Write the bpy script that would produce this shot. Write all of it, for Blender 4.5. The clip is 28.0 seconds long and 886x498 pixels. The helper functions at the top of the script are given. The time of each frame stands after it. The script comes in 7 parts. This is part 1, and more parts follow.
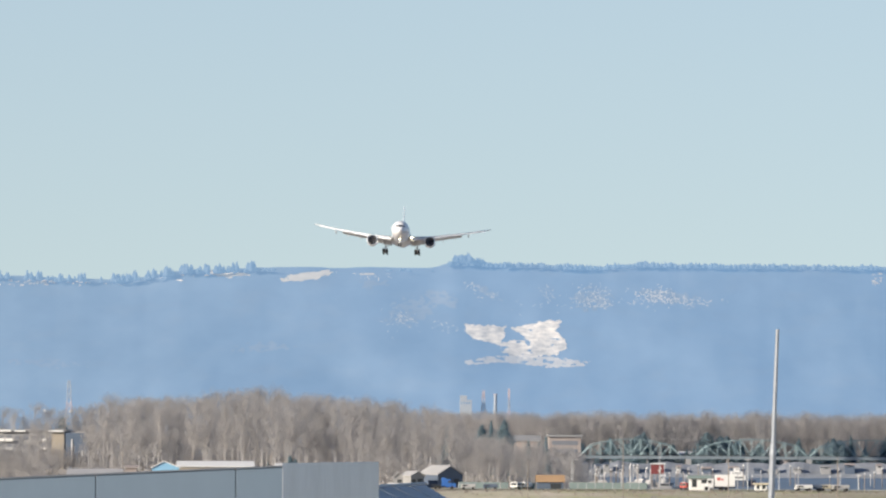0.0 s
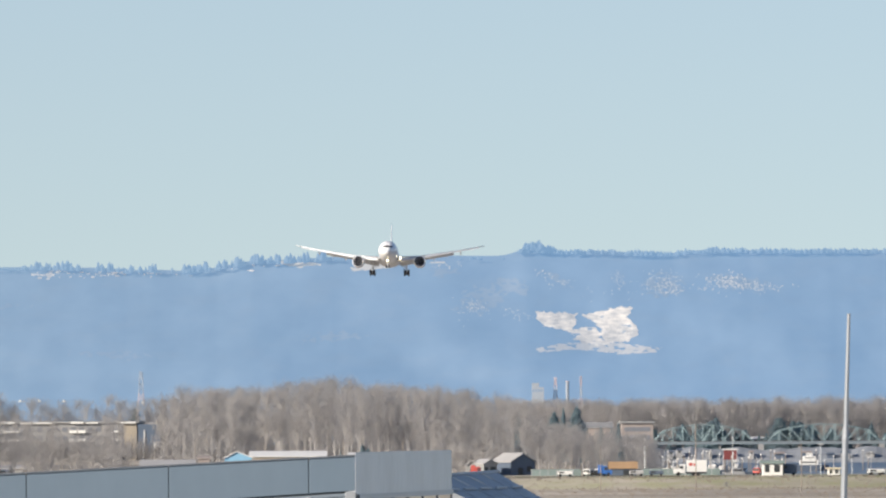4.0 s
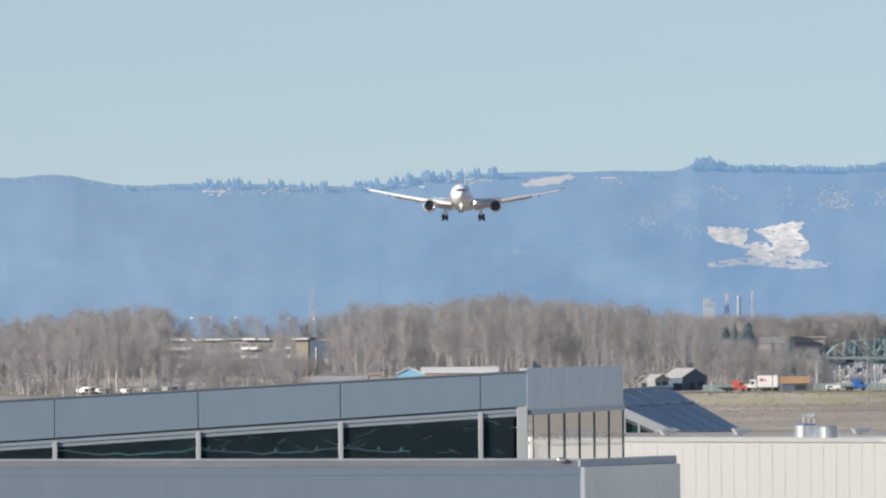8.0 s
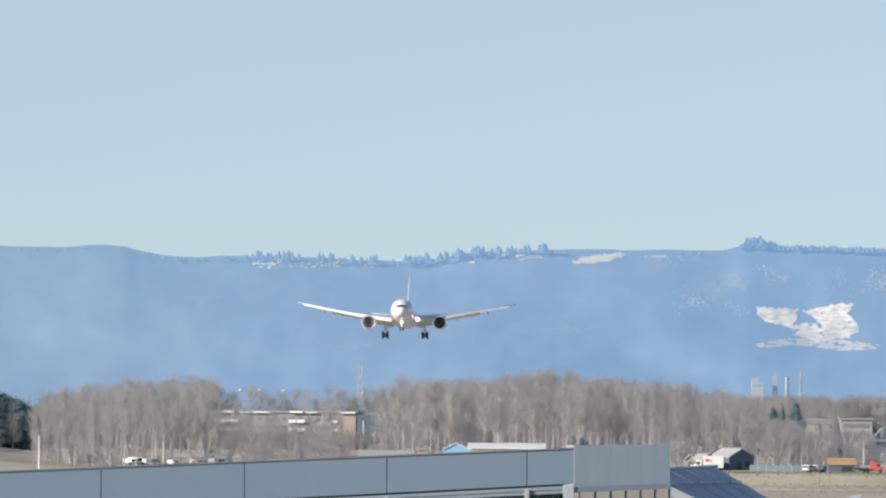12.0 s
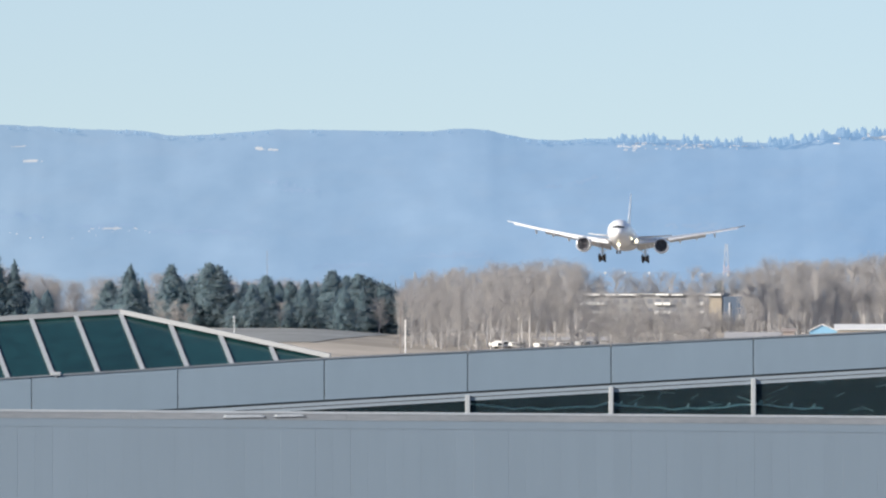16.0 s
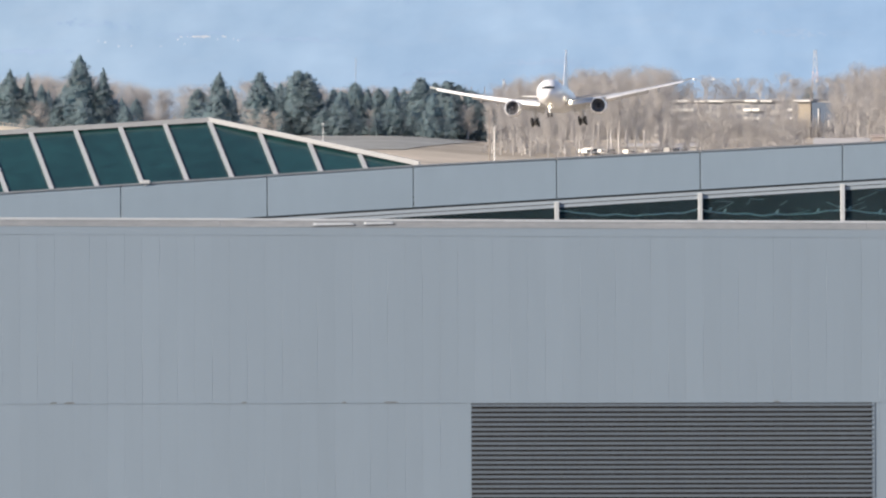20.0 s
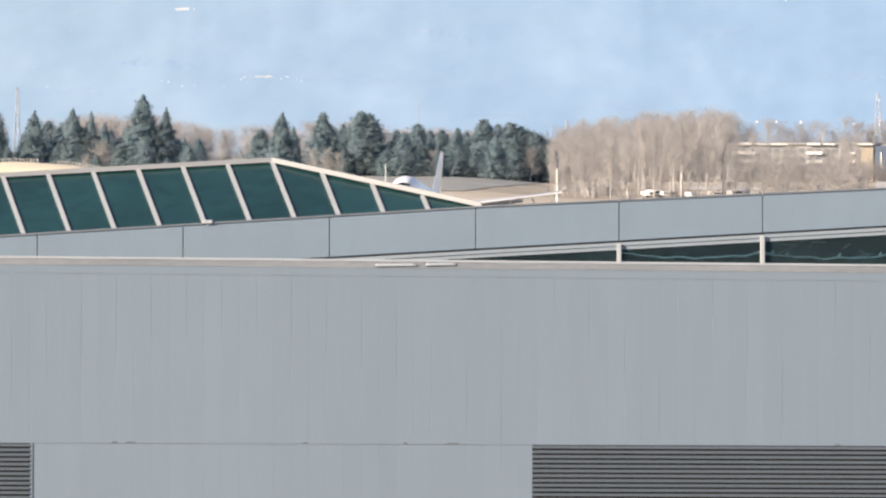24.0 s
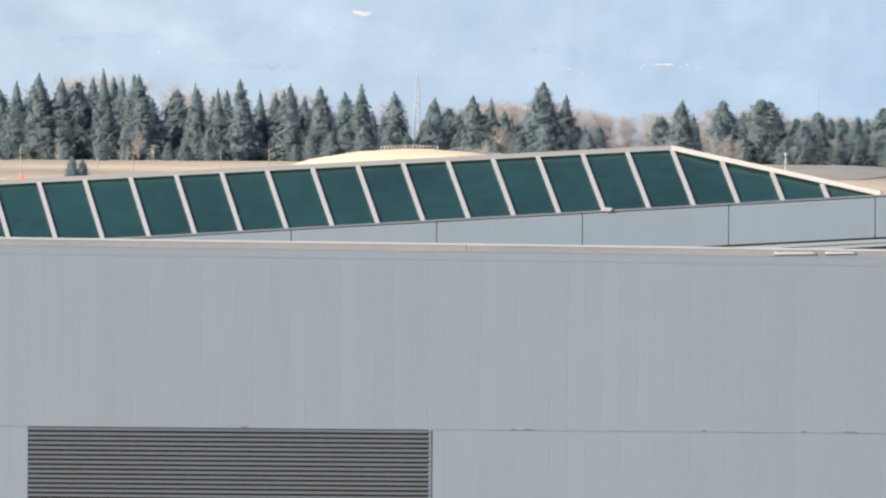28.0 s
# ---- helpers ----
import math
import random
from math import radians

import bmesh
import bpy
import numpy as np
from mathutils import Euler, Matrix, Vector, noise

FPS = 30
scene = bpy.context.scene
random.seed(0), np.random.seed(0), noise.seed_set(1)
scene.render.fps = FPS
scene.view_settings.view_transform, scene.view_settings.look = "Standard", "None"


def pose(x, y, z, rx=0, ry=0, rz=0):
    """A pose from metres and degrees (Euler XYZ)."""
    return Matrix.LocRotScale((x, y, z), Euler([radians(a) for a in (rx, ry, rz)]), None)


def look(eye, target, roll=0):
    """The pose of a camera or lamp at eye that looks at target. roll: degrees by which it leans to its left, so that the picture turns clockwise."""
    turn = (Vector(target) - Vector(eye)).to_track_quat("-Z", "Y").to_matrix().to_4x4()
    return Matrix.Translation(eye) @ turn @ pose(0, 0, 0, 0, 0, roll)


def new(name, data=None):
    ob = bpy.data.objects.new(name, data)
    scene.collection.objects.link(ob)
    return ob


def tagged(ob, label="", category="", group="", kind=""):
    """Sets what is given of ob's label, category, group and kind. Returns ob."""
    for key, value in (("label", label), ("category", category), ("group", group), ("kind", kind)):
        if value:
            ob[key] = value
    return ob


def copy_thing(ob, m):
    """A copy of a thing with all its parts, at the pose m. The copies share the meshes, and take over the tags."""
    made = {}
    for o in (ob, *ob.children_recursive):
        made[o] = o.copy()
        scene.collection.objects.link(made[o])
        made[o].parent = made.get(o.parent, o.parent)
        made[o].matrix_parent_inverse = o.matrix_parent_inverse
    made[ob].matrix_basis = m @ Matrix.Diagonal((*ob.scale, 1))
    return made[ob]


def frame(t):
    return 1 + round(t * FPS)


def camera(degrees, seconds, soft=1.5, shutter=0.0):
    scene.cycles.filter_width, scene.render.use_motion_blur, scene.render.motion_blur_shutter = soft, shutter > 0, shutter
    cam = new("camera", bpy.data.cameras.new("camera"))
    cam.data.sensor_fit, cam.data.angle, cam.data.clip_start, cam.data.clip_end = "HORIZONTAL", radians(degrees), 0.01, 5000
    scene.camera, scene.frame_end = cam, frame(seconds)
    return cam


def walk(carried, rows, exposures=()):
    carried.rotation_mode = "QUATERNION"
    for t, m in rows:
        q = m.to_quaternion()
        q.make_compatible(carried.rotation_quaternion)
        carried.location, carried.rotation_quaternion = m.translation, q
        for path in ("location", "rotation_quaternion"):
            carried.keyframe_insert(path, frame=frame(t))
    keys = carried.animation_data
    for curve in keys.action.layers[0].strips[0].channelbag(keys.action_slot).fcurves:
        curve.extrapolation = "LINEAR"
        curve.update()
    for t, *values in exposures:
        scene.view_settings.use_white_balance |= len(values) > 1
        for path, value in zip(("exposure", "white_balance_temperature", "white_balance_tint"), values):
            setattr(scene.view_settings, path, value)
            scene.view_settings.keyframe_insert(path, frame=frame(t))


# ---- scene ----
# One unit of bearing (u, to the right) or elevation (h, above the horizon) is 1/21381 radian.
UNIT = 1 / 21381.0
EYE = 19.0
TAU = 2 * math.pi


def at(u, h, d):
    """The place at bearing u and elevation h from the eye, d metres ahead."""
    a = u * UNIT
    return Vector((d * math.tan(a), d, EYE + d / math.cos(a) * math.tan(h * UNIT)))


# ---- camera: it stands on a deck and pans by hand ----
cam = camera(4.187, 28.0, soft=2.3)
TURNS = [
    (0, 427.4, 326.2, 0.27), (0.5, 469.7, 353.0, 0.29), (1, 455.3, 404.2, 0.10), (1.5, 399.6, 437.8, 0.20),
    (2, 372.6, 455.6, 0.11), (2.5, 301.1, 424.1, 0.31), (4.5, 303.1, 266.7, -0.42), (5, 281.2, 217.0, -0.20),
    (5.5, 259.4, 161.8, -0.44), (6, 192.3, 189.6, -0.54), (6.5, 56.7, 202.0, -0.86), (7, 16.0, 189.2, -0.88),
    (7.5, -9.5, 162.6, -0.64), (8, -0.0, 158.4, -0.47), (8.5, 66.8, 147.2, -0.19), (9, 97.8, 130.0, 0.17),
    (9.5, 141.2, 126.1, -0.35), (10, 7.2, 184.4, 0.04), (10.5, -78.0, 205.5, 0.50), (11, -37.8, 271.9, 0.75),
    (11.5, -4.7, 299.5, 0.76), (12, -87.4, 291.8, 0.43), (12.5, -243.7, 229.9, 0.54), (14.5, -560.9, 165.1, -0.22),
    (15, -638.0, 127.4, -0.41), (15.5, -719.8, 106.0, -0.24), (16, -730.7, 82.4, 0.02), (16.5, -790.3, 62.8, 0.01),
    (17, -842.5, 49.5, -0.24), (17.5, -902.3, 18.9, -0.26), (18, -965.0, -13.5, -0.20), (18.5, -1025.2, -110.8, -0.12),
    (19, -987.9, -168.5, -0.03), (19.5, -882.9, -222.4, -0.00), (20, -888.2, -257.6, -0.18), (20.5, -972.1, -289.7, 0.03),
    (21, -1059.5, -304.4, -0.15), (21.5, -1024.2, -249.8, -0.53), (23.5, -897.7, -223.5, -0.41), (24, -997.7, -184.8, 0.14),
    (24.5, -1164.8, -163.2, 0.45), (25, -1349.7, -182.7, 0.15), (25.5, -1426.6, -259.2, 0.33), (26, -1424.9, -278.9, 0.14),
    (26.5, -1446.5, -236.0, 0.07), (27, -1597.7, -218.2, -0.01), (27.5, -1645.2, -209.6, 0.35), (28, -1702.1, -209.6, 0.38),
]
walk(cam, [(t, look((0, 0, EYE), at(u, h, 1000), roll)) for t, u, h, roll in TURNS],
     exposures=[(0, 0.56, 6600, 10), (3, 0.57, 6600, 10), (8, 0.42, 6310, 10), (11, 0.44, 6280, 10), (12, 0.56, 6290, 10), (14.5, 0.73, 6280, 10), (17, 0.73, 6330, 10), (20, 0.95, 6780, 13), (24, 1.22, 7300, 14), (28, 1.22, 7250, 14)])


# ---- light: low winter sun from the left, behind the camera ----
SUN_EL, SUN_SIDE = radians(20), radians(58)
world = bpy.data.worlds.new("world")
scene.world = world
world.use_nodes = True
wn = world.node_tree.nodes
sky = wn.new("ShaderNodeTexSky")
sky.sky_type, sky.sun_disc = "NISHITA", False
sky.sun_elevation = SUN_EL
sky.sun_rotation = radians(180) + SUN_SIDE
sky.air_density, sky.dust_density, sky.ozone_density = 1.0, 0.3, 2.5
wl = world.node_tree.links
geo, lift, unit = wn.new("ShaderNodeTexCoord"), wn.new("ShaderNodeVectorMath"), wn.new("ShaderNodeVectorMath")
lift.operation, unit.operation = "ADD", "NORMALIZE"
lift.inputs[1].default_value = (0, 0, 0.075)
wl.new(geo.outputs["Generated"], lift.inputs[0])
wl.new(lift.outputs[0], unit.inputs[0])
wl.new(unit.outputs[0], sky.inputs["Vector"])
wash = wn.new("ShaderNodeMix")
wash.data_type, wash.blend_type = "RGBA", "MULTIPLY"
wash.inputs["Factor"].default_value = 1.0
wash.inputs["B"].default_value = (0.985, 0.875, 0.865, 1)
wl.new(sky.outputs[0], wash.inputs["A"])
wl.new(wash.outputs["Result"], wn["Background"].inputs["Color"])
wn["Background"].inputs["Strength"].default_value = 0.1
sun = new("sun", bpy.data.lights.new("sun", "SUN"))
sun.data.energy, sun.data.angle, sun.data.color = 4.4, radians(0.5), (1.0, 0.90, 0.76)
sun.matrix_world = look((-math.sin(SUN_SIDE), -math.cos(SUN_SIDE), math.tan(SUN_EL)), (0, 0, 0))


# ---- materials ----
def material(name, colour, rough=0.7, metal=0.0, vary=0.15, scale=1.0, bump=0.0, streak=1.0, glow=None, coat=0.0,
             dark=None, island=0.0, alpha=1.0, transmission=0.0, ior=1.45):
    """A surface with two scales of variation. streak > 1 draws the pattern out along z."""
    m = bpy.data.materials.new(name)
    m.use_nodes = True
    n, l = m.node_tree.nodes, m.node_tree.links
    b = n["Principled BSDF"]
    b.inputs["Roughness"].default_value, b.inputs["Metallic"].default_value = rough, metal
    b.inputs["Coat Weight"].default_value, b.inputs["IOR"].default_value = coat, ior
    b.inputs["Transmission Weight"].default_value = transmission
    co = n.new("ShaderNodeTexCoord")
    mp = n.new("ShaderNodeMapping")
    mp.inputs["Scale"].default_value = (scale, scale, scale / streak)
    l.new(co.outputs["Object"], mp.inputs["Vector"])
    fine, broad = n.new("ShaderNodeTexNoise"), n.new("ShaderNodeTexNoise")
    fine.inputs["Scale"].default_value, fine.inputs["Detail"].default_value = 6.0, 5
    broad.inputs["Scale"].default_value, broad.inputs["Detail"].default_value = 0.7, 3
    l.new(mp.outputs[0], fine.inputs["Vector"])
    l.new(mp.outputs[0], broad.inputs["Vector"])
    mix = n.new("ShaderNodeMath")
    mix.operation = "ADD"
    l.new(fine.outputs[0], mix.inputs[0])
    l.new(broad.outputs[0], mix.inputs[1])
    source = mix.outputs[0]
    if island:
        geo, info, add, add2 = n.new("ShaderNodeNewGeometry"), n.new("ShaderNodeObjectInfo"), n.new("ShaderNodeMath"), n.new("ShaderNodeMath")
        add.operation = add2.operation = "MULTIPLY_ADD"
        l.new(geo.outputs["Random Per Island"], add.inputs[0])
        add.inputs[1].default_value = island
        l.new(source, add.inputs[2])
        l.new(info.outputs["Random"], add2.inputs[0])
        add2.inputs[1].default_value = island
        l.new(add.outputs[0], add2.inputs[2])
        source = add2.outputs[0]
    ramp = n.new("ShaderNodeMapRange")
    ramp.inputs["From Min"].default_value, ramp.inputs["From Max"].default_value = 0.6, 1.4 + 1.4 * island
    l.new(source, ramp.inputs["Value"])
    cm = n.new("ShaderNodeMix")
    cm.data_type = "RGBA"
    low = dark or [c * (1 - vary) for c in colour]
    high = colour if dark else [min(1, c * (1 + vary)) for c in colour]
    cm.inputs["A"].default_value, cm.inputs["B"].default_value = (*low, 1), (*high, 1)
    l.new(ramp.outputs[0], cm.inputs["Factor"])
    l.new(cm.outputs["Result"], b.inputs["Base Color"])
    if bump:
        bp = n.new("ShaderNodeBump")
        bp.inputs["Strength"].default_value, bp.inputs["Distance"].default_value = bump, 0.05 / scale
        l.new(fine.outputs[0], bp.inputs["Height"])
        l.new(bp.outputs[0], b.inputs["Normal"])
    if glow:
        b.inputs["Emission Color"].default_value, b.inputs["Emission Strength"].default_value = (*glow[:3], 1), glow[3]
    return m


GREY = material("grey_panel_paint", (0.139, 0.184, 0.234), 0.42, 0.0, 0.06, 0.5, 0.02, streak=6, island=0.4)
FASCIA = material("pale_grey_fascia", (0.165, 0.218, 0.272), 0.36, 0.0, 0.05, 0.5, streak=3)
CAP = material("galvanised_flashing", (0.20, 0.218, 0.243), 0.5, 0.0, 0.26, 0.6, 0.05, streak=0.2, dark=(0.125, 0.145, 0.17))
LIP = material("bright_flashing_lip", (0.33, 0.36, 0.39), 0.35, 0.2, 0.12, 0.8)
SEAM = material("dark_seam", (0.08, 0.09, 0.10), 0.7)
GAP = material("shaded_joint_strip", (0.11, 0.142, 0.178), 0.7)
RIDGE_METAL = material("pale_ridge_metal", (0.195, 0.207, 0.22), 0.5, 0.0, 0.08, 0.6)
HEAD = material("grey_window_head", (0.235, 0.28, 0.325), 0.4, 0.0, 0.06, 0.6)
WHITE = material("cream_ribbed_wall", (0.68, 0.675, 0.645), 0.55, 0.0, 0.03, 0.4, 0.02, streak=5)
CREAMCAP = material("pale_parapet_metal", (0.64, 0.635, 0.61), 0.45, 0.1, 0.06, 0.6)
FRAME = material("pale_frame", (0.38, 0.40, 0.415), 0.4, 0.1, 0.05, 1.0)
ROOFGREY = material("membrane_roof", (0.22, 0.22, 0.225), 0.85, 0, 0.2, 0.3, 0.1)
SLAT = material("louvre_slat", (0.085, 0.108, 0.135), 0.45, 0.2, 0.06, 1.0)
POLISHED = material("polished_cladding", (0.50, 0.53, 0.57), 0.2, 0.85, 0.12, 0.5, 0.02, streak=4)
# The streaked tone variation imitates mottled reflections on the metal.
BRUSHED = material("brushed_cladding", (0.52, 0.525, 0.545), 0.38, 0.4, 0.12, 0.8, 0.03, streak=3)
VOID = material("louvre_gap_shade", (0.012, 0.012, 0.014), 0.9)
GREEN_GLASS = material("green_tinted_glass", (0.008, 0.036, 0.038), 0.24, 0.0, 0.4, 0.45, 0.03, coat=0.1)
DARK_GLASS = material("dark_glass", (0.42, 0.64, 0.72), 0.03, 0.0, 0.1, 1.0, transmission=0.975, ior=1.3)
MIRROR_GLASS = material("mirror_glass", (0.68, 0.68, 0.64), 0.03, 1.0, 0.04, 0.5, 0.02)
BLUE_ROOF = material("blue_grey_standing_seam", (0.33, 0.37, 0.40), 0.48, 0.15, 0.22, 0.5, 0.03)
INTERIOR = material("painted_dim_interior", (0.011, 0.036, 0.04), 0.8)
STRUT = material("interior_strut", (0.48, 0.56, 0.53), 0.5)
FESTOON = material("pale_webbing", (0.84, 0.83, 0.78), 0.6, 0, 0.08, 2.0)
STEEL = material("bright_steel", (0.72, 0.72, 0.72), 0.22, 0.9, 0.1, 2.0)
POLE = material("galvanised_pole", (0.38, 0.40, 0.42), 0.4, 0.5, 0.1, 2.0)
WOOD_POLE = material("weathered_pole", (0.30, 0.26, 0.22), 0.9, 0, 0.2, 1.0)
RUST = material("dark_stain", (0.095, 0.105, 0.115), 0.9, 0, 0.3, 3.0)
PALEGREY = material("pale_grey_panel_paint", (0.40, 0.425, 0.44), 0.55, 0.0, 0.04, 0.4, 0.02, streak=5)


# ---- mesh building ----
class Shape:
    """Collects faces for one mesh."""

    def __init__(self):
        self.v, self.f = [], []

    def face(self, *points):
        k = len(self.v)
        self.v += [tuple(p) for p in points]
        self.f.append(tuple(range(k, k + len(points))))
        return self

    def box(self, x0, y0, z0, x1, y1, z1):
        k = len(self.v)
        self.v += [(x, y, z) for z in (z0, z1) for y in (y0, y1) for x in (x0, x1)]
        self.f += [tuple(k + i for i in q) for q in ((0, 2, 3, 1), (4, 5, 7, 6), (0, 1, 5, 4), (2, 6, 7, 3), (0, 4, 6, 2), (1, 3, 7, 5))]
        return self

    def prism(self, base, top):
        """A solid between two rings of as many points."""
        k, n = len(self.v), len(base)
        self.v += [tuple(p) for p in base] + [tuple(p) for p in top]
        self.f += [tuple(range(k + n - 1, k - 1, -1)), tuple(range(k + n, k + 2 * n))]
        self.f += [(k + i, k + (i + 1) % n, k + n + (i + 1) % n, k + n + i) for i in range(n)]
        return self

    def bar(self, a, b, r0, r1=None, n=6):
        """A tapered round bar from a to b."""
        a, b = Vector(a), Vector(b)
        r1 = r0 if r1 is None else r1
        w = (b - a).normalized()
        s = w.cross(Vector((0, 0, 1)) if abs(w.z) < 0.9 else Vector((1, 0, 0))).normalized()
        t = w.cross(s)
        ring = [math.cos(TAU * i / n) * s + math.sin(TAU * i / n) * t for i in range(n)]
        return self.prism([a + r0 * q for q in ring][::-1], [b + r1 * q for q in ring][::-1])

    def loft(self, rings, close=True):
        """Skins rings of as many points; closed round, capped at both ends."""
        k, n = len(self.v), len(rings[0])
        for ring in rings:
            self.v += [tuple(p) for p in ring]
        for j in range(len(rings) - 1):
            self.f += [(k + j * n + i, k + j * n + (i + 1) % n, k + (j + 1) * n + (i + 1) % n, k + (j + 1) * n + i) for i in range(n)]
        if close:
            self.f += [tuple(range(k + n - 1, k - 1, -1)), tuple(range(k + (len(rings) - 1) * n, k + len(rings) * n))]
        return self

    def data(self, name, mat, smooth=False):
        me = bpy.data.meshes.new(name)
        me.from_pydata(self.v, [], self.f)
        me.materials.append(mat)
        if smooth:
            me.polygons.foreach_set("use_smooth", [True] * len(me.polygons))
        me.update()
        return me


def part(name, shape, mat, parent, label="", smooth=False):
    """One mesh object under a thing or a part."""
    ob = new(name, shape if isinstance(shape, bpy.types.Mesh) else shape.data(name, mat, smooth))
    ob.parent = parent
    return tagged(ob, label)


def thing(name, m, label, category, group="", kind=""):
    ob = new(name)
    ob.matrix_basis = m
    return tagged(ob, label, category, group, kind)


def solid(name, shape, mat, label, category, group="", kind="", m=None, smooth=False):
    """A thing that is one mesh."""
    ob = new(name, shape.data(name, mat, smooth))
    if m:
        ob.matrix_basis = m
    return tagged(ob, label, category, group, kind)


def chamfered(shape, name, mat, width=0.02):
    """The mesh of a shape with its hard edges bevelled."""
    me = shape.data(name, mat)
    bm = bmesh.new()
    bm.from_mesh(me)
    bmesh.ops.remove_doubles(bm, verts=bm.verts, dist=1e-5)
    bmesh.ops.bevel(bm, geom=list(bm.edges), offset=width, segments=1, affect="EDGES")
    bm.to_mesh(me)
    bm.free()
    return me


def lerp(a, b, t):
    return a + (b - a) * t


def ease(a, b, x):
    t = min(1, max(0, (x - a) / (b - a)))
    return t * t * (3 - 2 * t)


# ---- ground: flat airfield, a levee with a road to the right, rising land to the left ----
def ground_z(x, y):
    u = x / y / UNIT if y > 1 else 0
    left = 10.5 * ease(2500, 3330, y) * (1 - ease(-1000, -700, u))
    mid = (2.4 * ease(2450, 2960, y) + 2.8 * ease(2955, 2990, y) + 2.8 * ease(3020, 3330, y)) * ease(-1000, -700, u)
    z = left + mid
    # the runway lies lower than the terminal
    z -= 8.3 * ease(500, 1300, y) * (1 - ease(2350, 2560, y)) * (1 - ease(-500, -200, u))
    water = ease(560, 720, u) * ease(3060, 3110, y)
    return z - water * (z - 2.0) + 0.12 * noise.noise((x / 25, y / 60, 0)) * ease(1500, 2000, y)


GRASS = material("dry_winter_grass", (0.51, 0.442, 0.362), 0.95, 0, 0.22, 0.05, 0.3, dark=(0.375, 0.328, 0.258))
# greener turf on the levee bank, with uneven edges, and mown bands across the field
gn, gl = GRASS.node_tree.nodes, GRASS.node_tree.links
gco, gsep, gwob, gadd, gin, gout, gmul, gmix = (gn.new("ShaderNode" + k) for k in ("TexCoord", "SeparateXYZ", "TexNoise", "Math", "MapRange", "MapRange", "Math", "Mix"))
gl.new(gco.outputs["Object"], gsep.inputs[0])
gl.new(gco.outputs["Object"], gwob.inputs["Vector"])
gwob.inputs["Scale"].default_value, gwob.inputs["Detail"].default_value = 0.06, 4
gadd.operation, gmul.operation = "MULTIPLY_ADD", "MULTIPLY"
gl.new(gwob.outputs["Fac"], gadd.inputs[0])
gadd.inputs[1].default_value = 60
gl.new(gsep.outputs["Y"], gadd.inputs[2])
for node, a, b in ((gin, 2955, 2990), (gout, 3110, 3080)):
    node.inputs["From Min"].default_value, node.inputs["From Max"].default_value = a, b
    gl.new(gadd.outputs[0], node.inputs["Value"])
gl.new(gin.outputs[0], gmul.inputs[0])
gl.new(gout.outputs[0], gmul.inputs[1])
gmix.data_type = "RGBA"
gmix.inputs["B"].default_value = (0.345, 0.34, 0.18, 1)
gside, gboth = gn.new("ShaderNodeMapRange"), gn.new("ShaderNodeMath")
gside.inputs["From Min"].default_value, gside.inputs["From Max"].default_value = 20, 90
gl.new(gsep.outputs["X"], gside.inputs["Value"])
gboth.operation = "MULTIPLY"
gl.new(gmul.outputs[0], gboth.inputs[0])
gl.new(gside.outputs[0], gboth.inputs[1])
# the turf grows in uneven patches
gpat, gpr, gall = gn.new("ShaderNodeTexNoise"), gn.new("ShaderNodeMapRange"), gn.new("ShaderNodeMath")
gpat.inputs["Scale"].default_value, gpat.inputs["Detail"].default_value = 0.09, 5
gl.new(gco.outputs["Object"], gpat.inputs["Vector"])
gpr.inputs["From Min"].default_value, gpr.inputs["From Max"].default_value = 0.32, 0.68
gl.new(gpat.outputs["Fac"], gpr.inputs["Value"])
gall.operation = "MULTIPLY"
gl.new(gboth.outputs[0], gall.inputs[0])
gl.new(gpr.outputs[0], gall.inputs[1])
gl.new(gall.outputs[0], gmix.inputs["Factor"])
base = GRASS.node_tree.nodes["Principled BSDF"].inputs["Base Color"]
gl.new(base.links[0].from_socket, gmix.inputs["A"])
gl.new(gmix.outputs["Result"], base)
# long worn and mown streaks across the field
gmap, gstr, gr, gdark = (gn.new("ShaderNode" + k) for k in ("Mapping", "TexNoise", "MapRange", "Mix"))
gmap.inputs["Scale"].default_value = (0.012, 0.011, 0.0)
gl.new(gco.outputs["Object"], gmap.inputs["Vector"])
gl.new(gmap.outputs[0], gstr.inputs["Vector"])
gstr.inputs["Scale"].default_value, gstr.inputs["Detail"].default_value = 1.0, 5
gr.inputs["From Min"].default_value, gr.inputs["From Max"].default_value, gr.inputs["To Min"].default_value, gr.inputs["To Max"].default_value = 0.35, 0.65, 0.74, 1.24
gl.new(gstr.outputs["Fac"], gr.inputs["Value"])
gdark.data_type, gdark.blend_type = "RGBA", "MULTIPLY"
gdark.inputs["Factor"].default_value = 1.0
gl.new(base.links[0].from_socket, gdark.inputs["A"])
gl.new(gr.outputs[0], gdark.inputs["B"])
gl.new(gdark.outputs["Result"], base)
g = bpy.data.meshes.new("ground")
us = [-40000, -16000, -8000, -5000] + list(range(-3600, 2400, 75)) + [2400, 4000, 8000, 16000, 40000]
ys = [-3000, -1000, -200, 1, 200, 600, 1200, 1800, 2200] + list(range(2400, 3400, 20)) + list(range(3400, 4600, 100)) + [4600, 4800]
gv = [((u * UNIT * max(y, 2000) if abs(u) < 9000 else u * 0.12), y, ground_z(u * UNIT * max(y, 2000), max(y, 2))) for y in ys for u in us]
gf = [(j * len(us) + i, j * len(us) + i + 1, (j + 1) * len(us) + i + 1, (j + 1) * len(us) + i) for j in range(len(ys) - 1) for i in range(len(us) - 1)]
g.from_pydata(gv, [], gf)
g.materials.append(GRASS)
g.polygons.foreach_set("use_smooth", [True] * len(g.polygons))
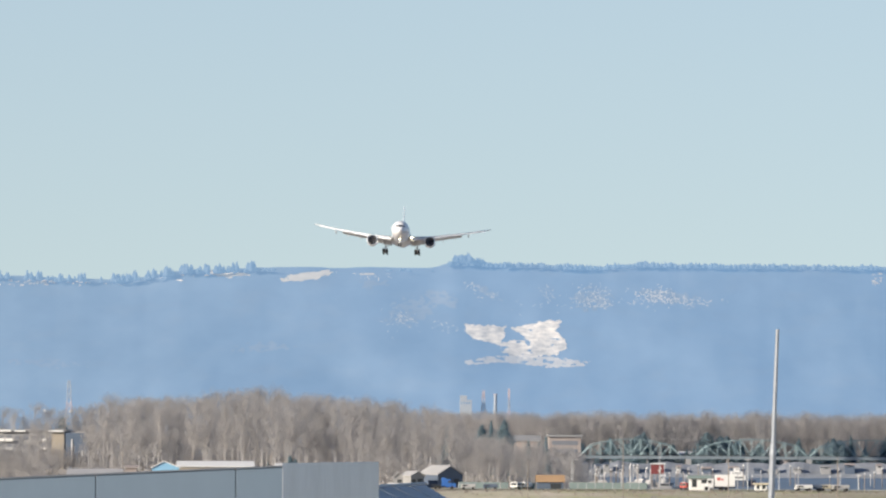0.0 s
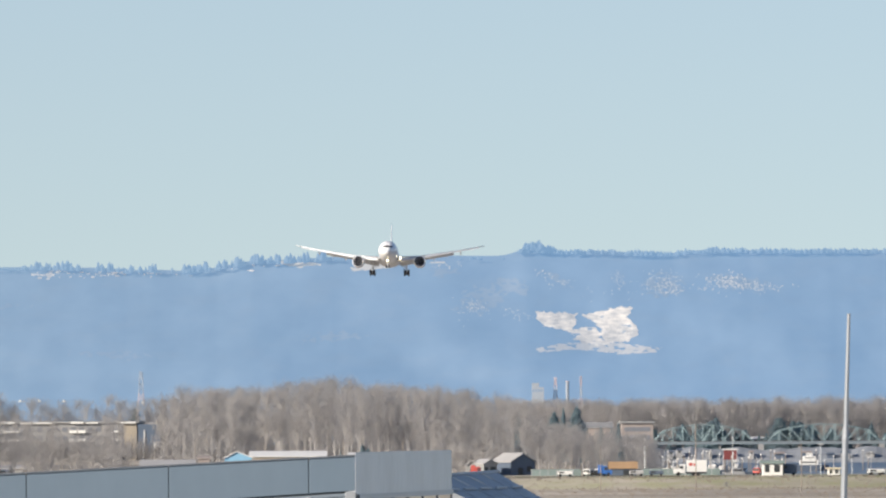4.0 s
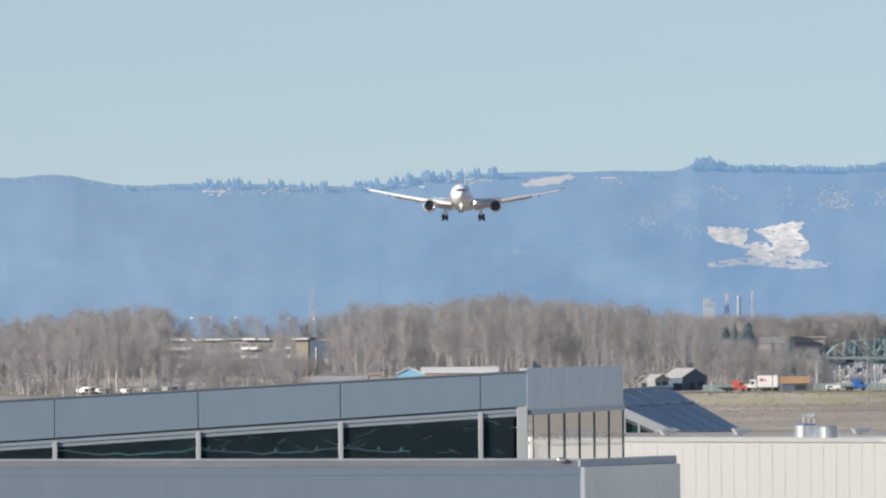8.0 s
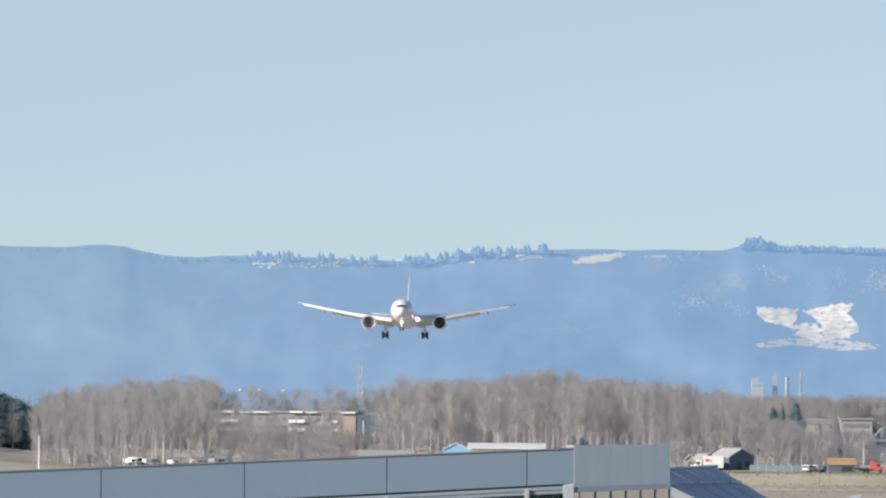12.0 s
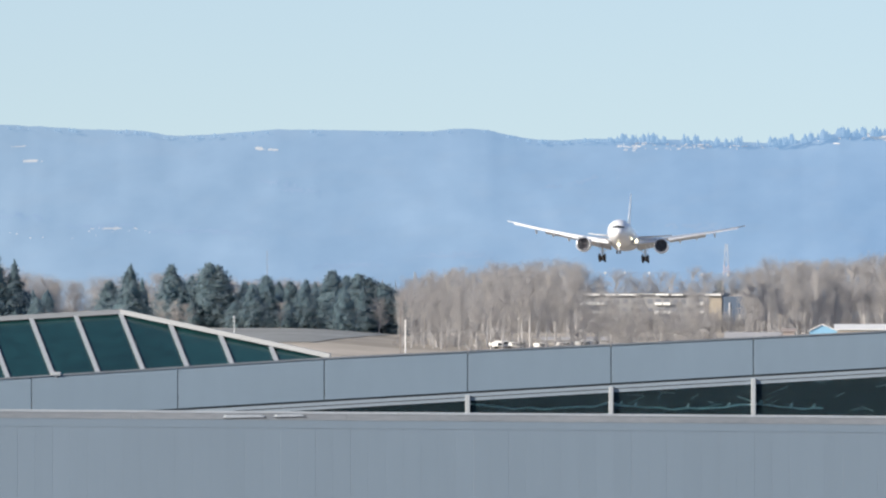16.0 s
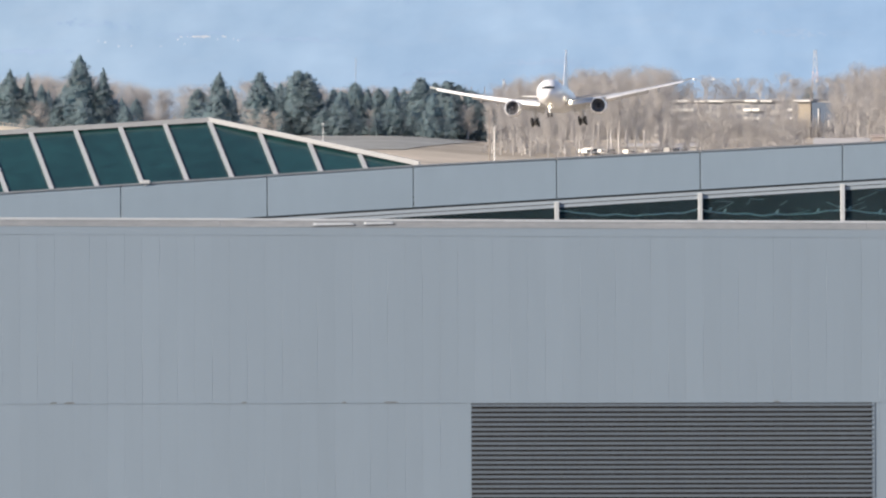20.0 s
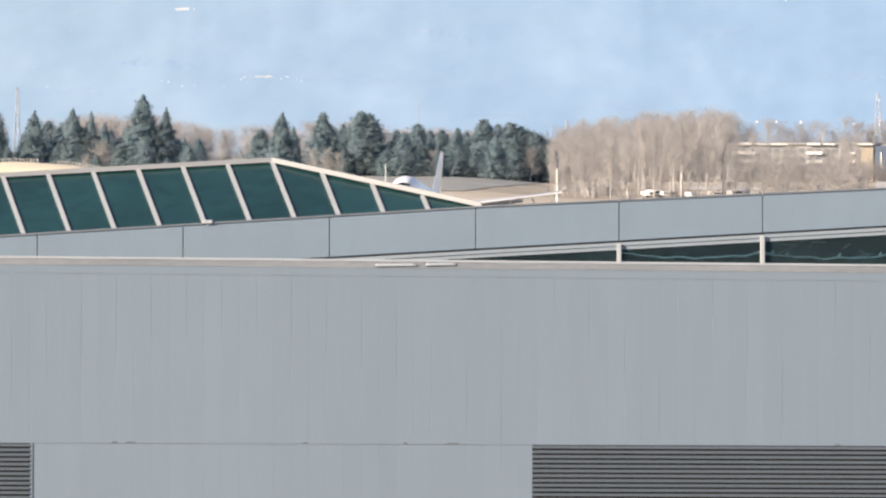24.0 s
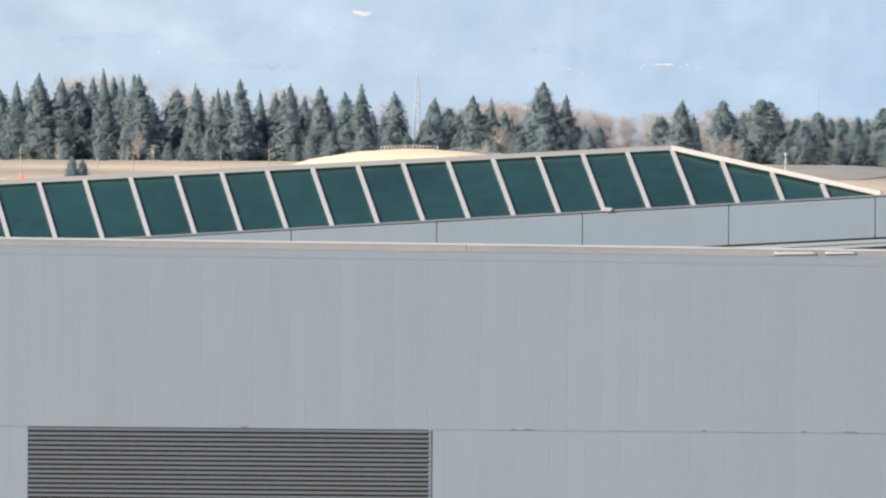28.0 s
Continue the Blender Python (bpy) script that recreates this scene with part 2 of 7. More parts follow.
tagged(new("ground", g), "flat airfield of dry winter grass with a low levee", "ground", kind="structure")


# ---- the near buildings ----
DA, DB, DC = 250.0, 300.0, 340.0
hall = thing("metal_clad_hall", pose(0, 0, 0), "large grey metal-clad hall with louvres and a flashed parapet", "building")


def top_a(u):
    return -212 - (u - 0) * 0.0072


a0, a1 = at(-2800, -206, DA).x, at(239, -206, DA).x
r1 = at(408, -209, 257.0)
zseam = at(0, -527, DA).z
core = Shape()
zroof = at(0, -228, DA).z - 1.6
foot = [(a0, DA + 0.008), (a1, DA + 0.008), (r1.x - 0.05, 257), (r1.x - 0.05, 292), (a0, 292)]
core.prism([(x, y, 0) for x, y in foot], [(x, y, zroof) for x, y in foot])
part("core_wall", core, GREY, hall)
pw = Shape()
pw.prism([(a0, DA + 0.0075, zroof - 0.1), (a1, DA + 0.0075, zroof - 0.1), (a1, DA + 0.3, zroof - 0.1), (a0, DA + 0.3, zroof - 0.1)],
         [(a0, DA + 0.0075, at(-2800, top_a(-2800) - 8, DA).z), (a1, DA + 0.0075, at(239, top_a(239) - 8, DA).z), (a1, DA + 0.3, at(239, top_a(239) - 8, DA).z), (a0, DA + 0.3, at(-2800, top_a(-2800) - 8, DA).z)])
part("parapet_wall", pw, GREY, hall)
for k in range(8):
    ua, ub = lerp(-2800, 239, k / 8), lerp(-2800, 239, (k + 1) / 8) - 0.3
    p, q = at(ua, top_a(ua), DA), at(ub, top_a(ub), DA)
    cap = Shape().prism([(p.x, DA - 0.016, p.z - 0.17), (q.x, DA - 0.016, q.z - 0.17), (q.x, DA + 0.5, q.z - 0.17), (p.x, DA + 0.5, p.z - 0.17)],
              [(p.x, DA - 0.012, p.z), (q.x, DA - 0.012, q.z), (q.x, DA + 0.35, q.z + 0.0), (p.x, DA + 0.35, p.z + 0.0)])
    part("parapet_cap", cap, CAP, hall, "weathered pale metal flashing")
    part("cap_lip", Shape().prism([(p.x, DA - 0.026, p.z - 0.035), (q.x, DA - 0.026, q.z - 0.035), (q.x, DA + 0.2, q.z - 0.035), (p.x, DA + 0.2, p.z - 0.035)],
              [(p.x, DA - 0.022, p.z + 0.008), (q.x, DA - 0.022, q.z + 0.008), (q.x, DA + 0.2, q.z + 0.008), (p.x, DA + 0.2, p.z + 0.008)]), LIP, hall)
for ua, ub, lo in ((-1120, -1045, 9), (-1030, -975, 7)):
    p, q = at(ua, top_a(ua) - lo, DA), at(ub, top_a(ub) - lo + 1, DA)
    part("flashing_strip", Shape().prism([(p.x, DA - 0.06, p.z - 0.03), (q.x, DA - 0.06, q.z - 0.02), (q.x, DA, q.z - 0.02), (p.x, DA, p.z - 0.03)], [(p.x + 0.1, DA - 0.045, p.z + 0.02), (q.x - 0.1, DA - 0.045, q.z + 0.025), (q.x, DA, q.z + 0.025), (p.x, DA, p.z + 0.02)]), LIP, hall, "loose bright strip of flashing")
# standing panels above and between the louvres
wide = 31 * UNIT * DA
x = a0
louvres = [(-2432, -1725), (-839, -132)]
lx = [(at(p, 0, DA).x, at(q, 0, DA).x) for p, q in louvres]
while x < a1 - 0.05:
    e = min(x + wide, a1)
    u = (x + e) / 2 / DA / UNIT
    s = Shape()
    zt = at(u, top_a(u) - 29, DA).z
    s.prism([(x, DA + 0.0022, zseam), (e, DA + 0.0022, zseam), (e, DA + 0.0022, zt), (x, DA + 0.0022, zt)],
            [(x + 0.0028, DA, zseam), (e - 0.0028, DA, zseam), (e - 0.0028, DA, zt), (x + 0.0028, DA, zt)])
    part("wall_panel", s, GREY, hall)
    xa, xb = x, e
    for p, q in lx:
        if xa < p - 0.05 < xb:
            xb = p - 0.05
        elif xa < q + 0.05 < xb:
            xa = q + 0.05
        elif p - 0.05 <= xa and xb <= q + 0.05:
            xb = xa
    if xb - xa > 0.03:
        s = Shape()
        s.prism([(xa, DA + 0.0022, 0), (xb, DA + 0.0022, 0), (xb, DA + 0.0022, zseam - 0.04), (xa, DA + 0.0022, zseam - 0.04)],
                [(xa + 0.0028, DA, 0), (xb - 0.0028, DA, 0), (xb - 0.0028, DA, zseam - 0.04), (xa + 0.0028, DA, zseam - 0.04)])
        part("wall_panel", s, GREY, hall)
    x = e
part("parapet_band", Shape().prism([(a0, DA - 0.008, at(-2800, top_a(-2800) - 28.5, DA).z), (a1, DA - 0.008, at(239, top_a(239) - 28.5, DA).z), (a1, DA + 0.02, at(239, top_a(239) - 28.5, DA).z), (a0, DA + 0.02, at(-2800, top_a(-2800) - 28.5, DA).z)],
                                   [(a0, DA - 0.008, at(-2800, top_a(-2800) - 14, DA).z), (a1, DA - 0.008, at(239, top_a(239) - 14, DA).z), (a1, DA + 0.02, at(239, top_a(239) - 14, DA).z), (a0, DA + 0.02, at(-2800, top_a(-2800) - 14, DA).z)]), GREY, hall)
part("seam_trim", Shape().box(a0, DA - 0.012, zseam - 0.035, a1, DA + 0.005, zseam + 0.005), GREY, hall)
for u, w in ((-981, 0.16), (-1063, 0.05), (-1576, 0.07), (-1548, 0.12), (-2050, 0.08), (-1240, 0.06), (-300, 0.07)):
    c_ = at(u, 0, DA)
    part("seam_stain", Shape().prism([(c_.x - w, DA - 0.015, zseam - 0.03), (c_.x + w, DA - 0.015, zseam - 0.026), (c_.x + w * 0.7, DA - 0.015, zseam - 0.002), (c_.x - w * 0.5, DA - 0.015, zseam + 0.002)], [(c_.x - w, DA - 0.011, zseam - 0.03), (c_.x + w, DA - 0.011, zseam - 0.026), (c_.x + w * 0.7, DA - 0.011, zseam - 0.002), (c_.x - w * 0.5, DA - 0.011, zseam + 0.002)]), RUST, hall, "small dark stain on the seam")
for p, q in lx:
    zb = zseam - 3.1
    # Shallow near-black sheet; its colour paints the shade between the slats.
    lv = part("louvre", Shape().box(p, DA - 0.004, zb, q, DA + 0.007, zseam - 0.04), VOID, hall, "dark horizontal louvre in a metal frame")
    fr = Shape()
    fr.box(p - 0.05, DA - 0.02, zb, p, DA + 0.006, zseam - 0.04).box(q, DA - 0.02, zb, q + 0.05, DA + 0.006, zseam - 0.04)
    fr.box(p - 0.05, DA - 0.08, zb - 0.06, q + 0.05, DA + 0.006, zb)
    part("louvre_frame", fr, GREY, lv)
    me = Shape().prism([(p, DA - 0.045, -0.03), (p, DA - 0.005, 0.012), (p, DA - 0.005, 0.027), (p, DA - 0.045, -0.006)],
                       [(q, DA - 0.045, -0.03), (q, DA - 0.005, 0.012), (q, DA - 0.005, 0.027), (q, DA - 0.045, -0.006)]).data("slat", SLAT)
    for i in range(31):
        sl = part("slat", me, SLAT, lv)
        sl.location.z = zseam - 0.08 - i * 0.0985
    below = Shape().box(p - 0.05, DA, 0, q + 0.05, DA + 0.006, zb - 0.06)
    part("wall_panel", below, GREY, hall)
# the angled return wall
n_ret = 4
for i in range(n_ret):
    p, q = Vector((a1, DA, 0)).lerp(Vector((r1.x, 257, 0)), i / n_ret), Vector((a1, DA, 0)).lerp(Vector((r1.x, 257, 0)), (i + 0.995) / n_ret)
    out = Vector((0.09, -0.03, 0))
    za, zb2 = lerp(at(239, -228, DA).z, at(408, -223, 257).z, i / n_ret), lerp(at(239, -228, DA).z, at(408, -223, 257).z, (i + 1) / n_ret)
    s = Shape().prism([p, q, (q.x, q.y, zb2), (p.x, p.y, za)], [p + out, q + out, (q.x + out.x, q.y + out.y, zb2), (p.x + out.x, p.y + out.y, za)])
    part("wall_panel", s, POLISHED, hall)
p, q = at(239, -215, DA), at(409, -209, 257)
p.y -= 0.03
inn = Vector((-0.3, 0.1, 0))
dn = Vector((0, 0, -0.15))
part("return_cap", Shape().prism([p + dn, q + dn, q + dn + inn, p + dn + inn], [p, q, q + inn, p + inn]), LIP, hall)
pr = [Vector((a1, DA, 0)), Vector((r1.x, 257, 0)), Vector((r1.x - 0.25, 257.05, 0)), Vector((a1 - 0.25, DA + 0.06, 0))]
part("parapet_wall", Shape().prism([(v.x, v.y, zroof - 0.1) for v in pr], [(pr[0].x, pr[0].y, p.z - 0.14), (pr[1].x, pr[1].y, q.z - 0.14), (pr[2].x, pr[2].y, q.z - 0.14), (pr[3].x, pr[3].y, p.z - 0.14)]), GREY, hall)
# Polished dome, added so that the sun glints at the corner.
gl_ = thing("dome_camera", pose(*(at(206, -215, DA) + Vector((0, -0.055, 0)))), "small polished dome added for a glint under the parapet", "camera dome")
part("dome", Shape().loft([[(0.115 * math.sin(math.pi * j / 8) * math.cos(TAU * i / 12), 0.06 * math.sin(math.pi * j / 8) * math.sin(TAU * i / 12), -0.055 * math.cos(math.pi * j / 8)) for i in range(12)] for j in range(1, 8)]), STEEL, gl_, "shiny dome", True)
part("bracket", Shape().box(-0.03, 0.0, -0.02, 0.03, 0.06, 0.02), POLE, gl_)

# ---- the terminal wing: sloping fascia over a clerestory ----
wing = thing("clerestory_building", pose(0, 0, 0), "grey building with a rising fascia over clerestory windows", "building")


def fascia_top(u):
    return -111 + (u + 933) * (0.063 if u < -933 else 0.0481)


def fascia_low(u):
    return -129 + u * 0.0588


zsill = at(0, -212, DB).z
joints = [-2738, -2480, -2226, -1970, -1713, -1456, -1198, -940, -687, -434, -183, 64, 147]
for ua, ub in zip(joints, joints[1:]):
    s = Shape()
    pts = []
    for u, h in ((ua + 0.7, None), (ub - 0.7, None)):
        pts.append((at(u, fascia_top(u), DB), at(u, max(fascia_low(u), -225), DB)))
    (pt, pb), (qt, qb) = pts
    s.prism([pb, qb, qt, pt], [v + Vector((0, 0.12, 0)) for v in (pb, qb, qt, pt)])
    part("fascia_panel", chamfered(s, "fascia_panel", FASCIA, 0.008), FASCIA, wing)
back = Shape()
ul, ur = -2738, 146
back.prism([at(ul, -240, DB) + Vector((0, 0.1, 0)), at(ur, fascia_low(ur) + 2, DB) + Vector((0, 0.1, 0)), at(ur, fascia_top(ur) - 1, DB) + Vector((0, 0.1, 0)), at(-933, -113, DB) + Vector((0, 0.1, 0)), at(ul, fascia_top(ul) - 1, DB) + Vector((0, 0.1, 0))],
           [at(ul, -240, DB) + Vector((0, 0.4, 0)), at(ur, fascia_low(ur) + 2, DB) + Vector((0, 0.4, 0)), at(ur, fascia_top(ur) - 1, DB) + Vector((0, 0.4, 0)), at(-933, -113, DB) + Vector((0, 0.4, 0)), at(ul, fascia_top(ul) - 1, DB) + Vector((0, 0.4, 0))])
part("fascia_backing", back, GAP, wing)
edge = Shape()
for ua, ub in ((-2738, -933), (-933, 147)):
    p, q = at(ua, fascia_top(ua), DB), at(ub, fascia_top(ub), DB)
    edge.prism([p + Vector((0, -0.04, 0)), q + Vector((0, -0.04, 0)), q + Vector((0, 0.5, 0)), p + Vector((0, 0.5, 0))],
               [p + Vector((0, -0.04, 0.035)), q + Vector((0, -0.04, 0.035)), q + Vector((0, 0.5, 0.035)), p + Vector((0, 0.5, 0.035))])
part("roof_edge", edge, CAP, wing)
part("lower_wall", Shape().box(at(-2738, 0, DB).x, DB + 0.02, 0, at(147, 0, DB).x, DB + 0.4, zsill - 0.02), GREY, wing)
# window head, glass, posts, interior
head, sh = Shape(), Shape()
# sh collects dark strips that paint the shadow lines below the fascia.
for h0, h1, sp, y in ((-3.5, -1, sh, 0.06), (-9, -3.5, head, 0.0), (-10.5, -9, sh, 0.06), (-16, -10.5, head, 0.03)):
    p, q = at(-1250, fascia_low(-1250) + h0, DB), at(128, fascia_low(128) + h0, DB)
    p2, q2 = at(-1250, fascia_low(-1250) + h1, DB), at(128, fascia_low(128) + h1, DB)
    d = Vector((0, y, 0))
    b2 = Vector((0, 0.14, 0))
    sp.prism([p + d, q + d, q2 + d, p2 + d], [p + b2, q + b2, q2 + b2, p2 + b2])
part("painted_shadow_line", sh, SEAM, wing)
part("window_head", head, HEAD, wing, "pale aluminium window head")
posts = [-1198, -940, -687, -434, -183, 64]
for u in posts:
    w = 4.2
    p, q = at(u - w, 0, DB), at(u + w, 0, DB)
    zt = at(u, fascia_low(u) - 6, DB).z
    if zt > zsill and u > -900:
        part("window_post", chamfered(Shape().box(p.x, DB - 0.06, zsill, q.x, DB + 0.12, zt), "window_post", FRAME, 0.012), FRAME, wing)
p, q = at(128, 0, DB), at(147, 0, DB)
part("corner_column", chamfered(Shape().box(p.x, DB - 0.05, zsill - 2, q.x, DB + 0.2, at(140, -122, DB).z), "corner_column", FRAME, 0.012), FRAME, wing)
for ua, ub in zip(posts, posts[1:] + [128]):
    p, q = at(ua + 5, fascia_low(ua) - 12, DB), at(ub - 5, fascia_low(ub) - 12, DB)
    if q.z > zsill:
        y = DB + 0.05
        s = Shape().prism([(p.x, y, zsill), (q.x, y, zsill), (q.x, y, q.z), (p.x, y, max(p.z, zsill + 0.01))],
                          [(p.x, y + 0.02, zsill), (q.x, y + 0.02, zsill), (q.x, y + 0.02, q.z), (p.x, y + 0.02, max(p.z, zsill + 0.01))])
        part("window_pane", s, DARK_GLASS, wing, "dark clerestory glass")
def indoors(y, dh):
    return [Vector((v.x, y, v.z)) for v in (at(-1250, fascia_low(-1250) + dh, DB), at(146, fascia_low(146) + dh, DB), at(146, -250, DB), at(-1250, -250, DB))]


# Near-black teal on wall and floor paints the dimness of the room.
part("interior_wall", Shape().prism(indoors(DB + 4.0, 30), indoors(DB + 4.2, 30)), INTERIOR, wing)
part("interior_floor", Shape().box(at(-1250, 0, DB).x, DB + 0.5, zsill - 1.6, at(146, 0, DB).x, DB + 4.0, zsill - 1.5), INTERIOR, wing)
rng = random.Random(5)
for i in range(22):
    u = lerp(-420, 122, i / 21) + rng.uniform(-14, 14)
    p = at(u, lerp(fascia_low(u) - 16, -204, rng.random()), DB + rng.uniform(0.5, 1.6))
    q = p + Vector((rng.uniform(0.12, 0.5) * rng.choice((-1, 1)), rng.uniform(-0.3, 0.3), rng.uniform(-0.22, 0.12)))
    part("roof_strut", Shape().bar(p, q, rng.uniform(0.008, 0.015)), STRUT, wing)


def festoon(u):
    """Height of the slack band that hangs from post to post behind the glass."""
    f = ((u + 183) / 252) % 1.0
    return -188 - 11 * math.sin(math.pi * f) ** 0.6 + 1.6 * math.sin(u / 9) * math.sin(u / 41)


band_ = Shape()
for i in range(150):
    ua, ub = lerp(-690, -60, i / 150), lerp(-690, -60, (i + 1) / 150)
    band_.bar(at(ua, festoon(ua), DB + 0.3), at(ub, festoon(ub), DB + 0.3), 0.02, n=4)
part("slack_band", band_, FESTOON, wing, "pale slack band hung behind the glass")
for u in (-418, -392, -300, -228, -172, -118, -78):
    p = at(u, festoon(u), DB + 0.3)
    part("clip", Shape().prism([p + Vector((-0.05, 0, 0)), p + Vector((0.03, 0, -0.02)), p + Vector((0.03, 0.05, -0.02)), p + Vector((-0.05, 0.05, 0))],
                               [p + Vector((0.02, 0, 0.11)), p + Vector((0.07, 0, 0.1)), p + Vector((0.07, 0.05, 0.1)), p + Vector((0.02, 0.05, 0.11))]), FESTOON, wing)
# sloping roof behind the fascia
rf = Shape()
rf.prism([at(-933, -165, DB) + Vector((0, 0.4, 0)), at(146, -110, DB) + Vector((0, 0.4, 0)), at(300, -110, DB) + Vector((0, 25, 0)), at(-933, -165, DB) + Vector((0, 25, 0))],
         [at(-933, -160, DB) + Vector((0, 0.4, 0)), at(146, -105, DB) + Vector((0, 0.4, 0)), at(300, -105, DB) + Vector((0, 25, 0)), at(-933, -160, DB) + Vector((0, 25, 0))])
part("roof", rf, ROOFGREY, wing)
# the return wall with its mirror glazing
w0, w1 = at(147, -53, DB), at(316, -50, 320)
wv = (w1 - w0)
nrm = Vector((wv.y, -wv.x, 0)).normalized()


def on_return(f, z):
    return Vector((w0.x + wv.x * f, w0.y + wv.y * f, z))


zt, zb = w0.z, at(147, -127, DB).z
for f0, f1 in ((0.0, 0.5), (0.5, 1.0)):
    s = Shape().prism([on_return(f0, zb), on_return(f1, zb), on_return(f1, zt), on_return(f0, zt)],
                      [on_return(f0, zb) - nrm * 0.2, on_return(f1, zb) - nrm * 0.2, on_return(f1, zt) - nrm * 0.2, on_return(f0, zt) - nrm * 0.2])
    part("return_panel", s, BRUSHED, wing, "pale brushed metal panel")
zg = zsill - 0.3
s = Shape().prism([on_return(0.02, zb - 0.13) + nrm * 0.04, on_return(1, zb - 0.13) + nrm * 0.04, on_return(1, zb) + nrm * 0.04, on_return(0.02, zb) + nrm * 0.04],
                  [on_return(0.02, zb - 0.13) - nrm * 0.1, on_return(1, zb - 0.13) - nrm * 0.1, on_return(1, zb) - nrm * 0.1, on_return(0.02, zb) - nrm * 0.1])
part("window_head", s, FRAME, wing)
for i in range(6):
    f0, f1 = 0.06 + i * 0.157, 0.06 + (i + 1) * 0.157 - 0.014
    s = Shape().prism([on_return(f0, zg), on_return(f1, zg), on_return(f1, zb - 0.13), on_return(f0, zb - 0.13)],
                      [on_return(f0, zg) - nrm * 0.03, on_return(f1, zg) - nrm * 0.03, on_return(f1, zb - 0.13) - nrm * 0.03, on_return(f0, zb - 0.13) - nrm * 0.03])
    part("mirror_pane", s, MIRROR_GLASS, wing, "mirror-tinted window pane")
    s = Shape().prism([on_return(f1, zg) + nrm * 0.012, on_return(f1 + 0.014, zg) + nrm * 0.012, on_return(f1 + 0.014, zb - 0.13) + nrm * 0.012, on_return(f1, zb - 0.13) + nrm * 0.012],
                      [on_return(f1, zg) - nrm * 0.012, on_return(f1 + 0.014, zg) - nrm * 0.012, on_return(f1 + 0.014, zb - 0.13) - nrm * 0.012, on_return(f1, zb - 0.13) - nrm * 0.012])
    part("mullion", s, SEAM, wing)

# ---- the green skylight on the left ----
skylight = thing("sloping_skylight", pose(0, 0, 0), "long green-tinted skylight with pale slanting glazing bars", "skylight")


def sky_top(u):
    return -27 + (u + 1300) * (0.0581 if u < -1300 else -0.2289)


def sky_low(u):
    return -131.5 + (u + 1266) * 0.063


YT, YL = DB + 3.3, DB + 0.15
bars = [(-1300 - 78.6 * k - 0.08 * k * k, -1260 - 79 * k - 0.09 * k * k) for k in range(16, -1, -1)] + [(-1300 + 88.5 * k, -1261 + 79 * k) for k in range(1, 4)]


def pane_top(u):
    """The upper edge lies further back the higher it stands."""
    h = max(sky_top(u) - 4, sky_low(u) + 1)
    return at(u, h, YL + (YT - YL) * min(1, (h - sky_low(u)) / 100))


for (ua, ea), (ub, eb) in zip([(-2740, -2700)] + bars, bars + [(-940, -940)]):
    a, b = pane_top(ua), pane_top(ub)
    c, d = at(eb, sky_low(eb), YL), at(ea, sky_low(ea), YL)
    back_off = Vector((0, 0.06, -0.03))
    part("glass_pane", Shape().prism([d, c, b, a], [v + back_off for v in (d, c, b, a)]), GREEN_GLASS, skylight)
    if ua > -2740:
        o = Vector((0, -0.07, 0.03))
        w = Vector((4.0 * UNIT * DB, 0, 0))
        part("glazing_bar", Shape().prism([d - w + o, d + w + o, a + w + o, a - w + o], [d - w, d + w, a + w, a - w]), FRAME, skylight)
rc = Shape()
for ua, ub in ((-2740, -1300), (-1300, -930)):
    a, b = pane_top(ua) + Vector((0, 0, 0.05)), pane_top(ub) + Vector((0, 0, 0.05))
    lo, up = Vector((0, -0.15, -0.07)), Vector((0, -0.1, 0.05))
    far = Vector((0, 0.6, 0))
    rc.prism([a + lo, b + lo, b + lo + far, a + lo + far], [a + up, b + up, b + up + far, a + up + far])
part("ridge_cap", rc, RIDGE_METAL, skylight, "pale metal ridge cap")
bk = Shape()
for ua, ub in ((-2740, -1300), (-1300, -935)):
    a, b = pane_top(ua) + Vector((0, 0.4, 0)), pane_top(ub) + Vector((0, 0.4, 0))
    d, c = a + Vector((0, 12, -3)), b + Vector((0, 12, -3))
    bk.prism([a, b, c, d], [v - Vector((0, 0, 0.2)) for v in (a, b, c, d)])
part("back_slope", bk, ROOFGREY, skylight)
sc = at(-1413, -143, DB) + Vector((0, -0.02, 0))
box_l = thing("roof_floodlight", pose(*sc), "small pale floodlight at the skylight's foot", "floodlight")
part("lamp_body", chamfered(Shape().box(-0.13, -0.06, 0.02, 0.13, 0.1, 0.12), "lamp_body", FRAME, 0.02), FRAME, box_l)
part("bracket", Shape().box(-0.03, 0.0, -0.03, 0.03, 0.3, 0.03), POLE, box_l)

# ---- the blue roof behind the wing ----
pav = thing("standing_seam_roof", pose(0, 0, 0), "blue-grey standing-seam roof over a green-glazed gable", "building")
P0, P1, P2, P3 = at(255, -98, 372), at(399, -89, 390), at(530, -166, 390), at(399, -165, 372)
down = Vector((0, 0, -0.18))
deck_ = Shape()
for i in range(20):
    q = [P0.lerp(P1, i / 20), P3.lerp(P2, i / 20), P3.lerp(P2, (i + 1) / 20), P0.lerp(P1, (i + 1) / 20)]
    deck_.prism([v + down * 2 for v in q], [v + down * 0.2 for v in q])
part("roof_deck", deck_, SEAM, pav)
for i in range(20):
    # each sheet is a narrow strip between two seams; every fourth joint is a wide groove
    f0, f1 = i / 20, (i + (0.93 if i % 4 < 3 else 0.55)) / 20
    a, b, c, d = P0.lerp(P1, f0), P0.lerp(P1, f1), P3.lerp(P2, f1), P3.lerp(P2, f0)
    part("roof_sheet", Shape().prism([v + down * 0.18 for v in (a, d, c, b)], [a, d, c, b]), BLUE_ROOF, pav)
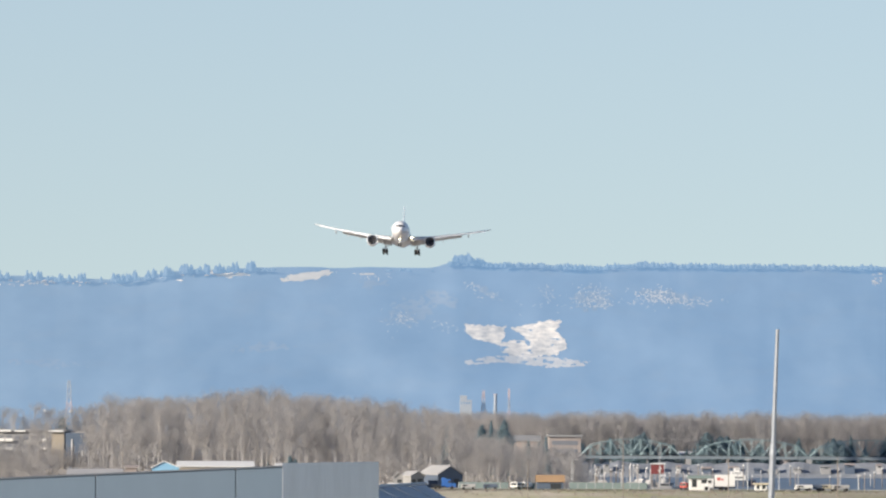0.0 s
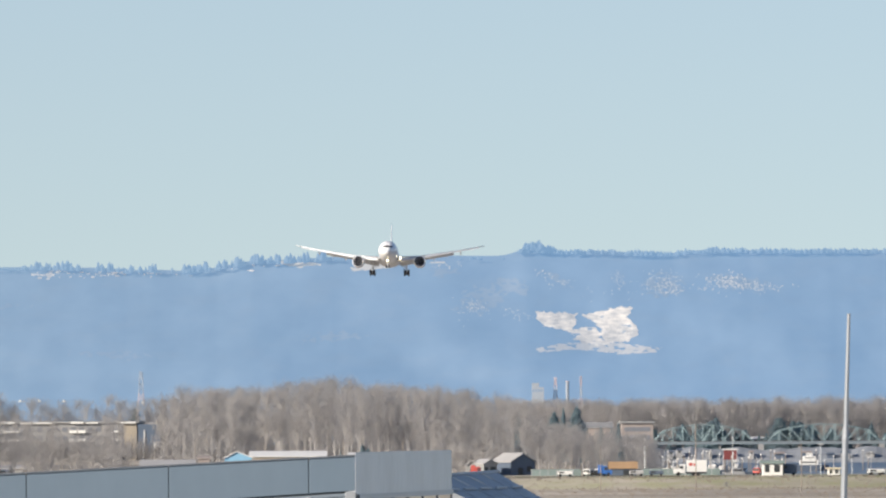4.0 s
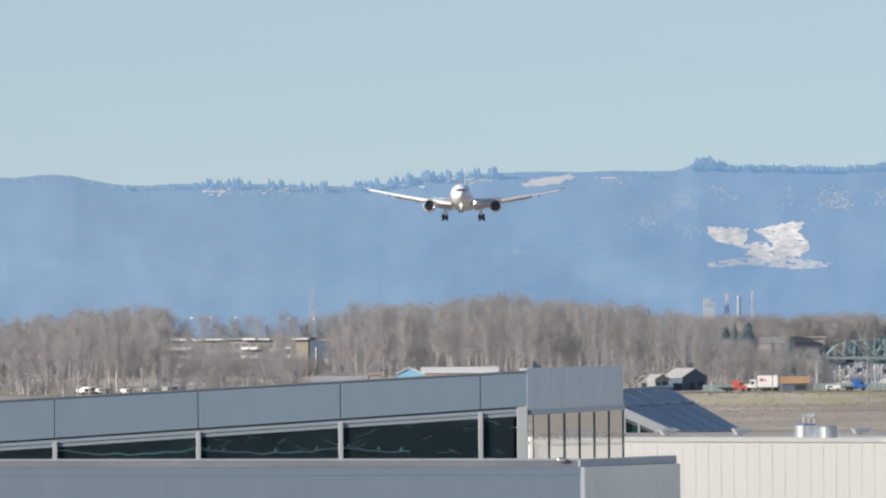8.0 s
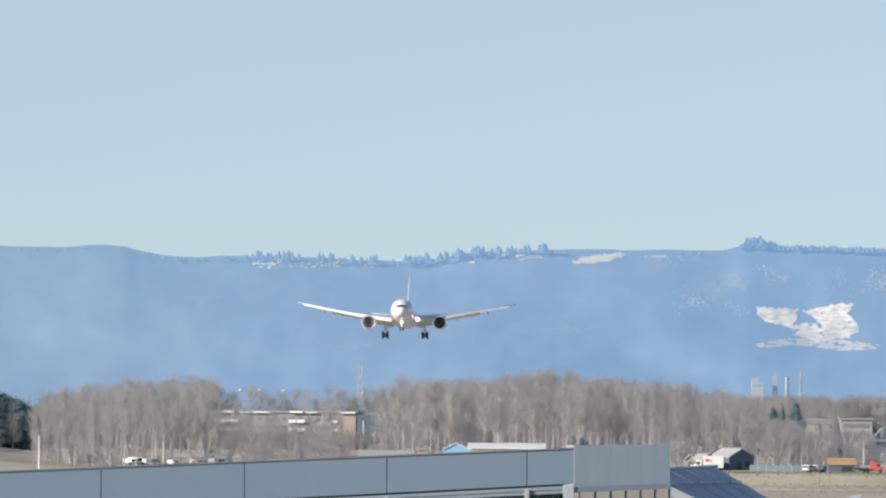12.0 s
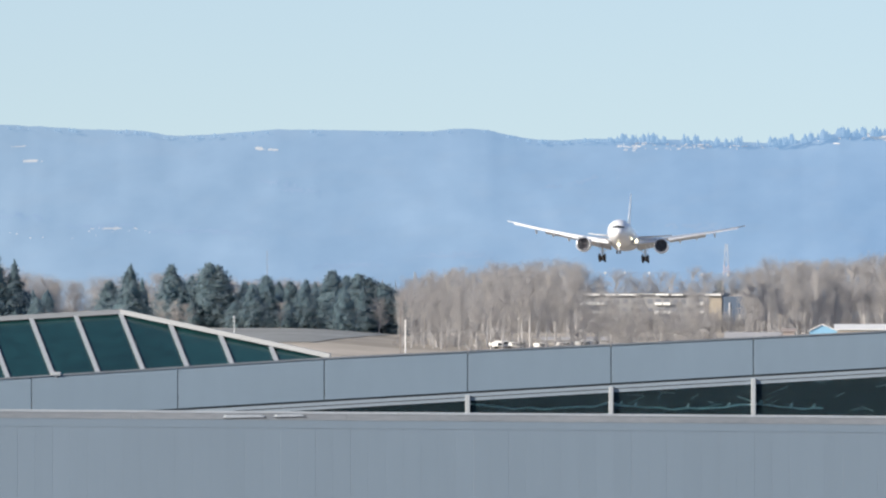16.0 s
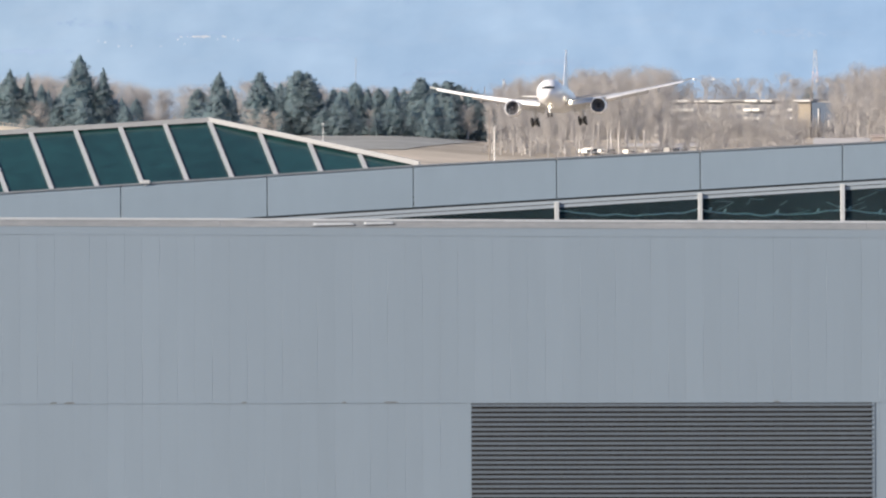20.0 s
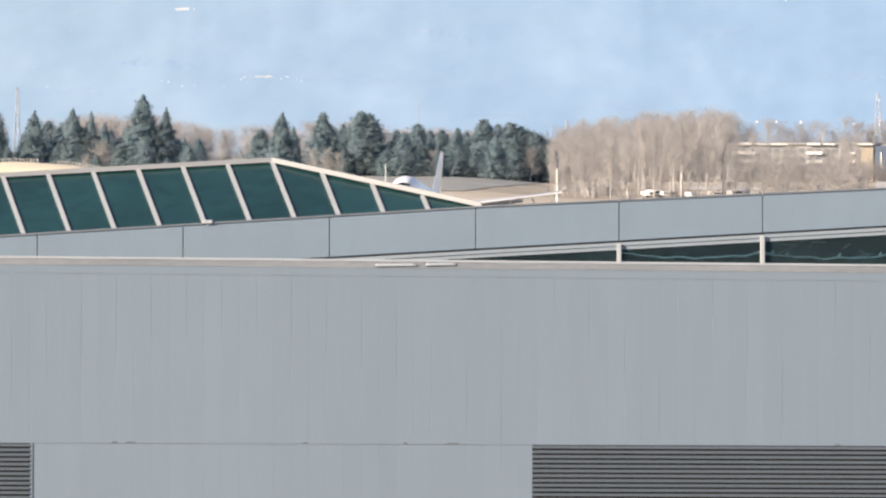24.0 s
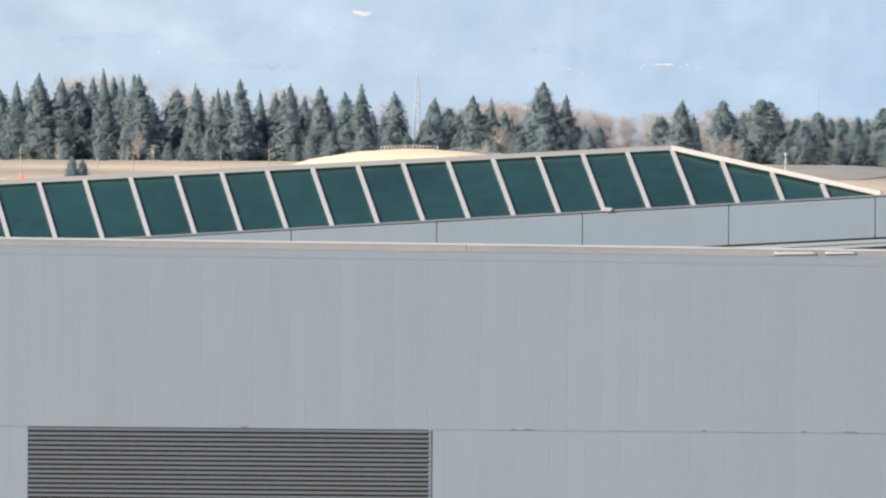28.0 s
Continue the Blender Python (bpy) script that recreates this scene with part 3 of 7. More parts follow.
for i in range(5):
    a, b = P0.lerp(P3, 0.37), P1.lerp(P2, 0.37)
    part("snow_rail", Shape().bar(a.lerp(b, i / 5 + 0.01) + Vector((0, 0, 0.06)), a.lerp(b, (i + 0.72) / 5) + Vector((0, 0, 0.06)), 0.04), FRAME, pav)
part("ridge_trim", Shape().bar(P0 + Vector((0, 0, 0.03)), P1 + Vector((0, 0, 0.03)), 0.05), FRAME, pav)
part("rake_fascia", Shape().prism([P0 + Vector((0, -0.1, -0.25)), P3 + Vector((0, -0.1, -0.25)), P3 + Vector((0, -0.1, 0.05)), P0 + Vector((0, -0.1, 0.05))],
                                  [P0 + Vector((0, 0.05, -0.25)), P3 + Vector((0, 0.05, -0.25)), P3 + Vector((0, 0.05, 0.05)), P0 + Vector((0, 0.05, 0.05))]), FRAME, pav, "white painted rake board")
zlow = 0
part("gable_glass", Shape().prism([(P0.x, 372.1, zlow), (P3.x, 372.1, zlow), (P3.x, 372.1, P3.z - 0.2), (P0.x, 372.1, P0.z - 0.2)],
                                  [(P0.x, 372.3, zlow), (P3.x, 372.3, zlow), (P3.x, 372.3, P3.z - 0.2), (P0.x, 372.3, P0.z - 0.2)]), GREEN_GLASS, pav)
for u in (318, 343, 372):
    p = at(u, 0, 372)
    zt2 = lerp(P0.z, P3.z, (p.x - P0.x) / (P3.x - P0.x)) - 0.2
    part("mullion", Shape().box(p.x - 0.03, 371.98, zlow, p.x + 0.03, 372.12, zt2), FRAME, pav)

# ---- the cream hall on the right ----
cream = thing("cream_ribbed_hall", pose(0, 0, 0), "low cream hall of ribbed metal panels with a recessed side", "building")
c_a, c_b, c_c, c_d = at(150, -174, DC), at(781, -181, DC), at(838, -179, 352), at(1700, -183, 352)
zc = lambda p, dz=0.0: Vector((p.x, p.y, p.z + dz))
sp = 22 * UNIT * DC
n1 = int((c_b.x - c_a.x) / sp)
for i in range(n1):
    xa, xb = lerp(c_a.x, c_b.x, i / n1), lerp(c_a.x, c_b.x, (i + 1) / n1)
    z2 = lerp(c_a.z, c_b.z, i / n1) - 0.12
    part("wall_panel", Shape().prism([(xa, DC + 0.15, 0), (xb, DC + 0.15, 0), (xb, DC + 0.15, z2), (xa, DC + 0.15, z2)],
                                     [(xa + 0.004, DC + 0.122, 0), (xb - 0.004, DC + 0.122, 0), (xb - 0.004, DC + 0.122, z2), (xa + 0.004, DC + 0.122, z2)]), WHITE, cream)
body = Shape()
zr = c_b.z - 0.15
body.prism([(c_a.x, DC + 0.14, 0), (c_b.x, DC + 0.14, 0), (c_c.x, 352, 0), (c_d.x, 352, 0), (c_d.x, 366, 0), (c_a.x, 366, 0)],
           [(c_a.x, DC + 0.14, zr), (c_b.x, DC + 0.14, zr), (c_c.x, 352, zr), (c_d.x, 352, zr), (c_d.x, 366, zr), (c_a.x, 366, zr)])
part("body_wall", body, WHITE, cream)
part("rear_wall", Shape().box(c_c.x + 0.02, 351.97, 0, c_d.x, 351.998, zr - 0.01), PALEGREY, cream, "pale grey recessed wall")
part("side_wall", Shape().prism([(c_b.x + 0.004, DC + 0.14, 0), (c_c.x + 0.004, 351.97, 0), (c_c.x + 0.03, 351.97, 0), (c_b.x + 0.03, DC + 0.14, 0)], [(c_b.x + 0.004, DC + 0.14, zr - 0.01), (c_c.x + 0.004, 351.97, zr - 0.01), (c_c.x + 0.03, 351.97, zr - 0.01), (c_b.x + 0.03, DC + 0.14, zr - 0.01)]), PALEGREY, cream, "pale grey side wall")
ring = [c_a, c_b, c_c, c_d]
for p, q in zip(ring, ring[1:]):
    o = Vector((0.02, -0.015, 0)) if p is not c_a else Vector((0.02, 0.09, 0))
    cp = Shape().prism([zc(p, -0.13) + o, zc(q, -0.13) + o, zc(q, -0.13) + Vector((-0.2, 0.4, 0)), zc(p, -0.13) + Vector((-0.2, 0.4, 0))],
             [p + o, q + o, q + Vector((-0.2, 0.4, 0)), p + Vector((-0.2, 0.4, 0))])
    part("parapet_cap", cp, CREAMCAP, cream)
p, q = at(150, -168, 366), at(1700, -172, 366)
part("far_parapet", Shape().prism([(p.x, 366, zr - 0.5), (q.x, 366, zr - 0.5), (q.x, 366.4, zr - 0.5), (p.x, 366.4, zr - 0.5)], [(p.x, 366, p.z), (q.x, 366, q.z), (q.x, 366.4, q.z), (p.x, 366.4, p.z)]), ROOFGREY, cream)

# roof things
vent = thing("roof_exhaust", pose(*at(637, -186, 348)), "shiny round steel exhaust hood on the cream roof", "vent")
dr = Shape().loft([[(r * math.cos(TAU * i / 24), r * math.sin(TAU * i / 24), z) for i in range(24)] for r, z in ((0.30, 0), (0.30, 0.09), (0.34, 0.10), (0.34, 0.46), (0.31, 0.5), (0.1, 0.53))])
part("drum", dr, STEEL, vent, "polished steel drum", smooth=False)
vent2 = thing("roof_vent", pose(*at(676, -186, 350)), "dull grey round vent on the cream roof", "vent")
part("drum", Shape().loft([[(r * math.cos(TAU * i / 20), r * math.sin(TAU * i / 20), z) for i in range(20)] for r, z in ((0.27, 0), (0.27, 0.4), (0.24, 0.44), (0.08, 0.46))]), POLE, vent2)
ant = thing("roof_rack", pose(*at(643, -178, 360)), "small pale frame with slats above the roof edge", "rack")
part("top_plate", Shape().prism([(-0.2, -0.1, 0.60), (0.14, -0.1, 0.58), (0.14, 0.1, 0.58), (-0.2, 0.1, 0.60)], [(-0.22, -0.12, 0.66), (0.2, -0.12, 0.72), (0.2, 0.12, 0.72), (-0.22, 0.12, 0.66)]), FRAME, ant)
for dx in (-0.15, 0.0, 0.15):
    part("leg", Shape().bar((dx, 0, -0.2), (dx * 1.1, 0, 0.62), 0.025), FRAME, ant)
flood = None
for u in (394, 523, 733, 820, 1032):
    m = pose(*at(u, -178, 365), 0, 0, 20)
    if flood is None:
        flood = thing("roof_floodlight", m, "small grey floodlight tilted on the roof edge", "floodlight", "roof floodlights")
        part("lamp_body", Shape().prism([(-0.16, -0.14, 0.08), (0.2, -0.14, 0.12), (0.2, 0.14, 0.12), (-0.16, 0.14, 0.08)], [(-0.26, -0.18, 0.22), (0.32, -0.18, 0.25), (0.32, 0.18, 0.3), (-0.26, 0.18, 0.27)]), FRAME, flood)
        part("bracket", Shape().bar((0, 0, -0.25), (0, 0, 0.13), 0.04), POLE, flood)
    else:
        copy_thing(flood, m)
mast = thing("light_mast", pose(at(1006, 0, 372).x - math.tan(radians(1.9)) * at(1002, -179, 372).z, 372, 0, 0, 1.9, 0), "tall tapering galvanised mast with a stepped joint", "mast")
zj, zt3 = at(1007, -20, 372).z, at(1016, 188, 372).z
part("lower_pole", Shape().bar((0, 0, 0), (0, 0, zj), 0.13, 0.10, 10), POLE, mast)
part("upper_pole", Shape().bar((0, 0, zj), (0, 0, zt3), 0.075, 0.055, 10), POLE, mast)
part("collar", Shape().bar((0, 0, zj - 0.25), (0, 0, zj + 0.08), 0.115, 0.09, 10), POLE, mast)


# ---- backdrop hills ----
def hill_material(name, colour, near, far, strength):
    """Forest with air haze put into its emission: the glow pales towards the sun's side and varies in soft patches."""
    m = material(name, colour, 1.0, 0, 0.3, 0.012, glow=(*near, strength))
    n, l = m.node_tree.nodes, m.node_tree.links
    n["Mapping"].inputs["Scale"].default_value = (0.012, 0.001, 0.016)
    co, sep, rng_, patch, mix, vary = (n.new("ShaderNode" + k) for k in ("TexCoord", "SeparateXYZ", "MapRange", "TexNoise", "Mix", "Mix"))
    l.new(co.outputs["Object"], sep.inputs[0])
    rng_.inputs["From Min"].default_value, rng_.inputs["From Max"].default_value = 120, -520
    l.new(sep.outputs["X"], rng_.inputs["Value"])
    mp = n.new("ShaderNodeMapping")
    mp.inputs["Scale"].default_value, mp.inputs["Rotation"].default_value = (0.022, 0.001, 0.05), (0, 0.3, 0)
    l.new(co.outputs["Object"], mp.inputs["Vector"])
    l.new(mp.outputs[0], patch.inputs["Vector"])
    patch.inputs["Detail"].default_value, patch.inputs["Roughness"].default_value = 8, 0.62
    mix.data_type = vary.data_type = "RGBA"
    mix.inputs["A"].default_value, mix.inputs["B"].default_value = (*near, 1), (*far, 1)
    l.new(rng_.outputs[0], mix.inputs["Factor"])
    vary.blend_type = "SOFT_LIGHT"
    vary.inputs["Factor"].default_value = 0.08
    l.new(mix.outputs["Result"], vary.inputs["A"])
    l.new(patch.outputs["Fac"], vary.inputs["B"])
    # brownish leafless stands, and ravines running down the slope, tinted into the haze glow
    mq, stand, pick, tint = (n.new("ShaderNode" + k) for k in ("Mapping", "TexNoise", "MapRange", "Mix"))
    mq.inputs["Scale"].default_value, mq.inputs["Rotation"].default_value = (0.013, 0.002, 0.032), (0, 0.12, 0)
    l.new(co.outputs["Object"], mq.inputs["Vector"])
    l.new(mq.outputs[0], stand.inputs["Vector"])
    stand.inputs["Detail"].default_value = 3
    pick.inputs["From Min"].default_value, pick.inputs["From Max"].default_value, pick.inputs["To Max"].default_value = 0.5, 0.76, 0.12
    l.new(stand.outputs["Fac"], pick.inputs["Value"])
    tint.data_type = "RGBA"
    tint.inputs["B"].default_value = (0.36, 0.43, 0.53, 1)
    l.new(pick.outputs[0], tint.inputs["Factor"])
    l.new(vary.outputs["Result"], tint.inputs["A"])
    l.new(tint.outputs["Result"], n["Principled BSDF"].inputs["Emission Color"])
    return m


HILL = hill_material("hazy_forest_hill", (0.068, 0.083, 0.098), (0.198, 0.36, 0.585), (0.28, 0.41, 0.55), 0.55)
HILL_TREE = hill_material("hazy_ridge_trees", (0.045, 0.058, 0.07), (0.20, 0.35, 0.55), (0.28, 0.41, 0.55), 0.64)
# The glow of these lays distance haze over the bare, mown and felled ground.
HILL_BARE = material("hazed_quarry_face", (0.78, 0.70, 0.60), 1.0, 0, 0.18, 0.2, dark=(0.12, 0.14, 0.17), glow=(0.36, 0.43, 0.52, 0.36))
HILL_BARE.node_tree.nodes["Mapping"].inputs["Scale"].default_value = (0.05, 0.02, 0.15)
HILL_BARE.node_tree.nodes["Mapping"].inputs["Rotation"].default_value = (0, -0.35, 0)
HILL_FIELD = material("hazed_hill_meadow", (0.33, 0.305, 0.255), 1.0, 0, 0.2, 0.05, glow=(0.33, 0.42, 0.55, 0.42))
HILL_THIN = material("hazed_felled_ground", (0.33, 0.315, 0.295), 1.0, 0, 0.2, 0.05, glow=(0.33, 0.42, 0.55, 0.42))
HILL_FAINT = material("hazed_leafless_stand", (0.09, 0.094, 0.1), 1.0, 0, 0.2, 0.03, glow=(0.222, 0.368, 0.562, 0.55))
RIDGE = ((-3600, 300), (-2400, 318), (-1623, 305), (-1284, 292), (-1194, 282), (-1004, 293), (-765, 290), (-690, 295), (-550, 275), (-420, 277),
         (-152, 270), (-3, 287), (146, 293), (403, 293), (455, 305), (512, 301), (701, 296), (740, 301), (1204, 298), (2000, 300))


def ridge(u):
    for (a, p), (b, q) in zip(RIDGE, RIDGE[1:]):
        if a <= u <= b:
            return lerp(p, q, ease(a, b, u)) + 1.2 * noise.noise((u / 22, 3, 0)) + 1.5 * noise.noise((u / 70, 8, 0))
    return 300


def hill_at(u, f, lift=0.0):
    """A place on the hillside: f runs from its foot to the ridge."""
    w = math.sin(math.pi * min(1, f)) ** 0.7
    spur = 1 - 2 * abs(noise.noise((u / 260 + f * 0.9, f * 0.7, 11))) - 0.5 * abs(noise.noise((u / 90 - f * 0.8, f * 1.5, 3)))
    d = lerp(4500, 4880, f ** 0.85) + w * (-6 * spur + 32 * noise.noise((u / 330 + f * 1.6, f * 2.6, 7)) + 8 * noise.noise((u / 120 - f * 2.2, f * 5.5, 2)) + 1.2 * noise.noise((u / 34, f * 13, 5)))
    return at(u, lerp(-75, ridge(u), f) + lift, d - lift * 0.3)


def hill_f(u, h):
    return (h + 75) / (ridge(u) + 75)


hm = bpy.data.meshes.new("backdrop_hills")
hu = [-3600 + 10 * i for i in range(560)]
hn = 60
hv = [tuple(hill_at(u, j / hn)) for j in range(hn + 1) for u in hu] + [tuple(hill_at(u, 1) + Vector((0, 40, -40))) for u in hu]
hv[-len(hu):-len(hu)] = [tuple(hill_at(u, 1)) for u in hu]
hf = [(j * len(hu) + i, j * len(hu) + i + 1, (j + 1) * len(hu) + i + 1, (j + 1) * len(hu) + i) for j in range(hn + 2) if j != hn for i in range(len(hu) - 1)]
hm.from_pydata(hv, [], hf)
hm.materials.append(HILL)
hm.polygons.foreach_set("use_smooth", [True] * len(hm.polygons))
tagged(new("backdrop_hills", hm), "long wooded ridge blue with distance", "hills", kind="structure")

# trees along the ridge, too many to count
rng = random.Random(11)
rt = Shape()


def ridge_tree(u, tall, wide, lift=0.0):
    b = hill_at(u, 0.985) + Vector((rng.uniform(-0.3, 0.3), rng.uniform(-8, 4), -0.3 + lift))
    n = 7
    rings = []
    for k, (r, z) in enumerate(((0.6, 0.0), (1.0, 0.25), (0.8, 0.6), (0.45, 0.85), (0.05, 1.0))):
        rings.append([b + Vector((wide * r * rng.uniform(0.7, 1.2) * math.cos(TAU * i / n), wide * r * rng.uniform(0.7, 1.2) * math.sin(TAU * i / n), tall * z * rng.uniform(0.95, 1.08))) for i in range(n)])
    rt.loft(rings)


for i in range(1900):
    u = rng.uniform(-2600, 1500) if i < 1500 else rng.uniform(500, 1300)
    dense = 0.2 if -1000 < u < -560 or 160 < u < 420 else 0.5 if u < -1000 else 1.0
    if rng.random() < dense and (u > 480 or noise.noise((u / 26, 1, 1)) > -0.12):
        clump = 0.5 + 0.5 * noise.noise((u / 35, 1, 1))
        ridge_tree(u, rng.uniform(0.6, 1.8) * (0.4 + clump) * (2.4 if -440 < u < 60 else 1.5 if u > 500 else 1.0), rng.uniform(0.5, 1.1))
for i in range(60):
    ridge_tree(rng.gauss(470, 11), rng.uniform(1.4, 3.2), rng.uniform(0.7, 1.3), rng.uniform(0, 1.6))
for k in range(6):
    ridge_tree(473 + rng.uniform(-2, 2), rng.uniform(3.2, 4.6), rng.uniform(0.5, 0.9), 0.8)
for u in (-360, -300, -245, -150, -120, -60, -28, 8, 30, 62, 88, 90, 94):
    for k in range(5):
        ridge_tree(u + rng.uniform(-5, 5), rng.uniform(2.2, 4.4), rng.uniform(0.7, 1.3))
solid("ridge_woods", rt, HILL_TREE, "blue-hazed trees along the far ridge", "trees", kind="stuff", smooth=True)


def hill_patch(name, c, h0, ru, rh, mat, label, category, seed, keep=-0.1, tilt=0.0, grain=14.0, step=1.5):
    """A bare patch on the hillside: many small faces within an oval whose edge and gaps follow a noise."""
    s = Shape()
    nu, nh = int(2 * ru / step), int(2 * rh / step)
    for i in range(nu):
        for j in range(nh):
            u, h = c - ru + i * step, h0 - rh + j * step
            hh = h + tilt * (u - c)
            e = 1 - ((u - c) / ru) ** 2 - ((h - h0) / rh) ** 2
            if e + 0.8 * noise.noise((u / grain, h / grain * 2.2, seed)) + 0.2 * noise.noise((u / 6, h / 4, seed)) > keep + 0.55:
                q = []
                for du, dh in ((0, 0), (step, 0), (step, step), (0, step)):
                    uu, h2 = u + du, hh + dh + tilt * du
                    q.append(hill_at(uu, hill_f(uu, h2)) + Vector((0, -0.6 + 0.1 * noise.noise((uu / 9, h2 / 5, seed)), 0)))
                s.face(*q)
    return solid(name, s, mat, label, category, kind="structure")


def quarry_patch(corners, label, seed, wobble=5.0, step=1.5, pits=-0.5, mat=HILL_BARE):
    """Bare rock within a rough outline, pitted along a noise."""
    s = Shape()
    us_q, hs_q = [c[0] for c in corners], [c[1] for c in corners]

    def inside(u, h):
        hit = False
        for (ua, ha), (ub, hb) in zip(corners, corners[1:] + corners[:1]):
            if (ha > h) != (hb > h) and u < lerp(ua, ub, (h - ha) / (hb - ha)):
                hit = not hit
        return hit
    for i in range(int((max(us_q) - min(us_q)) / step) + 6):
        for j in range(int((max(hs_q) - min(hs_q)) / step) + 6):
            u, h = min(us_q) - 4 + i * step, min(hs_q) - 4 + j * step
            du, dh = wobble * noise.noise((u / 8, h / 6, seed)), 0.6 * wobble * noise.noise((u / 8, h / 6, seed + 9))
            if inside(u + du, h + dh) and noise.noise((u / 12, h / 5, seed + 4)) > pits:
                s.face(*[hill_at(uu, hill_f(uu, hh)) + Vector((0, -0.9 + 0.3 * noise.noise((uu / 9, hh / 5, seed)) + 0.2 * noise.noise((uu / 3, hh / 3, seed)), 0)) for uu, hh in ((u, h), (u + step, h), (u + step, h + step), (u, h + step))])
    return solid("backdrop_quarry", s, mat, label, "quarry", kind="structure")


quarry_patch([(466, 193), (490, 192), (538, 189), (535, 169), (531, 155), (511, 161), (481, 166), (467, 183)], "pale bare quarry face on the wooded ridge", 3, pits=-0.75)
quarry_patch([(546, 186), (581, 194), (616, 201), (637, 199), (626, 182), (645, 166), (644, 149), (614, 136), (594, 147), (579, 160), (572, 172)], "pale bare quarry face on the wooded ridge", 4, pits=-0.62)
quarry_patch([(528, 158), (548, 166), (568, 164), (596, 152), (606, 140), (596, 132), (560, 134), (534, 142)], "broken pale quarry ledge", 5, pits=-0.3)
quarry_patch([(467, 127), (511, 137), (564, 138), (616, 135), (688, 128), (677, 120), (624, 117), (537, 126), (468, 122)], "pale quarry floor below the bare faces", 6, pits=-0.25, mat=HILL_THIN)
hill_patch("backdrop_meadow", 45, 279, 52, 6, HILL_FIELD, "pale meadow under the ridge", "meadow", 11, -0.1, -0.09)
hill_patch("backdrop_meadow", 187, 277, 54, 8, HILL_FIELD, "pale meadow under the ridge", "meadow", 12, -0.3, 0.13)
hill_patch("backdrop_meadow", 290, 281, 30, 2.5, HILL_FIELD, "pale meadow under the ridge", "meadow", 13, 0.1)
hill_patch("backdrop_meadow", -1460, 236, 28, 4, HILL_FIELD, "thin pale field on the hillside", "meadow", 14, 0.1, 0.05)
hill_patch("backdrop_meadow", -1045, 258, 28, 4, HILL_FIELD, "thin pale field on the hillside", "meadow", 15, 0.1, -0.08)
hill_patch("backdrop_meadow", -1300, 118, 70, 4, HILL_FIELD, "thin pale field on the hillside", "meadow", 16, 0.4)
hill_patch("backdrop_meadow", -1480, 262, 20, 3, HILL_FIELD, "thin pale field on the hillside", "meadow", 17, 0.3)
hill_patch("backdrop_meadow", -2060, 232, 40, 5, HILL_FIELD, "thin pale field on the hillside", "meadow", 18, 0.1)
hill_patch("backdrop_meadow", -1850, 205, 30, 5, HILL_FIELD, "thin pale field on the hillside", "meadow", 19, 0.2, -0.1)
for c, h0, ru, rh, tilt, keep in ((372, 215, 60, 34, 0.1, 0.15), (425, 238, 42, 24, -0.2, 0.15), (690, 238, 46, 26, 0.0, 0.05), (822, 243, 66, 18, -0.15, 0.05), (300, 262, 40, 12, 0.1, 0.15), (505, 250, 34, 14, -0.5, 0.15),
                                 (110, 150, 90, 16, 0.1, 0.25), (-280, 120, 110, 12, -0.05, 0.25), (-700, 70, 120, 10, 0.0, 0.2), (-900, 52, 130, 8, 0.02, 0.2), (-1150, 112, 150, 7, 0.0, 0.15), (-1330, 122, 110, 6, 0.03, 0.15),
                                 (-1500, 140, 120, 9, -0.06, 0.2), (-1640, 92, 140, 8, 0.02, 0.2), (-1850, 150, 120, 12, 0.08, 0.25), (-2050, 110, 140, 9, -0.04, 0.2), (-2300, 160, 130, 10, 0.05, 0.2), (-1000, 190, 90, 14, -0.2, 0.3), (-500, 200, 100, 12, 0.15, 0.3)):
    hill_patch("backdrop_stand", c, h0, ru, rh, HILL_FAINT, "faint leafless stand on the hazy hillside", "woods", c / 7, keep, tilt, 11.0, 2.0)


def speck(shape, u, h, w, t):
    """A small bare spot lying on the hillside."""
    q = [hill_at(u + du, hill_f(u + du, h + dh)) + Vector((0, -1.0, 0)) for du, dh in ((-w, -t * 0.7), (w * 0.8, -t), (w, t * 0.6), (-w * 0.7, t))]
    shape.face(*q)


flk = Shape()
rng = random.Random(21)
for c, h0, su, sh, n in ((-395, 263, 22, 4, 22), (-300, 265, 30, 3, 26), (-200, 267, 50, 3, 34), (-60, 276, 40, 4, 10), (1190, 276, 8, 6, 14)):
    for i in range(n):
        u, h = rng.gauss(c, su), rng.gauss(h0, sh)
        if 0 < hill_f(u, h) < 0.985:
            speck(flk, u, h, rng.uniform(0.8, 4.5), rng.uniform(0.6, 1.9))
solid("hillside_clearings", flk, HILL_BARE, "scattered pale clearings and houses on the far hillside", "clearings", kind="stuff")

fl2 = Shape()
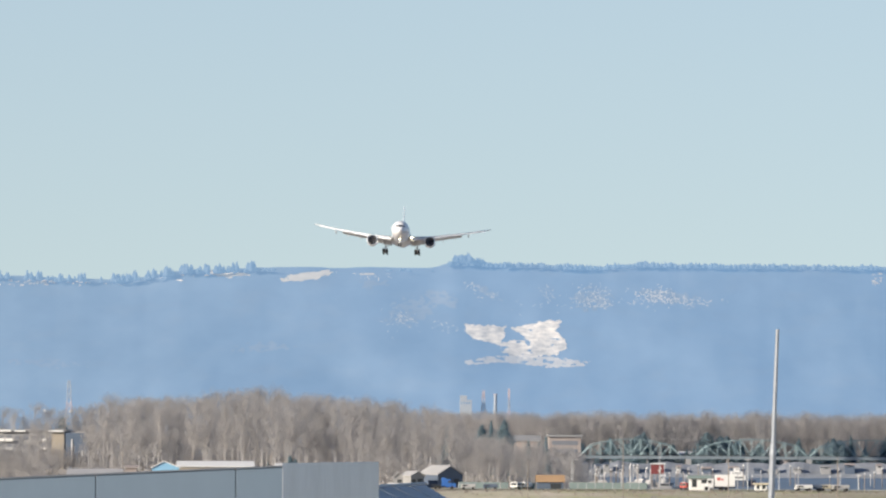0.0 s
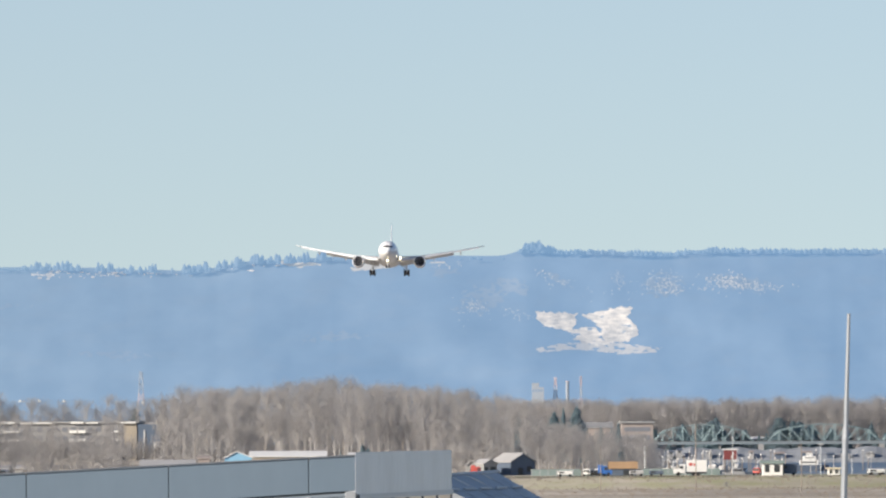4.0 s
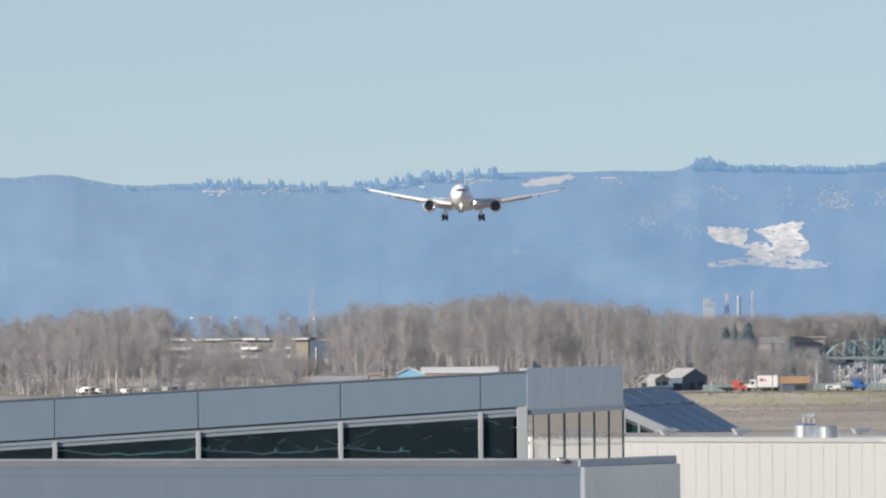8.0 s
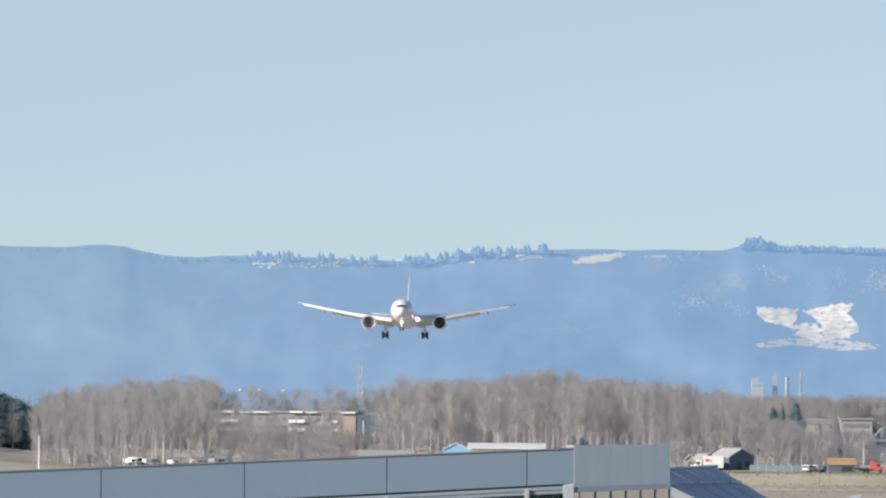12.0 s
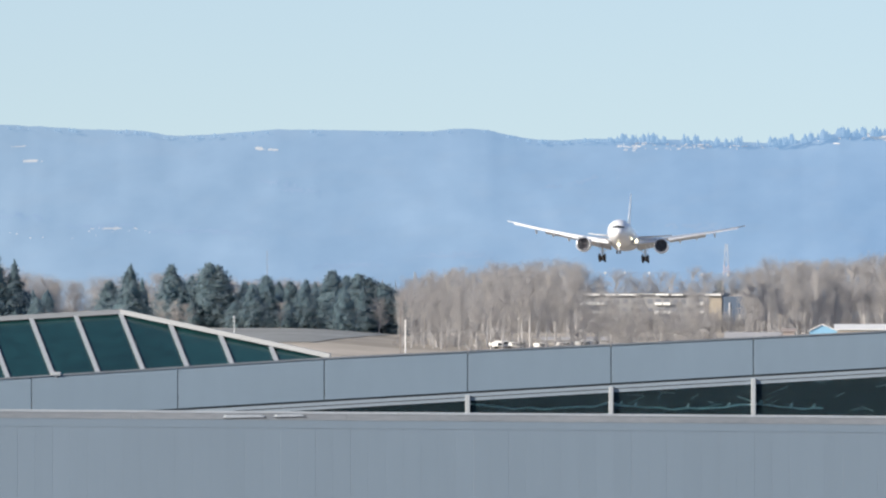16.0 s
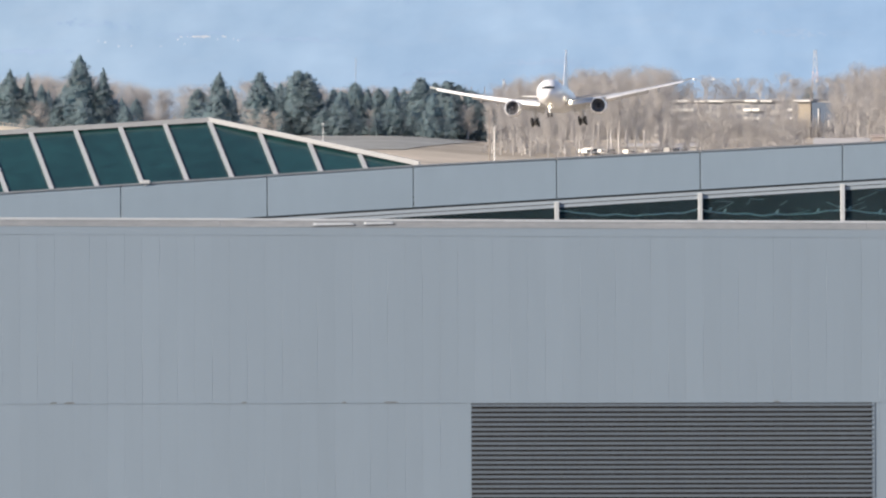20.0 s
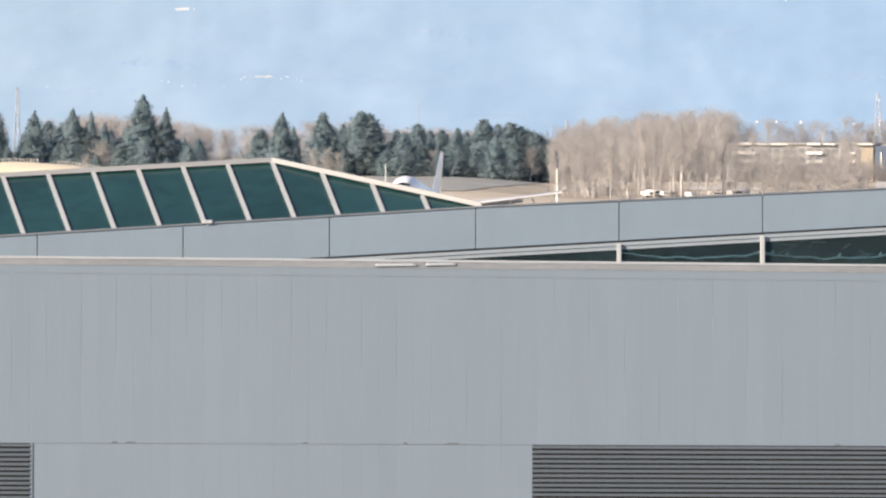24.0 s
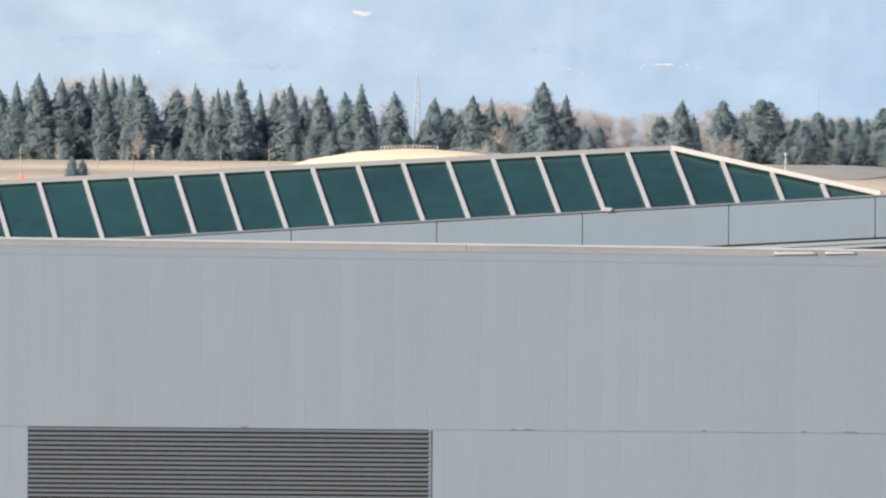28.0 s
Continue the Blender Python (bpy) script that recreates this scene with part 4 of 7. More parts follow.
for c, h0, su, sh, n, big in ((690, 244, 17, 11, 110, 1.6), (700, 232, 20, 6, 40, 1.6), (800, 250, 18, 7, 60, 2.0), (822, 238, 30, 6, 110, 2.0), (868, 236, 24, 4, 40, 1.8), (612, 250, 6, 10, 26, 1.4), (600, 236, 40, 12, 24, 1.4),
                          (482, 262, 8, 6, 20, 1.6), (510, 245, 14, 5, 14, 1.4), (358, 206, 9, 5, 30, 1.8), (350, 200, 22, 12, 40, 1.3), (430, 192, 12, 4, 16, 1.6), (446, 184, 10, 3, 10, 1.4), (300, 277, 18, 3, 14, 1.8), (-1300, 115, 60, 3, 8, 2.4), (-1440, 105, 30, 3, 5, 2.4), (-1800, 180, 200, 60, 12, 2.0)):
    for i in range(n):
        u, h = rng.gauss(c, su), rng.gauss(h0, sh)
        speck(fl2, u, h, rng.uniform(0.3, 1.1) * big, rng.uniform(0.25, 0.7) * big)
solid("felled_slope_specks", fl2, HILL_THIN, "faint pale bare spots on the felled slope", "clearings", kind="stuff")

# ---- water and far shore ----
WATER = material("river_water", (0.12, 0.16, 0.21), 0.45, 0, 0.2, 0.01, 0.05)
WATER.node_tree.nodes["Principled BSDF"].inputs["Specular IOR Level"].default_value = 0.4
ws = Shape()
WZ = 4.2
ws.face(*[(at(u, 0, d).x, d, WZ) for u, d in ((540, 3105), (2600, 3105), (2600, 4420), (700, 4420))])
tagged(new("water", ws.data("water", WATER)), "dark blue river behind the levee", "river", kind="structure")
SHORE = material("far_shore_scrub", (0.25, 0.27, 0.30), 0.95, 0, 0.3, 0.05)
sh_ = Shape()
prev = None
rng = random.Random(31)
for i in range(90):
    u = lerp(640, 1900, i / 89)
    a, b = Vector((at(u, 0, 4230).x, 4230, 4)), Vector((at(u, 0, 4250).x, 4250, 9.2 + 1.4 * noise.noise((u / 40, 0, 3)) + rng.uniform(-0.3, 0.3)))
    c = Vector((b.x, 4500, 5))
    if prev:
        sh_.face(prev[0], a, b, prev[1]).face(prev[1], b, c, prev[2])
    prev = (a, b, c)
solid("far_bank", sh_, SHORE, "dark scrubby bank across the river", "riverbank", kind="structure")

# ---- levee road ----
ASPHALT = material("asphalt", (0.055, 0.055, 0.058), 0.9, 0, 0.2, 0.3)
YR = 3003.0
rd = Shape()
prev = None
for i in range(61):
    x = lerp(at(-560, 0, YR).x, at(2300, 0, YR).x, i / 60)
    a, b = Vector((x, YR - 6, ground_z(x, YR - 6) + 0.12)), Vector((x, YR + 6, ground_z(x, YR + 6) + 0.12))
    if prev:
        rd.face(prev[0], a, b, prev[1])
    prev = (a, b)
tagged(new("road", rd.data("road", ASPHALT)), "two-lane asphalt road along the levee top", "road", kind="structure")
# A grey sheet laid over the grass in place of the firs' shadow.
ap = Shape()


def slant(f, d):
    return lerp(-1330, lerp(-960, -822, (d - 3030) / 210), f)


for i in range(24):
    fa, fb = i / 24, (i + 1) / 24
    for da, db in ((3030, 3080), (3080, 3130), (3130, 3180), (3180, 3240)):
        ap.face(*[(at(u, 0, d).x, d, ground_z(at(u, 0, d).x, d) + 0.12) for u, d in ((slant(fa, da), da), (slant(fb, da), da), (slant(fb, db), db), (slant(fa, db), db))])
tagged(new("apron", ap.data("apron", material("fir_shade_grey", (0.27, 0.275, 0.26), 0.9, 0, 0.3, 0.06))), "grey ground strip painted as fir shade beyond the dry grass", "apron", kind="structure")
rw = Shape()
for x0, x1, y0, y1 in ((-900, -70, 2270, 2312),):
    rw.face((x0, y0, -8.1), (x1, y0 - 60, -8.1), (x1, y1 - 60, -8.1), (x0, y1, -8.1))
RUNWAY = material("runway_concrete", (0.22, 0.21, 0.20), 0.9, 0, 0.2, 0.1)
tagged(new("runway", rw.data("runway", RUNWAY)), "pale concrete runway across the airfield", "runway", kind="structure")

# ---- paints for the far things ----
P_WHITE = material("white_paint", (0.78, 0.77, 0.74), 0.5, 0, 0.06, 0.4)
P_CREAM = material("cream_paint", (0.62, 0.55, 0.42), 0.7, 0, 0.1, 0.4)
P_GREY = material("grey_cladding", (0.30, 0.30, 0.30), 0.8, 0, 0.15, 0.4)
P_DARK = material("dark_opening", (0.04, 0.045, 0.05), 0.5, 0, 0.1, 0.4)
# Window dark lifted in colour, as haze would lift it.
P_PANE = material("haze_paled_window", (0.19, 0.2, 0.225), 0.4, 0, 0.1, 0.4)
P_SLATE = material("blue_slate_wall", (0.10, 0.13, 0.18), 0.8, 0, 0.15, 0.4)
P_ANNEX = material("blue_grey_annex_wall", (0.10, 0.135, 0.19), 0.8, 0, 0.15, 0.4)
P_PALE = material("pale_roof_sheet", (0.45, 0.44, 0.43), 0.6, 0.1, 0.12, 0.3)
P_TAN = material("tan_roof", (0.45, 0.29, 0.16), 0.8, 0, 0.15, 0.4)
P_BROWN = material("brown_brick", (0.34, 0.295, 0.275), 0.9, 0, 0.15, 0.4)
P_SKYBLUE = material("sky_blue_wall", (0.24, 0.46, 0.64), 0.6, 0, 0.06, 0.4)
P_GREENF = material("green_mesh_fence", (0.20, 0.255, 0.25), 0.8, 0, 0.15, 0.4)
P_RED = material("red_paint", (0.56, 0.11, 0.09), 0.4, 0, 0.08, 0.4, coat=0.3)
P_MAROON = material("maroon_shed", (0.20, 0.05, 0.05), 0.7, 0, 0.1, 0.4)
P_BLUE = material("blue_truck_paint", (0.04, 0.14, 0.42), 0.35, 0, 0.08, 0.4, coat=0.3)
P_BRIDGE = material("bridge_green_paint", (0.27, 0.365, 0.385), 0.6, 0.1, 0.1, 0.2)
P_DECK = material("bridge_deck_steel", (0.20, 0.24, 0.27), 0.7, 0.1, 0.1, 0.2)
P_OCHRE = material("ochre_gable", (0.37, 0.325, 0.265), 0.85, 0, 0.12, 0.3)
P_ORANGE = material("orange_marker", (0.55, 0.17, 0.07), 0.6, 0, 0.1, 0.5)
P_SAND = material("pale_cover", (0.66, 0.58, 0.44), 0.9, 0, 0.10, 0.08, 0.1)


def curve_of(points, x):
    for (a, p), (b, q) in zip(points, points[1:]):
        if a <= x <= b:
            return lerp(p, q, (x - a) / (b - a))
    return points[0][1] if x < points[0][0] else points[-1][1]


def on_ground(u, d, sink=0.1):
    x = at(u, 0, d).x
    return Vector((x, d, ground_z(x, d) - sink))


def height_to(u, h, d):
    """How far elevation h lies above the ground there."""
    return at(u, h, d).z - on_ground(u, d, 0).z


def gable_house(name, u0, u1, d, h_eave, h_ridge, wall, roof, label, deep=9.0, ridge_at=0.5, openings=(), along=False, turn=0):
    """A gabled building facing the viewer; along=True shows the long roof side."""
    b = on_ground((u0 + u1) / 2, d)
    w = (at(u1, 0, d).x - at(u0, 0, d).x - deep * math.sin(radians(turn))) / math.cos(radians(turn))
    e, r = height_to(u0, h_eave, d) + 0.1, height_to(u0, h_ridge, d) + 0.1
    t = thing(name, pose(*b, 0, 0, turn), label, name.replace("_", " "))
    part("wall", Shape().box(-w / 2, 0, 0, w / 2, deep, e), wall, t)
    if along:
        o = 0.4
        part("roof", Shape().prism([(-w / 2 - o, -o, e), (w / 2 + o, -o, e), (w / 2 + o, deep / 2, r), (-w / 2 - o, deep / 2, r)], [(-w / 2 - o, -o, e + 0.2), (w / 2 + o, -o, e + 0.2), (w / 2 + o, deep / 2, r + 0.2), (-w / 2 - o, deep / 2, r + 0.2)]), roof, t)
        part("roof", Shape().prism([(-w / 2 - o, deep + o, e), (-w / 2 - o, deep / 2, r), (w / 2 + o, deep / 2, r), (w / 2 + o, deep + o, e)], [(-w / 2 - o, deep + o, e + 0.2), (-w / 2 - o, deep / 2, r + 0.2), (w / 2 + o, deep / 2, r + 0.2), (w / 2 + o, deep + o, e + 0.2)]), roof, t)
    else:
        px = lerp(-w / 2, w / 2, ridge_at)
        part("gable", Shape().prism([(-w / 2, 0, e), (w / 2, 0, e), (px, 0, r)], [(-w / 2, deep, e), (w / 2, deep, e), (px, deep, r)]), wall, t)
        for a in (-w / 2 - 0.3, w / 2 + 0.3):
            part("roof", Shape().prism([(a, -0.4, e - 0.05), (px, -0.4, r + 0.02), (px, -0.4, r + 0.24), (a, -0.4, e + 0.17)], [(a, deep + 0.4, e - 0.05), (px, deep + 0.4, r + 0.02), (px, deep + 0.4, r + 0.24), (a, deep + 0.4, e + 0.17)]), roof, t)
    for x0, x1, z0, z1 in openings:
        part("opening", Shape().box(lerp(-w / 2, w / 2, x0), -0.06, z0 * e, lerp(-w / 2, w / 2, x1), 0.02, z1 * e), P_DARK, t)
    return t


gable_house("boat_hut", 343, 362, 3062, -77, -69, P_GREY, P_PALE, "small grey hut with a pale roof", 6, 0.4, ((0.3, 0.7, 0, 0.8),))
gable_house("boat_hut", 364, 405, 3060, -75, -67, P_GREY, P_PALE, "grey hut with a pale roof and dark doors", 4.6, 0.5, ((0.08, 0.34, 0, 0.75), (0.5, 0.9, 0, 0.8)), turn=32)
gable_house("dark_shed", 404, 480, 3066, -72, -57, P_SLATE, P_PALE, "slate-blue gabled shed with a pale roof", 8.6, 0.5, ((0.3, 0.5, 0, 0.6), (0.65, 0.85, 0.3, 0.7)), turn=32)
gable_house("tan_roofed_hut", 596, 642, 3052, -84, -73, P_SLATE, P_TAN, "low hut with a broad tan roof", 8, openings=((0.5, 0.9, 0, 0.8),), along=True)
gable_house("blue_hut", -84, -36, 3030, -62, -51, P_SKYBLUE, P_WHITE, "sky-blue hut with a white gable roof", 9, 0.45, ((0.2, 0.35, 0.2, 0.7),))
gable_house("long_shed", -38, 94, 3045, -60, -51, P_OCHRE, P_WHITE, "long low shed with a pale sheet roof", 14, along=True)
gable_house("long_shed", -232, -138, 3020, -78, -66, P_GREY, P_PALE, "long grey shed with a pale sheet roof", 16, along=True)
gable_house("long_shed", -560, -440, 3160, -79, -74, P_GREY, P_PALE, "low open shed above parked vans", 8, along=True)
gable_house("brown_shed", -131, -111, 3015, -63, -59, P_BROWN, P_BROWN, "small dark brown shed", 4, along=True)
gable_house("tan_roofed_hut", -1262, -1228, 3180, -48, -38, P_BROWN, P_TAN, "hut with a tan roof among the firs", 8, 0.5)


def kiosk(u0, u1, d, h1, label, roof):
    b = on_ground((u0 + u1) / 2, d)
    w, t_ = at(u1, 0, d).x - at(u0, 0, d).x, height_to(u0, h1, d) + 0.1
    k = thing("kiosk", pose(*b), label, "kiosk")
    part("wall", chamfered(Shape().box(-w / 2, 0, 0, w / 2, 4, t_ * 0.8), "wall", P_WHITE, 0.05), P_WHITE, k)
    part("roof", Shape().box(-w / 2 - 0.4, -0.5, t_ * 0.8, w / 2 + 0.4, 4.5, t_), roof, k)
    for a, c in ((-0.38, -0.15), (0.08, 0.36)):
        part("window", Shape().box(a * w, -0.05, t_ * 0.25, c * w, 0.05, t_ * 0.72), P_DARK, k)


kiosk(864, 900, 3022, -71, "white kiosk with dark windows and a green flat roof", P_GREENF)
kiosk(980, 1001, 3022, -84, "low cream kiosk beside the road", P_CREAM)
for u0, u1, ht, d in ((457, 545, 12, 3044), (552, 592, 11, 3044), (652, 790, 12, 3048)):
    f = thing("mesh_fence", pose(0, 0, 0), "green mesh fence along the road", "fence", "mesh fences")
    n = max(3, int((u1 - u0) / 14))
    for i in range(n):
        a, b = on_ground(lerp(u0, u1, i / n), d, 0), on_ground(lerp(u0, u1, (i + 1) / n), d, 0)
        hh = ht * UNIT * d
        part("fence_panel", Shape().prism([(a.x + 0.08, d, a.z + 0.1), (b.x - 0.08, d, b.z + 0.1), (b.x - 0.08, d + 0.06, b.z + 0.1), (a.x + 0.08, d + 0.06, a.z + 0.1)], [(a.x + 0.08, d, a.z + hh), (b.x - 0.08, d, b.z + hh), (b.x - 0.08, d + 0.06, b.z + hh), (a.x + 0.08, d + 0.06, a.z + hh)]), P_GREENF, f)
        part("post", Shape().bar((a.x, d, a.z - 0.2), (a.x, d, a.z + hh + 0.1), 0.06), POLE, f)
# maroon shed on piles, over the water
b = Vector((at(808, 0, 3300).x, 3300, WZ - 1))
t = thing("pile_shed", pose(*b), "maroon boat shed standing on piles", "shed")
zt4 = at(808, -50, 3300).z - b.z
zb4 = at(808, -69, 3300).z - b.z
part("wall", Shape().box(-1.7, 0, zb4, 1.7, 4, zt4 - 0.3), P_MAROON, t)
part("roof", Shape().box(-2.0, -0.3, zt4 - 0.3, 2.0, 4.3, zt4), P_WHITE, t)
for dx in (-1.4, -0.4, 0.6, 1.5):
    part("pile", Shape().bar((dx, 0.3, 0), (dx, 0.3, zb4), 0.14), WOOD_POLE, t)
# marina: piles, boats
rng = random.Random(44)
for i in range(70):
    u, d = rng.uniform(672, 900) if i < 52 else rng.uniform(900, 1230), rng.uniform(3150, 3600)
    top = rng.uniform(-74, -52)
    m = pose(at(u, 0, d).x, d, WZ - 1.2)
    p = thing("mooring_pile", m, "pale mooring pile standing in the river", "pile", "mooring piles")
    part("shaft", Shape().bar((0, 0, 0), (0, 0, at(u, top, d).z - WZ + 1.2), 0.13, 0.11), WOOD_POLE if i % 3 else P_PALE, p)
    part("pile_cap", Shape().bar((0, 0, at(u, top, d).z - WZ + 1.2), (0, 0, at(u, top, d).z - WZ + 1.75), 0.2, 0.03), P_WHITE, p)


def boat(m, size, label, hull_mat):
    b = thing("moored_boat", m, label, "boat", "moored boats")
    L, W = 4.0 * size, 1.4 * size
    part("hull", Shape().loft([[(L * x, W * y * k, 1.3 * size * z) for x, y in ((-1, 0.8), (-1, -0.8), (0.3, -1), (1.1, 0), (0.3, 1))] for k, z in ((0.7, -0.3), (1, 0.6), (1.05, 0.75))]), hull_mat, b)
    cb = part("cabin", Shape().prism([(-0.6 * L, -0.6 * W, 0.9 * size), (0.3 * L, -0.5 * W, 0.9 * size), (0.3 * L, 0.5 * W, 0.9 * size), (-0.6 * L, 0.6 * W, 0.9 * size)], [(-0.55 * L, -0.5 * W, 2.1 * size), (0.1 * L, -0.4 * W, 2.1 * size), (0.1 * L, 0.4 * W, 2.1 * size), (-0.55 * L, 0.5 * W, 2.1 * size)]), P_PALE, b)
    part("cabin_window", Shape().box(-0.5 * L, -0.62 * W, 1.35 * size, 0.12 * L, -0.5 * W, 1.8 * size), P_DARK, cb)
    part("mast", Shape().bar((-0.1 * L, 0, 2.0 * size), (-0.1 * L, 0, (2.5 + 3.5 * rng.random()) * size), 0.07), P_WHITE, b)
    return b


for i in range(18):
    u, d = (rng.uniform(675, 830) if i < 17 else rng.uniform(840, 1200)), rng.uniform(3200, 3700)
    boat(pose(at(u, 0, d).x, d, WZ, 0, 0, rng.uniform(0, 360)), rng.uniform(0.6, 1.1), "pale cabin boat moored in the river", P_PALE)
big = thing("river_vessel", pose(at(948, 0, 3500).x, 3500, WZ), "white vessel with stacked decks moored in the river", "boat")
part("hull", Shape().loft([[(5 * x, 2 * y * k, z) for x, y in ((-1, 0.8), (-1, -0.8), (0.5, -1), (1.1, 0), (0.5, 1))] for k, z in ((0.8, -0.5), (1, 1.6), (1.05, 1.8))]), P_SLATE, big)
for w, z0, z1 in ((3.0, 1.8, 3.2), (2.0, 3.2, 4.4), (1.0, 4.4, 5.3)):
    dk = part("deck_house", chamfered(Shape().box(-w, -1.5, z0, w * 0.8, 1.5, z1), "deck_house", P_WHITE, 0.1), P_WHITE, big)
    part("window_band", Shape().box(-w * 0.8, -1.54, z0 + 0.6, w * 0.6, -1.48, z1 - 0.4), P_DARK, dk)

# houses on the far bank
rng = random.Random(52)
for i in range(22):
    u = lerp(690, 1560, i / 21) + rng.uniform(-14, 14)
    w, t_ = rng.uniform(0.7, 1.9), rng.uniform(0.5, 1.0)
    v = thing("far_house", pose(at(u, 0, 4236).x, 4236, 7.4 + rng.uniform(-1.0, 0.6)), "small pale house on the far bank", "house", "far bank houses")
    part("wall", Shape().box(-w, 0, -2.5, w, 5, t_), rng.choice((P_PALE, P_GREY, P_GREY, P_SLATE)), v)
    part("roof", Shape().prism([(-w - 0.3, -0.4, t_), (w + 0.3, -0.4, t_), (w + 0.3, 5.4, t_), (-w - 0.3, 5.4, t_)], [(-w, 2.4, t_ + 0.7), (w, 2.4, t_ + 0.7), (w, 2.6, t_ + 0.7), (-w, 2.6, t_ + 0.7)]), rng.choice((P_GREY, P_SLATE, P_BROWN)), v)
    part("window", Shape().box(-w * 0.5, -0.05, 0.2, w * 0.4, 0.02, t_ * 0.7), P_DARK, v)

for u, w in ((851, 4.2), (885, 3.2), (1330, 4.5)):
    v = thing("far_building", pose(at(u, 0, 4310).x, 4310, 3), "long white building beyond the bridge", "building", "far white buildings")
    zt_ = at(u, -33, 4310).z - 3
    part("wall", Shape().box(-w, 0, 0, w, 6, zt_), P_SLATE, v)
    part("roof", Shape().prism([(-w - 0.2, -0.3, zt_), (w + 0.2, -0.3, zt_), (w + 0.2, 6.3, zt_), (-w - 0.2, 6.3, zt_)], [(-w, 2.8, zt_ + 0.8), (w, 2.8, zt_ + 0.8), (w, 3.2, zt_ + 0.8), (-w, 3.2, zt_ + 0.8)]), P_WHITE, v)
    for k in range(4):
        part("window", Shape().box(-w * 0.85 + k * w * 0.45, -0.05, zt_ - 1.0, -w * 0.85 + k * w * 0.45 + 0.7, 0.02, zt_ - 0.35), P_DARK, v)

# ---- truss bridge ----
DBR = 4260.0
bridge = thing("truss_bridge", pose(0, 0, 0), "long green steel truss bridge over the river", "bridge")


def bp(u, h, y=0.0):
    v = at(u, h, DBR)
    return Vector((v.x, v.y + y, v.z))


part("deck", Shape().prism([bp(640, -42), bp(1700, -43), bp(1700, -43, 9), bp(640, -42, 9)], [bp(640, -37), bp(1700, -38), bp(1700, -38, 9), bp(640, -37, 9)]), P_DECK, bridge)
part("road_deck", Shape().box(bp(640, 0).x, DBR + 1, bp(640, -37).z + 0.02, bp(1700, 0).x, DBR + 8, bp(640, -37).z + 0.25), ASPHALT, bridge)
for ua, ub in ((672, 849), (875, 1073), (1077, 1276), (1290, 1488)):
    n = 10
    sp_ = [(lerp(ua, ub, i / n), -27 + 19.5 * math.sin(math.pi * i / n) ** 0.75 if 0 < i < n else -37) for i in range(n + 1)]
    for y in (0, 8):
        for i in range(n):
            (u0, h0), (u1, h1) = sp_[i], sp_[i + 1]
            part("top_chord", Shape().bar(bp(u0, h0, y), bp(u1, h1, y), 0.17, n=4), P_BRIDGE, bridge)
            if i:
                part("upright", Shape().bar(bp(u0, -38, y), bp(u0, h0, y), 0.095, n=4), P_BRIDGE, bridge)
            if 0 < i < n - 1:
                a, c = ((u0, h0), (u1, -37)) if i < n / 2 else ((u0, -37), (u1, h1))
                part("diagonal", Shape().bar(bp(*a, y), bp(*c, y), 0.1, n=4), P_BRIDGE, bridge)
for u in (662, 862, 1075, 1283, 1500):
    a = bp(u, -42, 1)
    part("pier", Shape().box(a.x - 1.0, DBR, 2, a.x + 1.0, DBR + 9, a.z), P_GREY, bridge)
for u in (725, 790, 930, 1010):
    a = bp(u, -42, 1)
    part("pier", Shape().box(a.x - 0.3, DBR + 1, 2, a.x + 0.3, DBR + 8, a.z), P_GREY, bridge)

